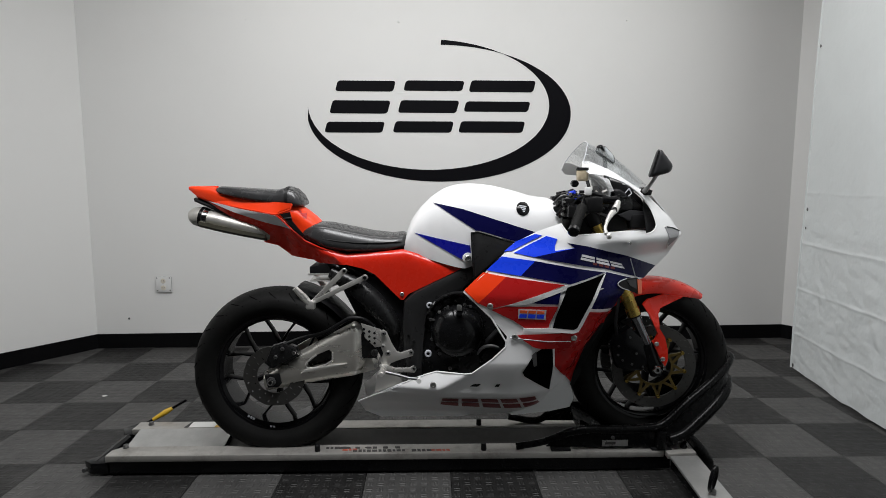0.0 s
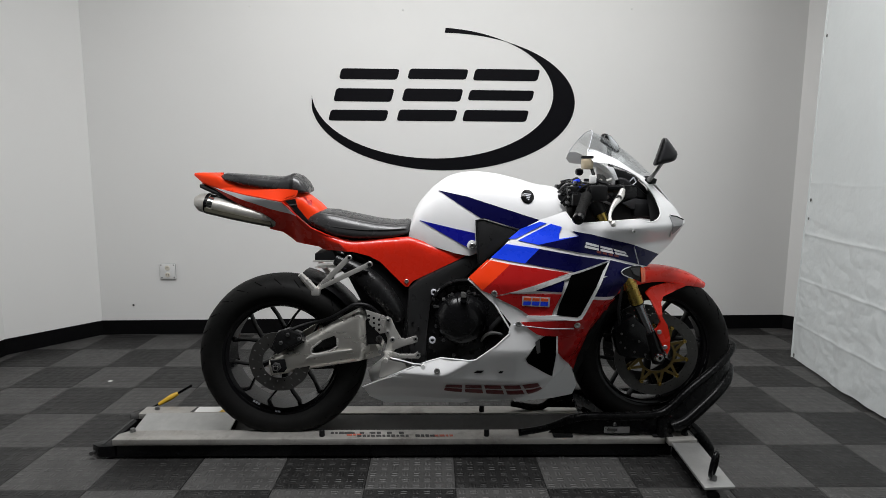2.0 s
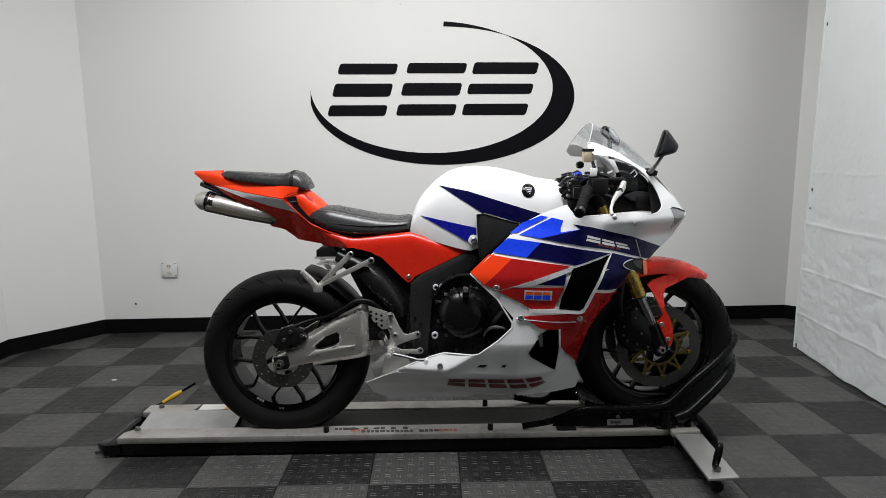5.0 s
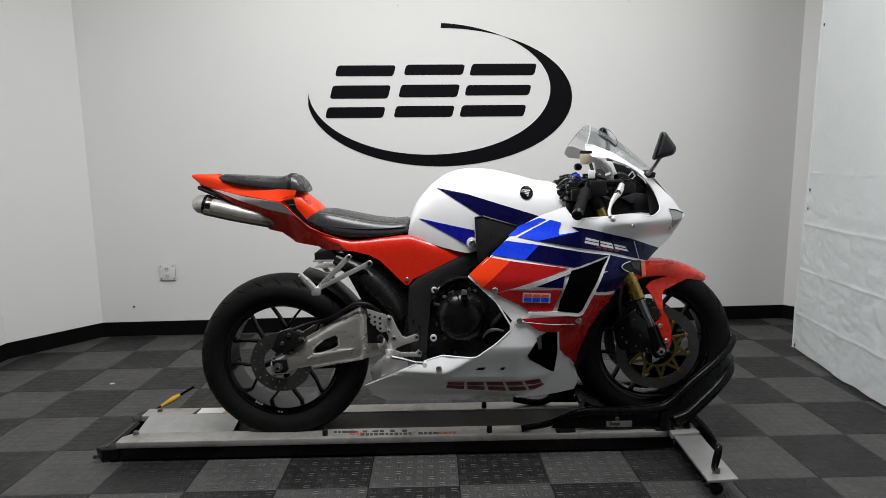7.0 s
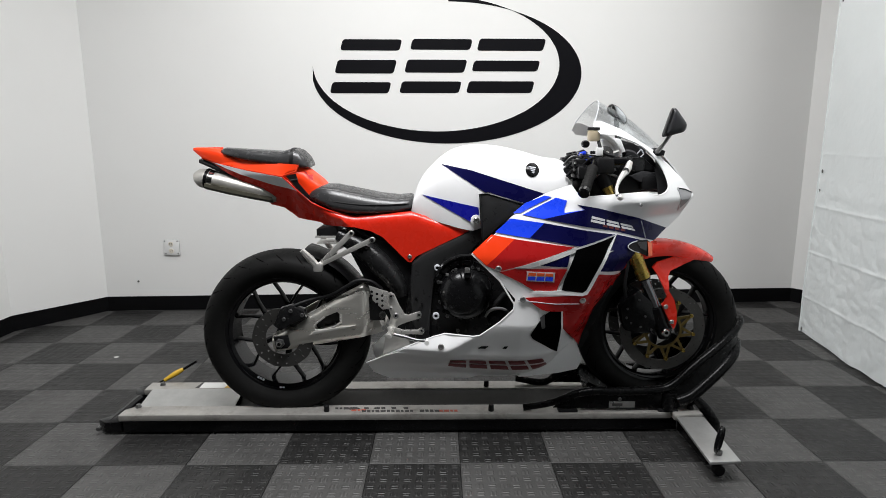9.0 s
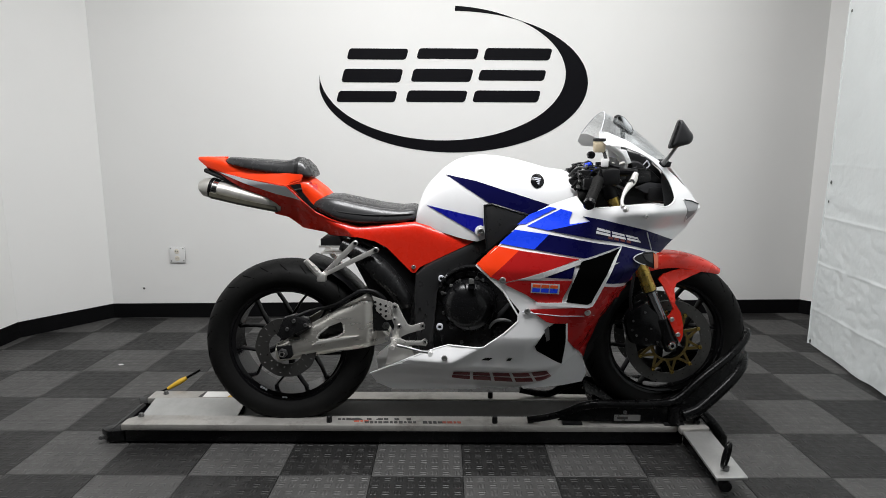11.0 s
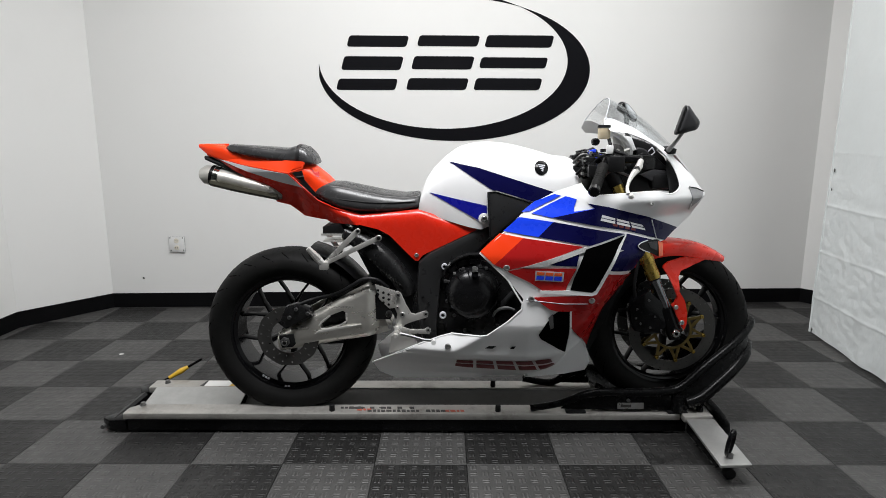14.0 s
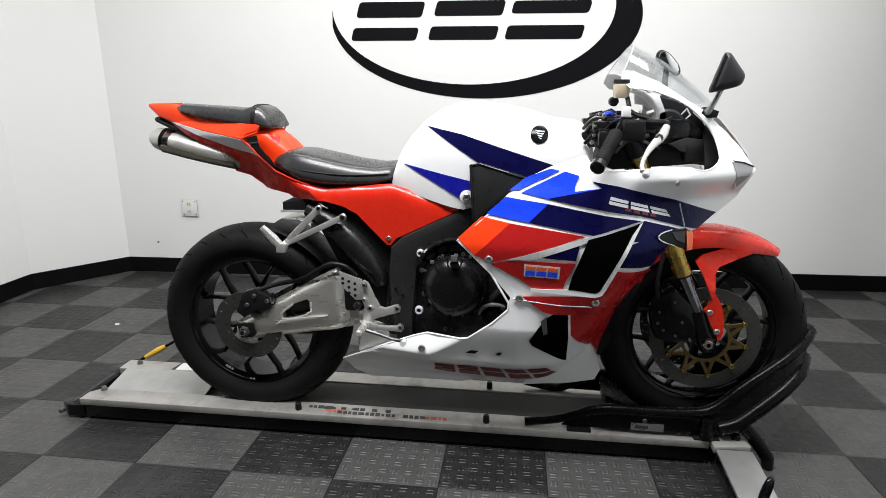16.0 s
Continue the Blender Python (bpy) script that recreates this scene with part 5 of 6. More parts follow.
# ---- swing arm
SW = [(-0.679, 0.369), (-0.616, 0.409), (-0.504, 0.472), (-0.413, 0.524), (-0.349, 0.557), (-0.337, 0.553), (-0.326, 0.531), (-0.31, 0.49), (-0.293, 0.418), (-0.276, 0.378), (-0.316, 0.365), (-0.457, 0.343), (-0.579, 0.321), (-0.67, 0.304), (-0.675, 0.325)]
WIN = [(-0.526, 0.41), (-0.485, 0.443), (-0.438, 0.462), (-0.427, 0.452), (-0.427, 0.413), (-0.516, 0.389)]
UPPER = SW[:9] + [WIN[4], WIN[3], WIN[2], WIN[1], WIN[0]]
LOWER = SW[8:] + [SW[0], WIN[0], WIN[5], WIN[4]]


def swing_w(x, z):
    top = spread([p[0] for p in SW[:6]], [p[1] for p in SW[:6]], x)
    low = spread([p[0] for p in SW[13:8:-1]], [p[1] for p in SW[13:8:-1]], x)
    return 0.123 - 15.0 * max(0.0, x + 0.362) ** 2 - 0.030 * math.exp(-max(0.0, top - z) / 0.013) - 0.026 * math.exp(-max(0.0, z - low) / 0.022)


def swing(s):
    bm = bmesh.new()
    for half in (UPPER, LOWER):
        bm.faces.new([bm.verts.new((x, 0, z)) for x, z in half])
    bmesh.ops.remove_doubles(bm, verts=bm.verts, dist=1e-5)
    for k in range(-14, -5):
        bmesh.ops.bisect_plane(bm, geom=bm.verts[:] + bm.edges[:] + bm.faces[:], plane_co=(k * 0.05, 0, 0), plane_no=(1, 0, 0), dist=1e-6)
    for x in (-0.36, -0.345, -0.335, -0.325, -0.315, -0.305, -0.295, -0.285):
        bmesh.ops.bisect_plane(bm, geom=bm.verts[:] + bm.edges[:] + bm.faces[:], plane_co=(x, 0, 0), plane_no=(1, 0, 0), dist=1e-6)
    for dz in (-0.008, -0.018, -0.032):
        bmesh.ops.bisect_plane(bm, geom=bm.verts[:] + bm.edges[:] + bm.faces[:], plane_co=(SW[0][0], 0, SW[0][1] + dz), plane_no=(SW[0][1] - SW[4][1], 0, SW[4][0] - SW[0][0]), dist=1e-6)
    for dz in (0.008, 0.018, 0.032):
        bmesh.ops.bisect_plane(bm, geom=bm.verts[:] + bm.edges[:] + bm.faces[:], plane_co=(SW[13][0], 0, SW[13][1] + dz), plane_no=(SW[13][1] - SW[9][1], 0, SW[9][0] - SW[13][0]), dist=1e-6)
    bmesh.ops.triangulate(bm, faces=bm.faces[:])
    for v in bm.verts:
        v.co.y = yy(s, swing_w(v.co.x, v.co.z))
    made = bmesh.ops.extrude_face_region(bm, geom=bm.faces[:], use_keep_orig=True)["geom"]
    for v in made:
        if isinstance(v, bmesh.types.BMVert):
            v.co.y = yy(s, 0.085)
    return bm


arm = pair("swing_arm", swing, BRUSHED, bike, "large satin aluminium swing arm with a window", sharp=25)
pair("arm_back_wall", lambda s: prism_xz([(-0.53, 0.375), (-0.42, 0.40), (-0.42, 0.47), (-0.50, 0.46), (-0.54, 0.41)], min(yy(s, 0.072), yy(s, 0.076)), max(yy(s, 0.072), yy(s, 0.076))), SATIN, arm)
pair("window_ledge", lambda s: prism_xz([(-0.542, 0.376), (-0.523, 0.391), (-0.425, 0.408), (-0.375, 0.412), (-0.415, 0.4)], min(yy(s, 0.112), yy(s, 0.129)), max(yy(s, 0.112), yy(s, 0.129)), 0.003), CAST, arm, "bright raised ledge")
pair("window_rim", lambda s: tube([(x, yy(s, 0.122), z) for x, z in (WIN[1], WIN[0], WIN[5], WIN[4], WIN[3])], 0.0035, 8, smooth=1), CAST, arm, "bright rounded window edge")
part("arm_bridge", box(-0.36, -0.27, YC - 0.10, YC + 0.10, 0.42, 0.52, 0.01), SATIN, bike)
pair("axle_block", lambda s: prism_xz([(-0.67, 0.369), (-0.617, 0.375), (-0.612, 0.337), (-0.621, 0.327), (-0.66, 0.324)], min(yy(s, 0.110), yy(s, 0.126)), max(yy(s, 0.110), yy(s, 0.126)), 0.002), BLACKP, arm, "dark chain adjuster block")
pair("axle_nut", lambda s: tube([(-0.646, yy(s, 0.12), 0.348), (-0.646, yy(s, 0.134), 0.348)], [0.0185, 0.0165], 6), DISC, arm, "dark steel axle nut")
pair("axle_end", lambda s: turned([(0.006, -0.004 * s), (0.0065, -0.009 * s), (0.010, -0.009 * s), (0.0115, -0.005 * s), (0.0115, 0.0)], (-0.646, yy(s, 0.134), 0.348), 20), CHROME, arm, "bright hollow axle end")
pair("axle_bore", lambda s: turned([(0.0, -0.004 * s), (0.0065, -0.004 * s), (0.0065, 0.0)], (-0.646, yy(s, 0.134), 0.348), 14), BLACKP, arm)
part("rear_axle", tube([(-0.645, YC - 0.12, 0.352), (-0.645, YC + 0.12, 0.352)], 0.010, 12), DISC, bike)
caliper = part("rear_caliper", prism_xz([(-0.665, 0.415), (-0.64, 0.475), (-0.60, 0.487), (-0.555, 0.470), (-0.545, 0.445), (-0.60, 0.420), (-0.64, 0.395)], YC - 0.135, YC - 0.090, 0.006), SATIN, bike, "black rear brake caliper")
for x, z in ((-0.60, 0.470), (-0.56, 0.455), (-0.625, 0.44)):
    part("caliper_bolt", bolt((x, YC - 0.134, z), 0.007, 0.008), DISC, caliper)
part("brake_hose", tube([(-0.60, YC - 0.12, 0.480), (-0.54, YC - 0.10, 0.500), (-0.46, YC - 0.10, 0.515), (-0.40, YC - 0.12, 0.555), (-0.36, YC - 0.125, 0.580), (-0.31, YC - 0.125, 0.575), (-0.275, YC - 0.13, 0.545)], 0.007, 10, smooth=2), BLACKP, bike, "black brake hose")
part("hugger", turned([(0.322, -0.085), (0.332, -0.070), (0.336, 0.0), (0.332, 0.070), (0.322, 0.085), (0.327, 0.07), (0.331, 0.0), (0.327, -0.07)], (RX, YC, RZC), 24, closed=True, start=25, sweep=50), BLACKP, bike, "black rear mudguard over the tyre")
pair("pivot_cover", lambda s: skin([(-0.348, 0.715), (-0.251, 0.716), (-0.184, 0.641), (-0.184, 0.537), (-0.253, 0.547), (-0.32, 0.656)], flat(0.105), s, thick=0.02), SATIN, bike, "black panel behind the side cover")
pair("inner_guard", lambda s: tube([(-0.43, yy(s, 0.085), 0.735), (-0.36, yy(s, 0.10), 0.700), (-0.29, yy(s, 0.112), 0.645), (-0.225, yy(s, 0.118), 0.57), (-0.205, yy(s, 0.115), 0.52)], [0.022, 0.036, 0.042, 0.036, 0.022], 16, smooth=2), SATIN, bike, "rounded black inner guard")
part("shock_cover", prism_xz([(-0.40, 0.70), (-0.33, 0.73), (-0.12, 0.70), (-0.12, 0.36), (-0.24, 0.40), (-0.33, 0.56)], YC - 0.11, YC + 0.11, 0.008), BLACKP, bike)

# ---- foot controls
heel = [(-0.318, 0.569), (-0.251, 0.547), (-0.245, 0.487), (-0.271, 0.483), (-0.305, 0.517)]


def drilled(s):
    y0, y1 = sorted((yy(s, 0.165), yy(s, 0.170)))
    return prism_xz(heel, y0, y1, 0.001)


guard = pair("heel_guard", drilled, CAST, bike, "silver heel guard with its holes painted as dark discs")
# the plate is solid; black discs paint the dark of its holes
hp = [(-0.308, 0.548), (-0.308, 0.534), (-0.290, 0.540), (-0.290, 0.522), (-0.272, 0.534), (-0.272, 0.516), (-0.290, 0.505), (-0.272, 0.498)]
for i, s in enumerate((1, -1)):
    for x, z in hp:
        part("guard_hole", turned([(0.0, 0.0), (0.0045, 0.0), (0.0045, 0.001 * s)], (x, yy(s, 0.1705), z), 10), BLACKP, guard[i])
bracket = pair("peg_bracket", lambda s: prism_xz([(-0.249, 0.545), (-0.241, 0.549), (-0.229, 0.541), (-0.212, 0.501), (-0.195, 0.471), (-0.181, 0.467), (-0.154, 0.477), (-0.142, 0.479), (-0.136, 0.469), (-0.138, 0.457), (-0.148, 0.453), (-0.193, 0.439), (-0.215, 0.43), (-0.229, 0.414), (-0.244, 0.418), (-0.25, 0.43), (-0.242, 0.467), (-0.249, 0.487)], min(yy(s, 0.172), yy(s, 0.184)), max(yy(s, 0.172), yy(s, 0.184)), 0.003), CAST, bike, "silver forked rider peg bracket")
pair("bracket_arm", lambda s: prism_xz([(-0.256, 0.424), (-0.244, 0.428), (-0.228, 0.424), (-0.199, 0.414), (-0.15, 0.414), (-0.138, 0.422), (-0.128, 0.416), (-0.127, 0.406), (-0.134, 0.396), (-0.15, 0.398), (-0.224, 0.399), (-0.252, 0.403)], min(yy(s, 0.176), yy(s, 0.188)), max(yy(s, 0.176), yy(s, 0.188)), 0.003), CAST, bracket)
for x, z, r in zip([-0.239, -0.241, -0.224, -0.144, -0.136], [0.537, 0.493, 0.467, 0.47, 0.413], (0.0085, 0.006, 0.0095, 0.0085, 0.0085)):
    pair("bracket_bolt", lambda s, x=x, z=z, r=r: turned([(r * 0.45, -0.003 * s), (r * 0.5, -0.007 * s), (r * 0.85, -0.007 * s), (r, -0.005 * s), (r, 0.004 * s)], (x, yy(s, 0.187), z), 16), BOLTM, bracket)
    pair("bolt_socket", lambda s, x=x, z=z, r=r: turned([(0.0, -0.003 * s), (r * 0.55, -0.003 * s), (r * 0.55, 0.003 * s)], (x, yy(s, 0.187), z), 12), BLACKP, bracket)
pair("rider_peg", lambda s: tube([(-0.24, yy(s, 0.180), 0.415), (-0.242, yy(s, 0.20), 0.415), (-0.244, yy(s, 0.25), 0.413), (-0.244, yy(s, 0.257), 0.414)], [0.010, 0.0095, 0.009, 0.0065], 10), CAST, bracket, "ribbed silver foot peg")
for k in range(4):
    pair("peg_rib", lambda s, k=k: tube([(-0.24, yy(s, 0.208 + 0.011 * k), 0.415), (-0.24, yy(s, 0.212 + 0.011 * k), 0.415)], 0.0108, 8), CAST, bracket)
pair("peg_joint", lambda s: box(-0.252, -0.228, min(yy(s, 0.172), yy(s, 0.200)), max(yy(s, 0.172), yy(s, 0.200)), 0.404, 0.426, 0.004), CAST, bracket)
pair("peg_spring", lambda s: tube([(-0.268, yy(s, 0.176), 0.422), (-0.268, yy(s, 0.186), 0.422)], 0.007, 10), BOLTM, bracket)
pair("pedal", lambda s: tube([(x, yy(s, w), z) for (x, z), w in zip([(-0.234, 0.408), (-0.191, 0.402), (-0.148, 0.394), (-0.119, 0.394)], (0.21, 0.222, 0.234, 0.242))], [0.006, 0.005, 0.0045, 0.006], 10), DISC, bracket, "silver foot lever")
pair("pedal_tip", lambda s: tube([(-0.117, yy(s, 0.232), 0.39), (-0.117, yy(s, 0.254), 0.39)], 0.0085, 12), WHITEP, bracket, "pale lever tip")
pair("silencer_shield", lambda s: skin([(-0.268, 0.372), (-0.185, 0.373), (-0.179, 0.342), (-0.279, 0.305)], flat(0.13), s, thick=0.02), CAST, bike, "brushed metal shield behind the peg")
part("pivot_nut", bolt((-0.275, YC - 0.135, 0.455), 0.012, 0.012), DISC, bike)

# ---- fairing
FAIR = [(0.033, 0.695), (0.122, 0.77), (0.202, 0.855), (0.273, 0.891), (0.354, 0.919), (0.369, 0.894), (0.389, 0.88), (0.475, 0.886), (0.595, 0.895), (0.636, 0.883), (0.667, 0.887), (0.693, 0.905), (0.692, 0.931), (0.681, 0.971), (0.65, 1.007), (0.62, 1.033), (0.587, 1.052), (0.52, 1.077), (0.459, 1.083), (0.439, 1.101), (0.444, 1.126), (0.468, 1.126), (0.534, 1.099), (0.591, 1.064), (0.665, 1.023), (0.725, 0.973), (0.768, 0.931), (0.788, 0.902), (0.814, 0.877), (0.799, 0.856), (0.799, 0.797), (0.725, 0.755), (0.658, 0.726), (0.588, 0.716), (0.554, 0.661), (0.536, 0.561), (0.511, 0.469), (0.489, 0.369), (0.454, 0.302), (0.344, 0.435), (0.338, 0.499), (0.286, 0.502), (0.242, 0.5), (0.2, 0.535), (0.178, 0.543), (0.124, 0.608)]
fair = panel("side_fairing", FAIR, fair_w, WHITE, bike, step=0.0087, thick=0.004, label="white glossy side fairing with blue and red bands")
cowl = panel("lower_cowl", [(-0.341, 0.258), (-0.274, 0.303), (-0.172, 0.362), (-0.095, 0.392), (-0.056, 0.403), (0.04, 0.403), (0.064, 0.407), (0.13, 0.463), (0.173, 0.507), (0.174, 0.527), (0.178, 0.543), (0.2, 0.535), (0.242, 0.5), (0.286, 0.502), (0.338, 0.499), (0.344, 0.435), (0.425, 0.339), (0.447, 0.298), (0.459, 0.247), (0.444, 0.214), (0.369, 0.198), (0.161, 0.177), (-0.052, 0.183), (-0.263, 0.182), (-0.322, 0.207)], fair_w, WHITE, bike, step=0.0055, thick=0.004, label="white glossy lower cowl")
for name, pts, m, off, label in (
        ("band", [(0.263, 0.811), (0.395, 0.841), (0.373, 0.857), (0.439, 0.846), (0.587, 0.808), (0.725, 0.759), (0.658, 0.726), (0.504, 0.769)], NAVY, 0.0028, "dark navy band"), ("band", [(0.266, 0.798), (0.501, 0.758), (0.474, 0.752), (0.379, 0.724), (0.219, 0.75)], NAVY, 0.0028, "dark navy band"),
        ("band", [(0.109, 0.766), (0.158, 0.812), (0.266, 0.798), (0.219, 0.75)], BLUE, 0.003, "bright blue band"), ("band", [(0.198, 0.824), (0.305, 0.879), (0.339, 0.87), (0.33, 0.845), (0.33, 0.831), (0.395, 0.841), (0.263, 0.811)], BLUE, 0.003, "bright blue band"),
        ("band", [(0.166, 0.828), (0.208, 0.861), (0.270, 0.885), (0.290, 0.881), (0.191, 0.830)], BLUE, 0.003, "bright blue band"), ("band", [(0.035, 0.699), (0.097, 0.758), (0.171, 0.746), (0.08, 0.657)], ORANGE, 0.0028, "orange-red band"),
        # deep red next to orange-red paints a step in the reflections
        ("band", [(0.171, 0.746), (0.361, 0.721), (0.238, 0.674), (0.167, 0.653), (0.123, 0.64), (0.08, 0.657)], SHADERED, 0.0028, "red band"), ("band", [(0.123, 0.636), (0.172, 0.649), (0.341, 0.649), (0.316, 0.59), (0.313, 0.575), (0.243, 0.57), (0.196, 0.601)], SHADERED, 0.0028, "red band"), ("band", [(0.238, 0.662), (0.349, 0.704), (0.341, 0.657), (0.301, 0.658)], NAVY, 0.0028, "dark navy band"),
        ("band", [(0.48, 0.741), (0.509, 0.758), (0.623, 0.728), (0.588, 0.716), (0.554, 0.661), (0.551, 0.626), (0.418, 0.645), (0.436, 0.675)], NAVY, 0.0028, "dark navy band"), ("band", [(0.415, 0.636), (0.554, 0.61), (0.536, 0.561), (0.511, 0.469), (0.489, 0.369), (0.454, 0.302), (0.344, 0.435), (0.338, 0.499), (0.286, 0.502), (0.266, 0.508), (0.208, 0.55), (0.354, 0.557)], SHADERED, 0.006, "red band with its shade in the colour"),
        ("crease", [(0.172, 0.653), (0.379, 0.723), (0.473, 0.745), (0.406, 0.721), (0.239, 0.656)], SILVER, 0.0045, "silver crease above the vent"), ("crease", [(0.45, 0.696), (0.463, 0.708), (0.495, 0.707), (0.463, 0.696)], SILVER, 0.0045, "silver arrow"),
        # the vent is no hole: a dead black sheet paints its shade
        ("vent_border", [(0.504, 0.756), (0.495, 0.749), (0.477, 0.724), (0.408, 0.577), (0.397, 0.569), (0.325, 0.576), (0.287, 0.574), (0.23, 0.574), (0.23, 0.565), (0.288, 0.563), (0.345, 0.56), (0.395, 0.557), (0.413, 0.562), (0.425, 0.583), (0.489, 0.727)], WHITE, 0.0078, "white border of the vent"), ("side_vent", [(0.368, 0.714), (0.495, 0.753), (0.476, 0.725), (0.408, 0.577), (0.396, 0.57), (0.327, 0.577), (0.334, 0.613)], SHADEBLACK, 0.0085, "dead black sheet for the shade in the side vent")):
    panel(name, pts, fair_w, m, fair, off=off, thick=0.003, step=0.0087, label=label)
# black sheet on the closed cowl, painting the opening's shade
panel("cowl_opening", [(0.233, 0.416), (0.256, 0.458), (0.279, 0.489), (0.298, 0.502), (0.333, 0.5), (0.339, 0.428), (0.347, 0.321), (0.285, 0.368), (0.242, 0.399)], fair_w, SHADEBLACK, cowl, off=0.003, thick=0.003, step=0.0087, label="black sheet for the shade in the cowl opening")
# grey patch on that sheet, painted as the lit inner wall
panel("opening_wall", [(0.261, 0.479), (0.276, 0.493), (0.281, 0.442), (0.27, 0.437)], fair_w, DISC, cowl, off=0.006, thick=0.002, step=0.0087, label="grey patch for the lit inner wall in the opening")
panel("opening_rim", [(0.332, 0.501), (0.338, 0.501), (0.344, 0.428), (0.361, 0.304), (0.344, 0.324), (0.338, 0.429)], fair_w, WHITE, cowl, off=0.006, thick=0.004, step=0.0087, label="white rim of the opening")
# black strip laid over the last centimetres of the front edge
panel("inner_edge", [(0.456, 0.302), (0.491, 0.369), (0.513, 0.469), (0.538, 0.561), (0.516, 0.561), (0.477, 0.469), (0.459, 0.369), (0.442, 0.302)], fair_w, BLACKP, fair, off=0.009, thick=0.004, step=0.0087, label="black strip along the front edge beside the wheel")
LIP = [(0.354, 0.919), (0.369, 0.894), (0.389, 0.88), (0.475, 0.886), (0.595, 0.895), (0.636, 0.883), (0.667, 0.887), (0.693, 0.905), (0.692, 0.931), (0.681, 0.971), (0.65, 1.007), (0.62, 1.033), (0.587, 1.052), (0.52, 1.077)]
pair("fairing_lip", lambda s: tube([(x, yy(s, fair_w(x, z) - 0.001), z) for x, z in LIP], 0.0026, 8, smooth=1), WHITE, fair, "rounded white edge")
SEAM_F = [(0.185, 0.542), (0.238, 0.536), (0.311, 0.528), (0.386, 0.528), (0.426, 0.526)]
pair("seam", lambda s: tube([(x, yy(s, fair_w(x, z) + 0.005), z) for x, z in SEAM_F], 0.0022, 6), GREYMARK, fair)
SEAM_N = [(0.601, 0.797), (0.619, 0.736)]
pair("seam", lambda s: tube([(x, yy(s, fair_w(x, z) + 0.002), z) for x, z in SEAM_N], 0.0022, 6), GREYMARK, fair)
CLIP = [(-0.341, 0.258), (-0.274, 0.303), (-0.172, 0.362), (-0.095, 0.392), (-0.056, 0.403), (0.04, 0.403), (0.064, 0.407), (0.13, 0.463), (0.173, 0.507), (0.174, 0.527), (0.124, 0.608), (0.034, 0.692), (0.122, 0.77), (0.202, 0.853)]
pair("cowl_lip", lambda s: tube([(x, yy(s, fair_w(x, z) - 0.001), z) for x, z in CLIP], 0.003, 8), WHITE, cowl, "rounded white edge")
for i, (x, z) in enumerate([(0.119, 0.649), (0.202, 0.545), (0.399, 0.541), (-0.069, 0.364), (0.076, 0.361), (0.151, 0.363), (0.576, 0.856)]):
    if i < 4 or i == 6:
        r = 0.0105 if i < 4 else 0.006
        pair("fairing_bolt", lambda s, x=x, z=z, r=r: bolt((x, yy(s, fair_w(x, z) + 0.004), z), r, 0.005, -s), BOLTM, fair if i != 3 else cowl, "steel fairing bolt")
    else:
        d = 0.018 if i == 4 else 0.009
        panel("slot", [(x - d, z - 0.004), (x - d * 0.3, z + 0.005), (x + d, z + 0.006), (x + d * 0.4, z - 0.004)], fair_w, BLACKP, cowl, off=0.003, step=0.0087, label="dark slot")


def blocks(name, quad, n, mat, parent, off, gap=0.14, slot=0.0, label="", lean=0.0):
    """Plain blocks in a row inside a four-cornered field: lower left, upper left, upper right, lower right."""
    (ax, az), (bx_, bz_), (cx_, cz_), (dx_, dz_) = quad

    def at(u, v):
        lx, lz = ax + (dx_ - ax) * u, az + (dz_ - az) * u
        ux, uz = bx_ + (cx_ - bx_) * u, bz_ + (cz_ - bz_) * u
        return (lx + (ux - lx) * v, lz + (uz - lz) * v)
    for k in range(n):
        u0, u1 = (k + gap / 2) / n, (k + 1 - gap / 2) / n
        spans = ((0, 0.42), (0.58, 1.0)) if slot else ((0, 1),)
        for v0, v1 in spans:
            panel(name, [at(u0, v0), at(u0, v1), at(u1, v1), at(u1, v0)], fair_w, mat, parent, off=off, thick=0.002, step=0.0087, label=label)


blocks("mark_block", [(-0.049, 0.264), (-0.042, 0.299), (0.294, 0.305), (0.335, 0.238)], 5, MARK, cowl, 0.005, 0.16, 1, "plain dark red block")
blocks("mark_block", [(0.409, 0.805), (0.414, 0.823), (0.568, 0.782), (0.581, 0.764)], 3, LETTER, fair, 0.0048, 0.12, 1, "plain silver block")
blocks("mark_block", [(0.452, 0.787), (0.454, 0.794), (0.542, 0.772), (0.542, 0.765)], 4, MARK, fair, 0.0048, 0.3, 0, "small dark red block")
panel("mark_field", [(0.211, 0.608), (0.211, 0.642), (0.303, 0.638), (0.302, 0.604)], fair_w, GREYMARK, fair, off=0.0042, thick=0.001, label="pale outline field")
blocks("mark_block", [(0.213, 0.628), (0.215, 0.638), (0.299, 0.634), (0.298, 0.624)], 3, AMBER, fair, 0.0054, 0.14, 0, "orange half block")
blocks("mark_block", [(0.212, 0.612), (0.214, 0.624), (0.299, 0.622), (0.298, 0.608)], 3, BLUE, fair, 0.0054, 0.14, 0, "blue half block")

# nose: headlamp, chin
LAMP = [(0.731, 0.903), (0.767, 0.897), (0.804, 0.884), (0.786, 0.856), (0.764, 0.822), (0.752, 0.84)]
lamp = panel("headlamp", LAMP, fair_w, DUCT, bike, off=0.003, thick=0.004, step=0.008, label="grey headlamp and air duct mouth")
pair("lamp_rim", lambda s: tube([(x, yy(s, fair_w(x, z) + 0.005), z) for x, z in LAMP[-2:] + LAMP[:1]], 0.003, 8), WHITE, lamp, "white rim round the headlamp")
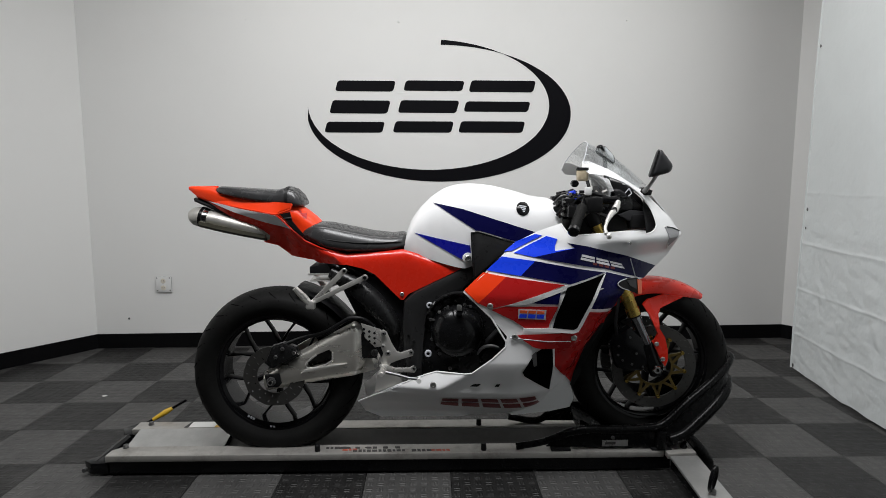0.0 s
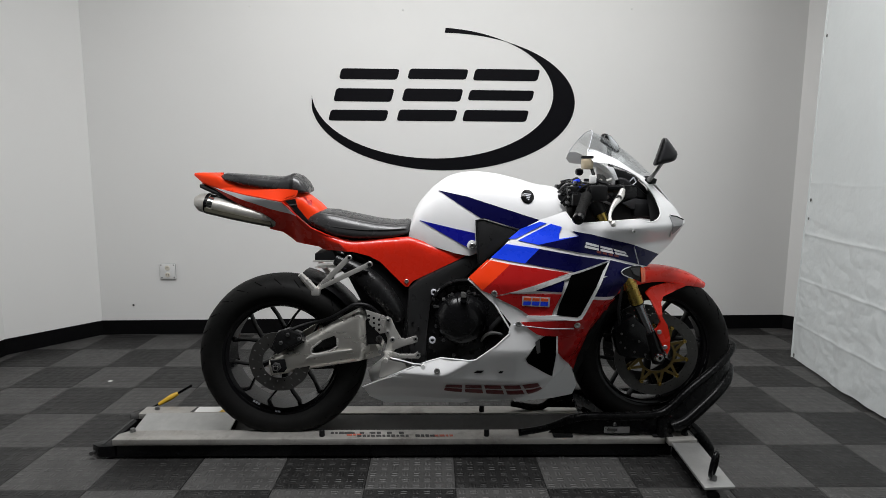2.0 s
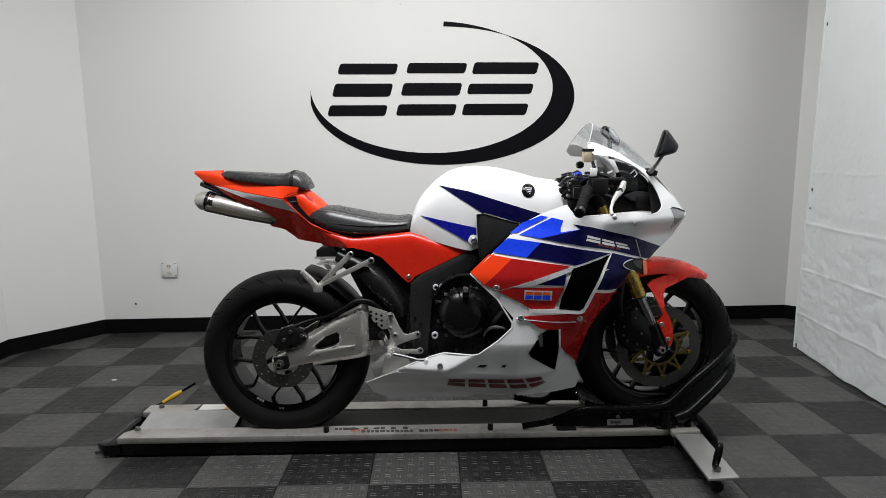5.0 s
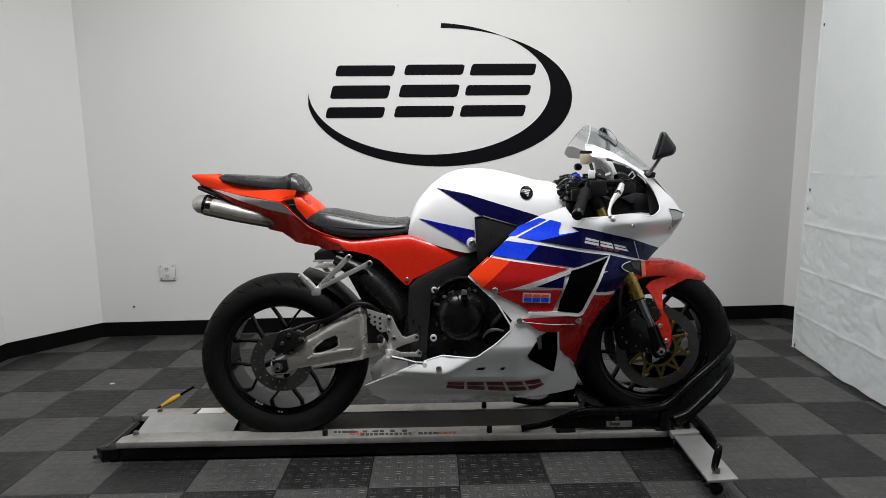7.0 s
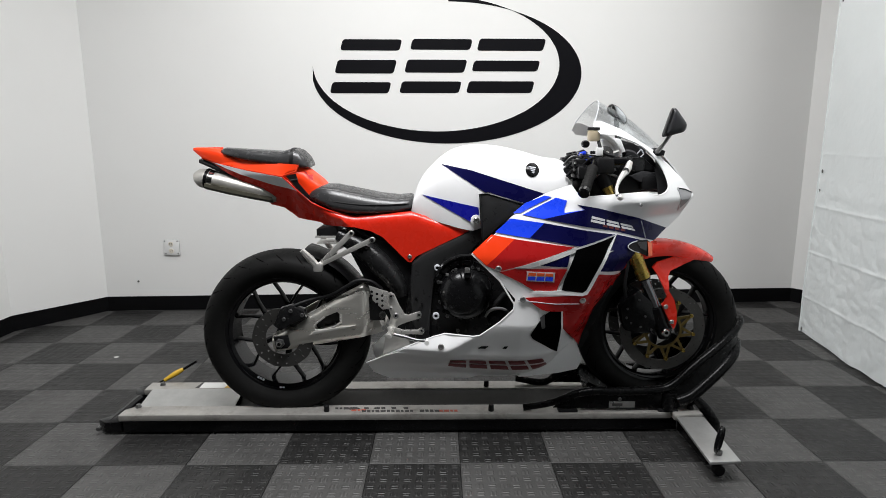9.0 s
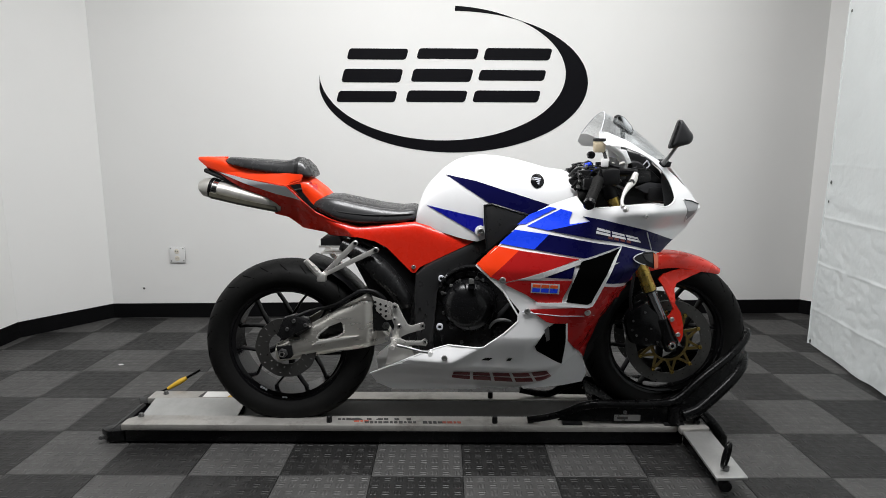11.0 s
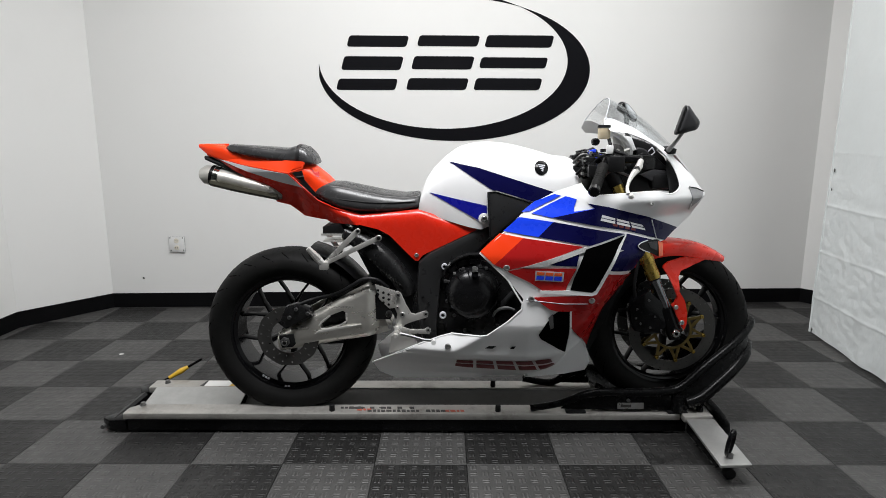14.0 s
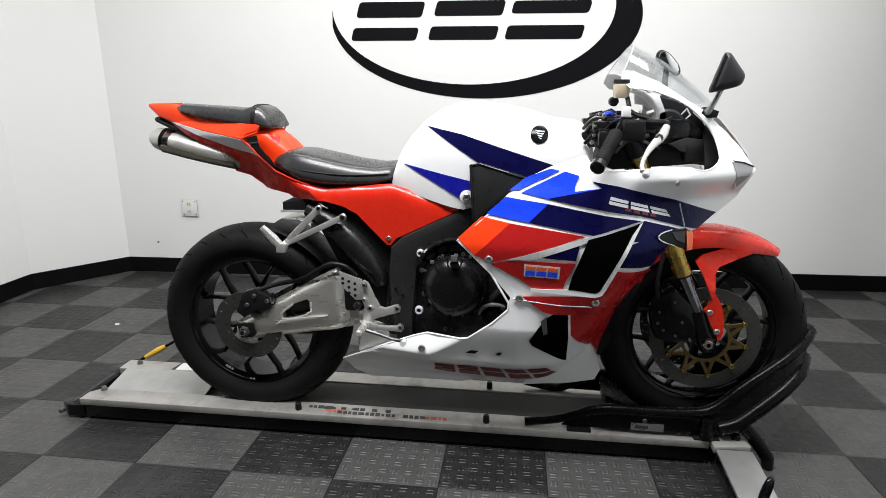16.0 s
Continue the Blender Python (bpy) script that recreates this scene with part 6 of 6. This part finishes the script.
pair("lamp_brow", lambda s: tube([(x, yy(s, fair_w(x, z) + 0.005), z) for x, z in LAMP[:3]], 0.0018, 6), BLACKP, lamp, "dark gap above the headlamp")
part("nose_centre", loft([[(x, YC - w, z - 0.006), (x, YC, z - 0.002), (x, YC + w, z - 0.006), (x, YC + w, z - 0.014), (x, YC - w, z - 0.014)] for x, z, w in
                          ((0.60, 1.060, 0.10), (0.66, 1.048, 0.075), (0.724, 1.016, 0.05), (0.775, 0.966, 0.03), (0.820, 0.915, 0.02))]), WHITE, bike, "white nose above the headlamp", sharp=60)
SIGNAL = [(0.543, 0.718), (0.554, 0.728), (0.581, 0.734), (0.624, 0.732), (0.643, 0.72), (0.644, 0.679), (0.627, 0.677), (0.589, 0.694), (0.556, 0.706)]
signal = panel("turn_signal", SIGNAL, fair_w, BLACKP, bike, off=0.012, thick=0.03, step=0.0087, label="dark teardrop turn signal")
panel("signal_lens", [(0.621, 0.73), (0.642, 0.722), (0.642, 0.679), (0.626, 0.677)], fair_w, AMBER, signal, off=0.017, thick=0.02, step=0.0087, label="amber lens")
panel("signal_reflector", [(0.582, 0.728), (0.618, 0.729), (0.618, 0.698), (0.592, 0.71)], fair_w, GREYP, signal, off=0.015, thick=0.006, step=0.0087, label="grey reflector behind the lens")
pair("signal_rim", lambda s: tube([(x, yy(s, fair_w(x, z) + 0.012), z) for x, z in SIGNAL[-2:] + SIGNAL[:3]], 0.0016, 6, smooth=1), GREYMARK, signal, "pale outline of the signal")

# ---- windscreen, cockpit
bm = bmesh.new()
cols = []
for k in range(25):
    v = -1 + 2 * k / 24
    col = []
    for i in range(15):
        t = i / 14
        x = 0.487 + 0.218 * t + 0.008 * math.sin(math.pi * t) - 0.042 * v * v
        z = 1.199 - 0.150 * t + 0.010 * math.sin(math.pi * t) - (0.077 - 0.045 * t) * abs(v) ** 2.2
        col.append(bm.verts.new((x, YC - v * (0.148 - 0.020 * t), z)))
    cols.append(col)
for a, b in zip(cols, cols[1:]):
    for i in range(14):
        bm.faces.new((a[i], a[i + 1], b[i + 1], b[i]))
made = bmesh.ops.extrude_face_region(bm, geom=bm.faces[:], use_keep_orig=True)["geom"]
bmesh.ops.translate(bm, verts=[v for v in made if isinstance(v, bmesh.types.BMVert)], vec=(-0.002, 0, -0.003))
screen = part("windscreen", bm, GLASS, bike, "clear curved windscreen", sharp=50)
screen.visible_shadow = False
part("screen_edge", tube([(0.487 - 0.042 * v * v, YC - v * 0.148, 1.199 - 0.077 * abs(v) ** 2.2) for v in (-1 + k / 10 for k in range(21))], 0.0014, 6), GREYMARK, screen, "bright screen edge")
part("instrument_binnacle", prism_xz([(0.545, 1.066), (0.607, 1.05), (0.668, 0.999), (0.717, 0.921), (0.706, 0.88), (0.657, 0.886), (0.445, 0.867), (0.41, 0.88), (0.423, 0.919), (0.489, 0.944), (0.539, 0.983), (0.551, 1.025)], YC - 0.10, YC + 0.12, 0.012), BLACKP, bike, "black instrument cowl")
part("inner_fairing", prism_xz([(0.483, 1.077), (0.547, 1.066), (0.57, 1.016), (0.567, 0.979), (0.537, 0.992), (0.528, 1.024), (0.511, 1.04), (0.486, 1.043)], yy(1, 0.108), yy(1, 0.104), 0.001), WHITE, bike, "white inner cowl panel beside the dash")
part("inner_trim", tube([(x, yy(1, 0.114), z) for x, z in [(0.474, 1.082), (0.513, 1.064), (0.54, 1.029), (0.543, 1.006), (0.535, 0.982)]], [0.007, 0.010, 0.011, 0.010, 0.006], 10, smooth=1), WHITE, bike, "white inner edge of the far opening")
# black skin added over the white inner face to keep it dark
pair("inner_lining", lambda s: skin([(0.655, 0.875), (0.72, 0.875), (0.73, 0.93), (0.712, 0.975), (0.672, 1.0), (0.66, 0.96)], lambda x, z: max(0.02, fair_w(x, z) - 0.03), s, thick=0.004, step=0.0087), BLACKP, bike, "added black skin that darkens the nose's inside")
part("dash_dial", turned([(0.0, -0.006), (0.04, -0.006), (0.046, 0.0)], (0.575, YC - 0.102, 0.985), 24), GREYP, bike)
part("instrument_pod", prism_xz([(0.584, 0.989), (0.594, 1.013), (0.621, 1.045), (0.641, 1.031), (0.639, 1), (0.609, 0.98)], YC - 0.098, YC - 0.030, 0.006), GREYP, bike, "charcoal instrument pod")
# edge highlights of the pod, painted as thin pale bars
for a, b in (((0.592, 0.998), (0.622, 1.031)), ((0.603, 0.988), (0.632, 1.015)), ((0.622, 1.031), (0.632, 1.015))):
    part("pod_edge", tube([(a[0], YC - 0.1, a[1]), (b[0], YC - 0.1, b[1])], 0.0022, 6), GREYMARK, bike, "pale highlight along the instrument pod's edge")
for pts, w in (([(0.578, 0.941), (0.62, 0.959), (0.675, 0.952), (0.666, 0.925), (0.613, 0.92)], 0.125), ([(0.556, 1.002), (0.58, 1.013), (0.574, 0.988), (0.56, 0.986)], 0.13), ([(0.634, 0.998), (0.679, 0.96), (0.646, 0.956), (0.62, 0.966)], 0.11)):
    part("dash_fascia", prism_xz(pts, YC - w - 0.004, YC - w + 0.012, 0.004), GREYP, bike, "charcoal dash fascia piece")
part("dash_box", box(0.545, 0.63, YC - 0.13, YC - 0.09, 0.955, 1.005, 0.01), SATIN, bike, "black box beside the dash")
part("dash_box", box(0.62, 0.69, YC - 0.135, YC - 0.07, 0.892, 0.945, 0.012), BLACKP, bike, "black duct")
part("steering_stem", tube([(0.44, YC, 0.93), (0.40, YC, 1.01)], 0.03, 16), BLACKM, bike)
part("top_yoke", prism_xy([(0.38, YC - 0.13), (0.47, YC - 0.13), (0.49, YC - 0.06), (0.49, YC + 0.06), (0.47, YC + 0.13), (0.38, YC + 0.13), (0.36, YC + 0.05), (0.36, YC - 0.05)], 0.968, 0.99, 0.006), BLACKM, bike, "black top yoke")
for s in (1, -1):
    leg_pts = [(0.470, yy(s, 0.10), 0.985), (0.617, yy(s, 0.10), 0.668)]
    part("fork_upper", tube(leg_pts + [(0.655, yy(s, 0.10), 0.585)], 0.0215, 20), GOLD, bike, "gold anodised upper fork leg")
    part("fork_collar", tube([(0.646, yy(s, 0.10), 0.606), (0.658, yy(s, 0.10), 0.578)], 0.0245, 20), GOLD, bike, "gold fork collar")
    part("fork_collar", tube([(0.625, yy(s, 0.10), 0.652), (0.633, yy(s, 0.10), 0.634)], 0.0245, 20), GOLD, bike, "gold fork collar")
    part("fork_nut", tube([(0.6345, yy(s, 0.10), 0.631), (0.6445, yy(s, 0.10), 0.609)], 0.0225, 6), GOLD, bike, "gold hexagon on the fork")
    # black sleeve added in place of the cockpit's shade on the gold
    part("fork_clamp", tube([(0.470, yy(s, 0.10), 0.985), (0.507, yy(s, 0.10), 0.905)], 0.0265, 18), BLACKP, bike, "added black sleeve that darkens the fork leg's top")
    part("fork_seal", tube([(0.657, yy(s, 0.10), 0.580), (0.660, yy(s, 0.10), 0.573)], 0.0235, 20), BLACKP, bike)
    part("fork_slider", tube([(0.655, yy(s, 0.10), 0.585), (0.716, yy(s, 0.10), 0.455)], 0.018, 20), SLIDER, bike, "polished fork slider")
    part("fork_foot", tube([(0.709, yy(s, 0.10), 0.470), (0.728, yy(s, 0.10), 0.420), (0.741, yy(s, 0.10), 0.383), (0.748, yy(s, 0.10), 0.355)], [0.027, 0.027, 0.030, 0.022], 16), BLACKM, bike, "black fork foot")
    part("front_axle_cap", turned([(0.006, -0.012 * s), (0.012, -0.012 * s), (0.015, -0.008 * s), (0.016, 0.0)], (0.737, yy(s, 0.128), 0.383), 18), CHROME, bike, "bright axle end")
    part("axle_pinch_bolt", bolt((0.765, yy(s, 0.118), 0.385), 0.007, 0.010, -s), CHROME, bike)
    cal = part("front_caliper", prism_xz([(0.575, 0.462), (0.590, 0.500), (0.640, 0.535), (0.690, 0.492), (0.704, 0.44), (0.712, 0.400), (0.690, 0.375), (0.64, 0.372), (0.600, 0.385), (0.582, 0.42)], min(yy(s, 0.062), yy(s, 0.118)), max(yy(s, 0.062), yy(s, 0.118)), 0.010), BLACKM, bike, "black front brake caliper")
    for x, z in ((0.60, 0.468), (0.64, 0.50), (0.665, 0.44), (0.615, 0.415), (0.598, 0.435), (0.69, 0.39), (0.65, 0.40)):
        part("caliper_bolt", bolt((x, yy(s, 0.117), z), 0.0042, 0.006, -s), DISC, cal)
    part("brake_line", tube([(0.60, yy(s, 0.10), 0.49), (0.585, yy(s, 0.11), 0.56), (0.61, yy(s, 0.09), 0.66), (0.60, yy(s, 0.05), 0.75)], 0.006, 8, smooth=2), BLACKP, bike)
part("lower_yoke", prism_xy([(0.54, YC - 0.13), (0.66, YC - 0.12), (0.66, YC + 0.12), (0.54, YC + 0.13)], 0.715, 0.755, 0.01), BLACKM, bike)

# front mudguard
R = 0.304
prof = [(R - 0.030, -0.072), (R - 0.004, -0.074), (R + 0.012, -0.060), (R + 0.020, -0.030), (R + 0.023, 0.0), (R + 0.020, 0.030), (R + 0.012, 0.060), (R - 0.004, 0.074), (R - 0.030, 0.072),
        (R - 0.028, 0.069), (R - 0.004, 0.070), (R + 0.009, 0.056), (R + 0.019, 0.0), (R + 0.009, -0.056), (R - 0.004, -0.070), (R - 0.028, -0.069)]
bm = turned(prof, (FXC, YC, FZC), 36, closed=True, start=52, sweep=84)
for v in bm.verts:
    a = math.degrees(math.atan2(v.co.z - FZC, v.co.x - FXC))
    if a < 72:
        f = max(0.12, (a - 50) / 22)
        f = f ** 0.6
        v.co.y = YC + (v.co.y - YC) * f
        rad = math.hypot(v.co.x - FXC, v.co.z - FZC)
        if rad < R + 0.008:
            k = (R + 0.012 - (R + 0.012 - rad) * f) / rad
            v.co.x, v.co.z = FXC + (v.co.x - FXC) * k, FZC + (v.co.z - FZC) * k
guard_f = part("front_mudguard", bm, RED, bike, "orange-red front mudguard", sharp=50)
pair("mudguard_leg", lambda s: skin([(0.693, 0.611), (0.708, 0.585), (0.723, 0.541), (0.735, 0.515), (0.726, 0.494), (0.717, 0.486), (0.755, 0.412), (0.766, 0.395), (0.774, 0.418), (0.773, 0.458), (0.761, 0.503), (0.739, 0.537), (0.743, 0.582), (0.755, 0.601), (0.796, 0.617), (0.843, 0.639), (0.772, 0.649), (0.714, 0.63)], leg_w, s, thick=0.012, step=0.02), RED, guard_f, "red mudguard side leg")
for x, z in ((0.731, 0.479), (0.756, 0.423)):
    pair("leg_bolt", lambda s, x=x, z=z: bolt((x, yy(s, 0.130), z), 0.0085, 0.006, -s), BOLTM, guard_f)

# handlebars
for s in (1, -1):
    e, m_ = Vector((0.368, yy(s, 0.345), 0.898)), Vector((0.428, yy(s, 0.215), 0.970))
    barp = part("handlebar", tube([m_ + (m_ - e) * 0.35, e], 0.011, 12), BLACKM, bike, "black clip-on handlebar")
    u = e - m_
    part("grip", tube([m_ + u * 0.02, m_ + u * 0.08, m_ + u * 0.5, m_ + u * 0.80, m_ + u * 0.83], [0.019, 0.0175, 0.0165, 0.0175, 0.015], 16), RUBBER, barp, "ribbed rubber grip")
    for k in range(9):
        part("grip_rib", tube([m_ + u * (0.12 + 0.075 * k), m_ + u * (0.145 + 0.075 * k)], 0.0173, 16), RUBBER, barp)
    part("bar_end", tube([m_ + u * 0.84, m_ + u * 0.86, m_ + u * 0.97, m_ + u * 0.99], [0.014, 0.0175, 0.0175, 0.013], 16), BLACKM, barp, "black bar-end weight")
    part("switch_box", box(0.445, 0.50, min(yy(s, 0.155), yy(s, 0.215)), max(yy(s, 0.155), yy(s, 0.215)), 0.952, 1.005, 0.008), BLACKP, barp, "black switch box")
    part("lever_perch", tube([(0.472, yy(s, 0.19), 0.99), (0.507, yy(s, 0.2), 0.995), (0.534, yy(s, 0.21), 0.995), (0.548, yy(s, 0.222), 0.994)], [0.012, 0.014, 0.013, 0.012], 10), BLACKM, barp)
    part("brake_lever", tube([(0.545, yy(s, 0.225), 0.991), (0.532, yy(s, 0.245), 0.968), (0.504, yy(s, 0.275), 0.948), (0.484, yy(s, 0.305), 0.928), (0.471, yy(s, 0.335), 0.91), (0.471, yy(s, 0.352), 0.895)], [0.009, 0.0125, 0.0085, 0.0056, 0.0052, 0.0065], 12, smooth=1), CAST, barp, "silver hand lever")
    part("lever_pivot", turned([(0.004, -0.004 * s), (0.009, -0.004 * s), (0.0105, 0.0), (0.004, 0.0)], (0.521, yy(s, 0.262), 0.966), 18, closed=True), DISC, barp, "dark ring at the lever pivot")
    bm = bmesh.new()
    bmesh.ops.create_uvsphere(bm, u_segments=14, v_segments=8, radius=0.0095)
    bmesh.ops.translate(bm, vec=(0.478, yy(s, 0.357), 0.889), verts=bm.verts)
    part("lever_ball", bm, CAST, barp)
part("brake_reservoir", tube([(0.443, YC - 0.15, 1.058), (0.443, YC - 0.15, 1.062), (0.443, YC - 0.15, 1.091), (0.443, YC - 0.15, 1.095)], [0.017, 0.020, 0.021, 0.018], 20), MILKY, bike, "amber-tinted brake fluid cup")
part("reservoir_cap", tube([(0.443, YC - 0.15, 1.095), (0.443, YC - 0.15, 1.104)], [0.022, 0.020], 20), BLACKP, bike, "black cap")
part("reservoir_bracket", tube([(0.458, YC - 0.155, 1.060), (0.462, YC - 0.165, 1.040), (0.458, YC - 0.175, 1.020)], 0.006, 8), BLACKP, bike, "black cup bracket")
part("reservoir_hose", tube([(0.452, YC - 0.17, 1.035), (0.480, YC - 0.18, 1.015), (0.51, YC - 0.19, 1.01), (0.52, YC - 0.20, 0.99)], 0.006, 8, smooth=2), BLACKP, bike)
part("white_tag", box(0.440, 0.462, YC - 0.205, YC - 0.190, 1.012, 1.038, 0.003), WHITEP, bike, "small white tag on the bar")
for pts, w in (([(0.37, 0.986), (0.393, 1.012), (0.434, 1.008), (0.428, 0.986), (0.39, 0.973)], 0.06), ([(0.402, 1.014), (0.44, 1.03), (0.456, 1.02), (0.443, 1.008)], 0.03), ([(0.424, 1.002), (0.464, 1.007), (0.475, 0.992), (0.44, 0.979)], 0.10)):
    part("yoke_plate", prism_xz(pts, YC - w - 0.004, YC - w + 0.020, 0.003), GREYP, bike, "charcoal piece on the top yoke")
part("steering_damper_knob", turned([(0.0, -0.012), (0.010, -0.012), (0.013, -0.008), (0.013, 0.010), (0.0, 0.012)], (0.439, YC - 0.06, 1.049), 20), BLACKM, bike, "black round knob")
for a, b, w in (((0.417, 0.992), (0.44, 1.003), 0.122), ((0.413, 1.013), (0.431, 1.02), 0.075)):
    part("blue_adjuster", tube([(a[0], YC - w, a[1]), (b[0], YC - w - 0.02, b[1])], 0.0062, 12), BLUE, bike, "blue anodised adjuster")
rng = random.Random(12)
for k in range(14):
    x, z = 0.345 + 0.14 * rng.random(), 0.945 + 0.06 * rng.random()
    y = YC - 0.15 + 0.12 * rng.random()
    part("cable", tube([(x, y, z - 0.03), (x + 0.03, y - 0.02, z + 0.012), (x + 0.07, y, z), (x + 0.12, y + 0.03, z - 0.02)], 0.0045, 8, smooth=2), BLACKP if k % 4 else DISC, bike)
for x, y, z, w, h in ((0.375, 0.10, 0.950, 0.022, 0.02), (0.40, 0.13, 0.985, 0.022, 0.014), (0.42, 0.06, 1.0, 0.026, 0.018), (0.385, 0.02, 0.985, 0.022, 0.018), (0.41, 0.16, 0.955, 0.02, 0.02)):
    part("clamp_block", box(x - w, x + w, YC - y - 0.02, YC - y + 0.02, z - h, z + h, 0.005), SATIN, bike)
rng = random.Random(31)
for k in range(26):
    x, z = 0.375 + 0.16 * rng.random(), 0.935 + 0.085 * rng.random()
    y = YC - 0.165 + 0.05 * rng.random()
    r = 0.003 + 0.004 * rng.random()
    if k % 3 == 0:
        part("fitting", tube([(x, y, z), (x + 0.018 * rng.random(), y - 0.006, z + 0.010 * rng.random())], r, 8), (BOLTM, DISC, CAST)[k % 9 // 3], bike)
    elif k % 3 == 1:
        part("bracket", box(x, x + 0.02 + 0.015 * rng.random(), y - 0.004, y + 0.01, z, z + 0.006 + 0.008 * rng.random(), 0.002), SATIN, bike)
    else:
        part("bar_bolt", bolt((x, y, z), r, 0.006), BOLTM, bike)
part("key_switch", tube([(0.405, YC - 0.02, 0.99), (0.398, YC - 0.02, 1.02)], 0.018, 16), BLACKM, bike)

# mirrors
def mirror(s, outline, w, spread_):
    c = Vector((sum(p[0] for p in outline) / len(outline), 0, sum(p[1] for p in outline) / len(outline)))
    pts = rounded(outline, 0.012, 3)
    rings = []
    for d, k in ((-1.0, 0.30), (-0.9, 0.62), (-0.55, 0.90), (0.0, 1.0), (0.5, 0.97), (0.9, 0.72), (1.0, 0.40)):
        rings.append([(c.x + (x - c.x) * k, yy(s, w) + s * -d * spread_, c.z + (z - c.z) * k) for x, z in pts])
    return loft(rings)


MIR = [(0.596, 1.069), (0.623, 1.156), (0.632, 1.155), (0.670, 1.107), (0.663, 1.085), (0.615, 1.072)]
MFAR = [(0.624, 1.18), (0.631, 1.206), (0.644, 1.211), (0.665, 1.202), (0.702, 1.162), (0.71, 1.137), (0.701, 1.124), (0.662, 1.151)]
mir = part("mirror", mirror(1, MIR, 0.345, 0.022), GREYP, bike, "black rear-view mirror", sharp=120)
part("mirror_rim", tube([(MIR[0][0] + 0.002, yy(1, 0.362), MIR[0][1] + 0.004), (MIR[1][0] - 0.002, yy(1, 0.362), MIR[1][1] - 0.006)], [0.0025, 0.0025], 8), SATIN, mir, "dark rim of the mirror glass")
mir2 = part("mirror", mirror(-1, MFAR, 0.345, 0.03), BLACKP, bike, "black rear-view mirror")
MC = (sum(p[0] for p in MFAR) / len(MFAR), sum(p[1] for p in MFAR) / len(MFAR))
part("mirror_glass", prism_xz([(MC[0] + (x - MC[0]) * 0.80 - 0.006, MC[1] + (z - MC[1]) * 0.80) for x, z in MFAR], yy(-1, 0.3125), yy(-1, 0.3085), 0.002), MIRRORG, mir2, "mirror glass")
part("mirror_stem", tube([(0.665, yy(1, 0.13), 1.022), (0.655, yy(1, 0.19), 1.036), (0.640, yy(1, 0.27), 1.058), (0.630, yy(1, 0.33), 1.080)], [0.010, 0.0065, 0.0055, 0.006], 10, smooth=1), DISC, mir, "grey mirror stem")
part("mirror_stem", tube([(0.622, yy(-1, 0.150), 1.05), (0.640, yy(-1, 0.25), 1.09), (0.660, yy(-1, 0.33), 1.155)], [0.012, 0.009, 0.009], 10, smooth=1), BLACKP, mir2, "black mirror stem")
part("mirror_base", prism_xz([(0.645, 1.020), (0.662, 1.036), (0.692, 1.026), (0.688, 1.010), (0.66, 1.008)], yy(1, 0.14), yy(1, 0.09), 0.004), BLACKP, mir)

# ---- floor tiles, last
nth = 0
cells = [(i, j) for i in range(-9, 14) for j in range(-14, 8) if inside(X0 + (i - 3.5) * TILE, Y0 + (j + 0.5) * TILE)]
cells.sort(key=lambda c: abs(c[0] - 3.5) * 0.4 + abs(c[1] - 1.0))
rest = [bmesh.new(), bmesh.new()]
for i, j in cells:
    x, y = X0 + (i - 3.5) * TILE, Y0 + (j + 0.5) * TILE
    light = (i + j) % 2
    if nth < 300:
        ob = new("tile", TILES[light])
        ob.location = (x, y, 0.0)
        ob.rotation_euler = (0, 0, math.pi / 2 * ((i * 7 + j * 3) % 4))
        ob.parent = floor
        nth += 1
    else:
        h = TILE / 2 - 0.0006
        box(x - h, x + h, y - h, y + h, -0.0065, 0.0, bm=rest[light])
for k, m in enumerate((TILE_D, TILE_L)):
    if rest[k].verts:
        tagged(part("far_tiles", rest[k], m, floor, "more floor tiles of the same kind"), kind="stuff")
    else:
        rest[k].free()
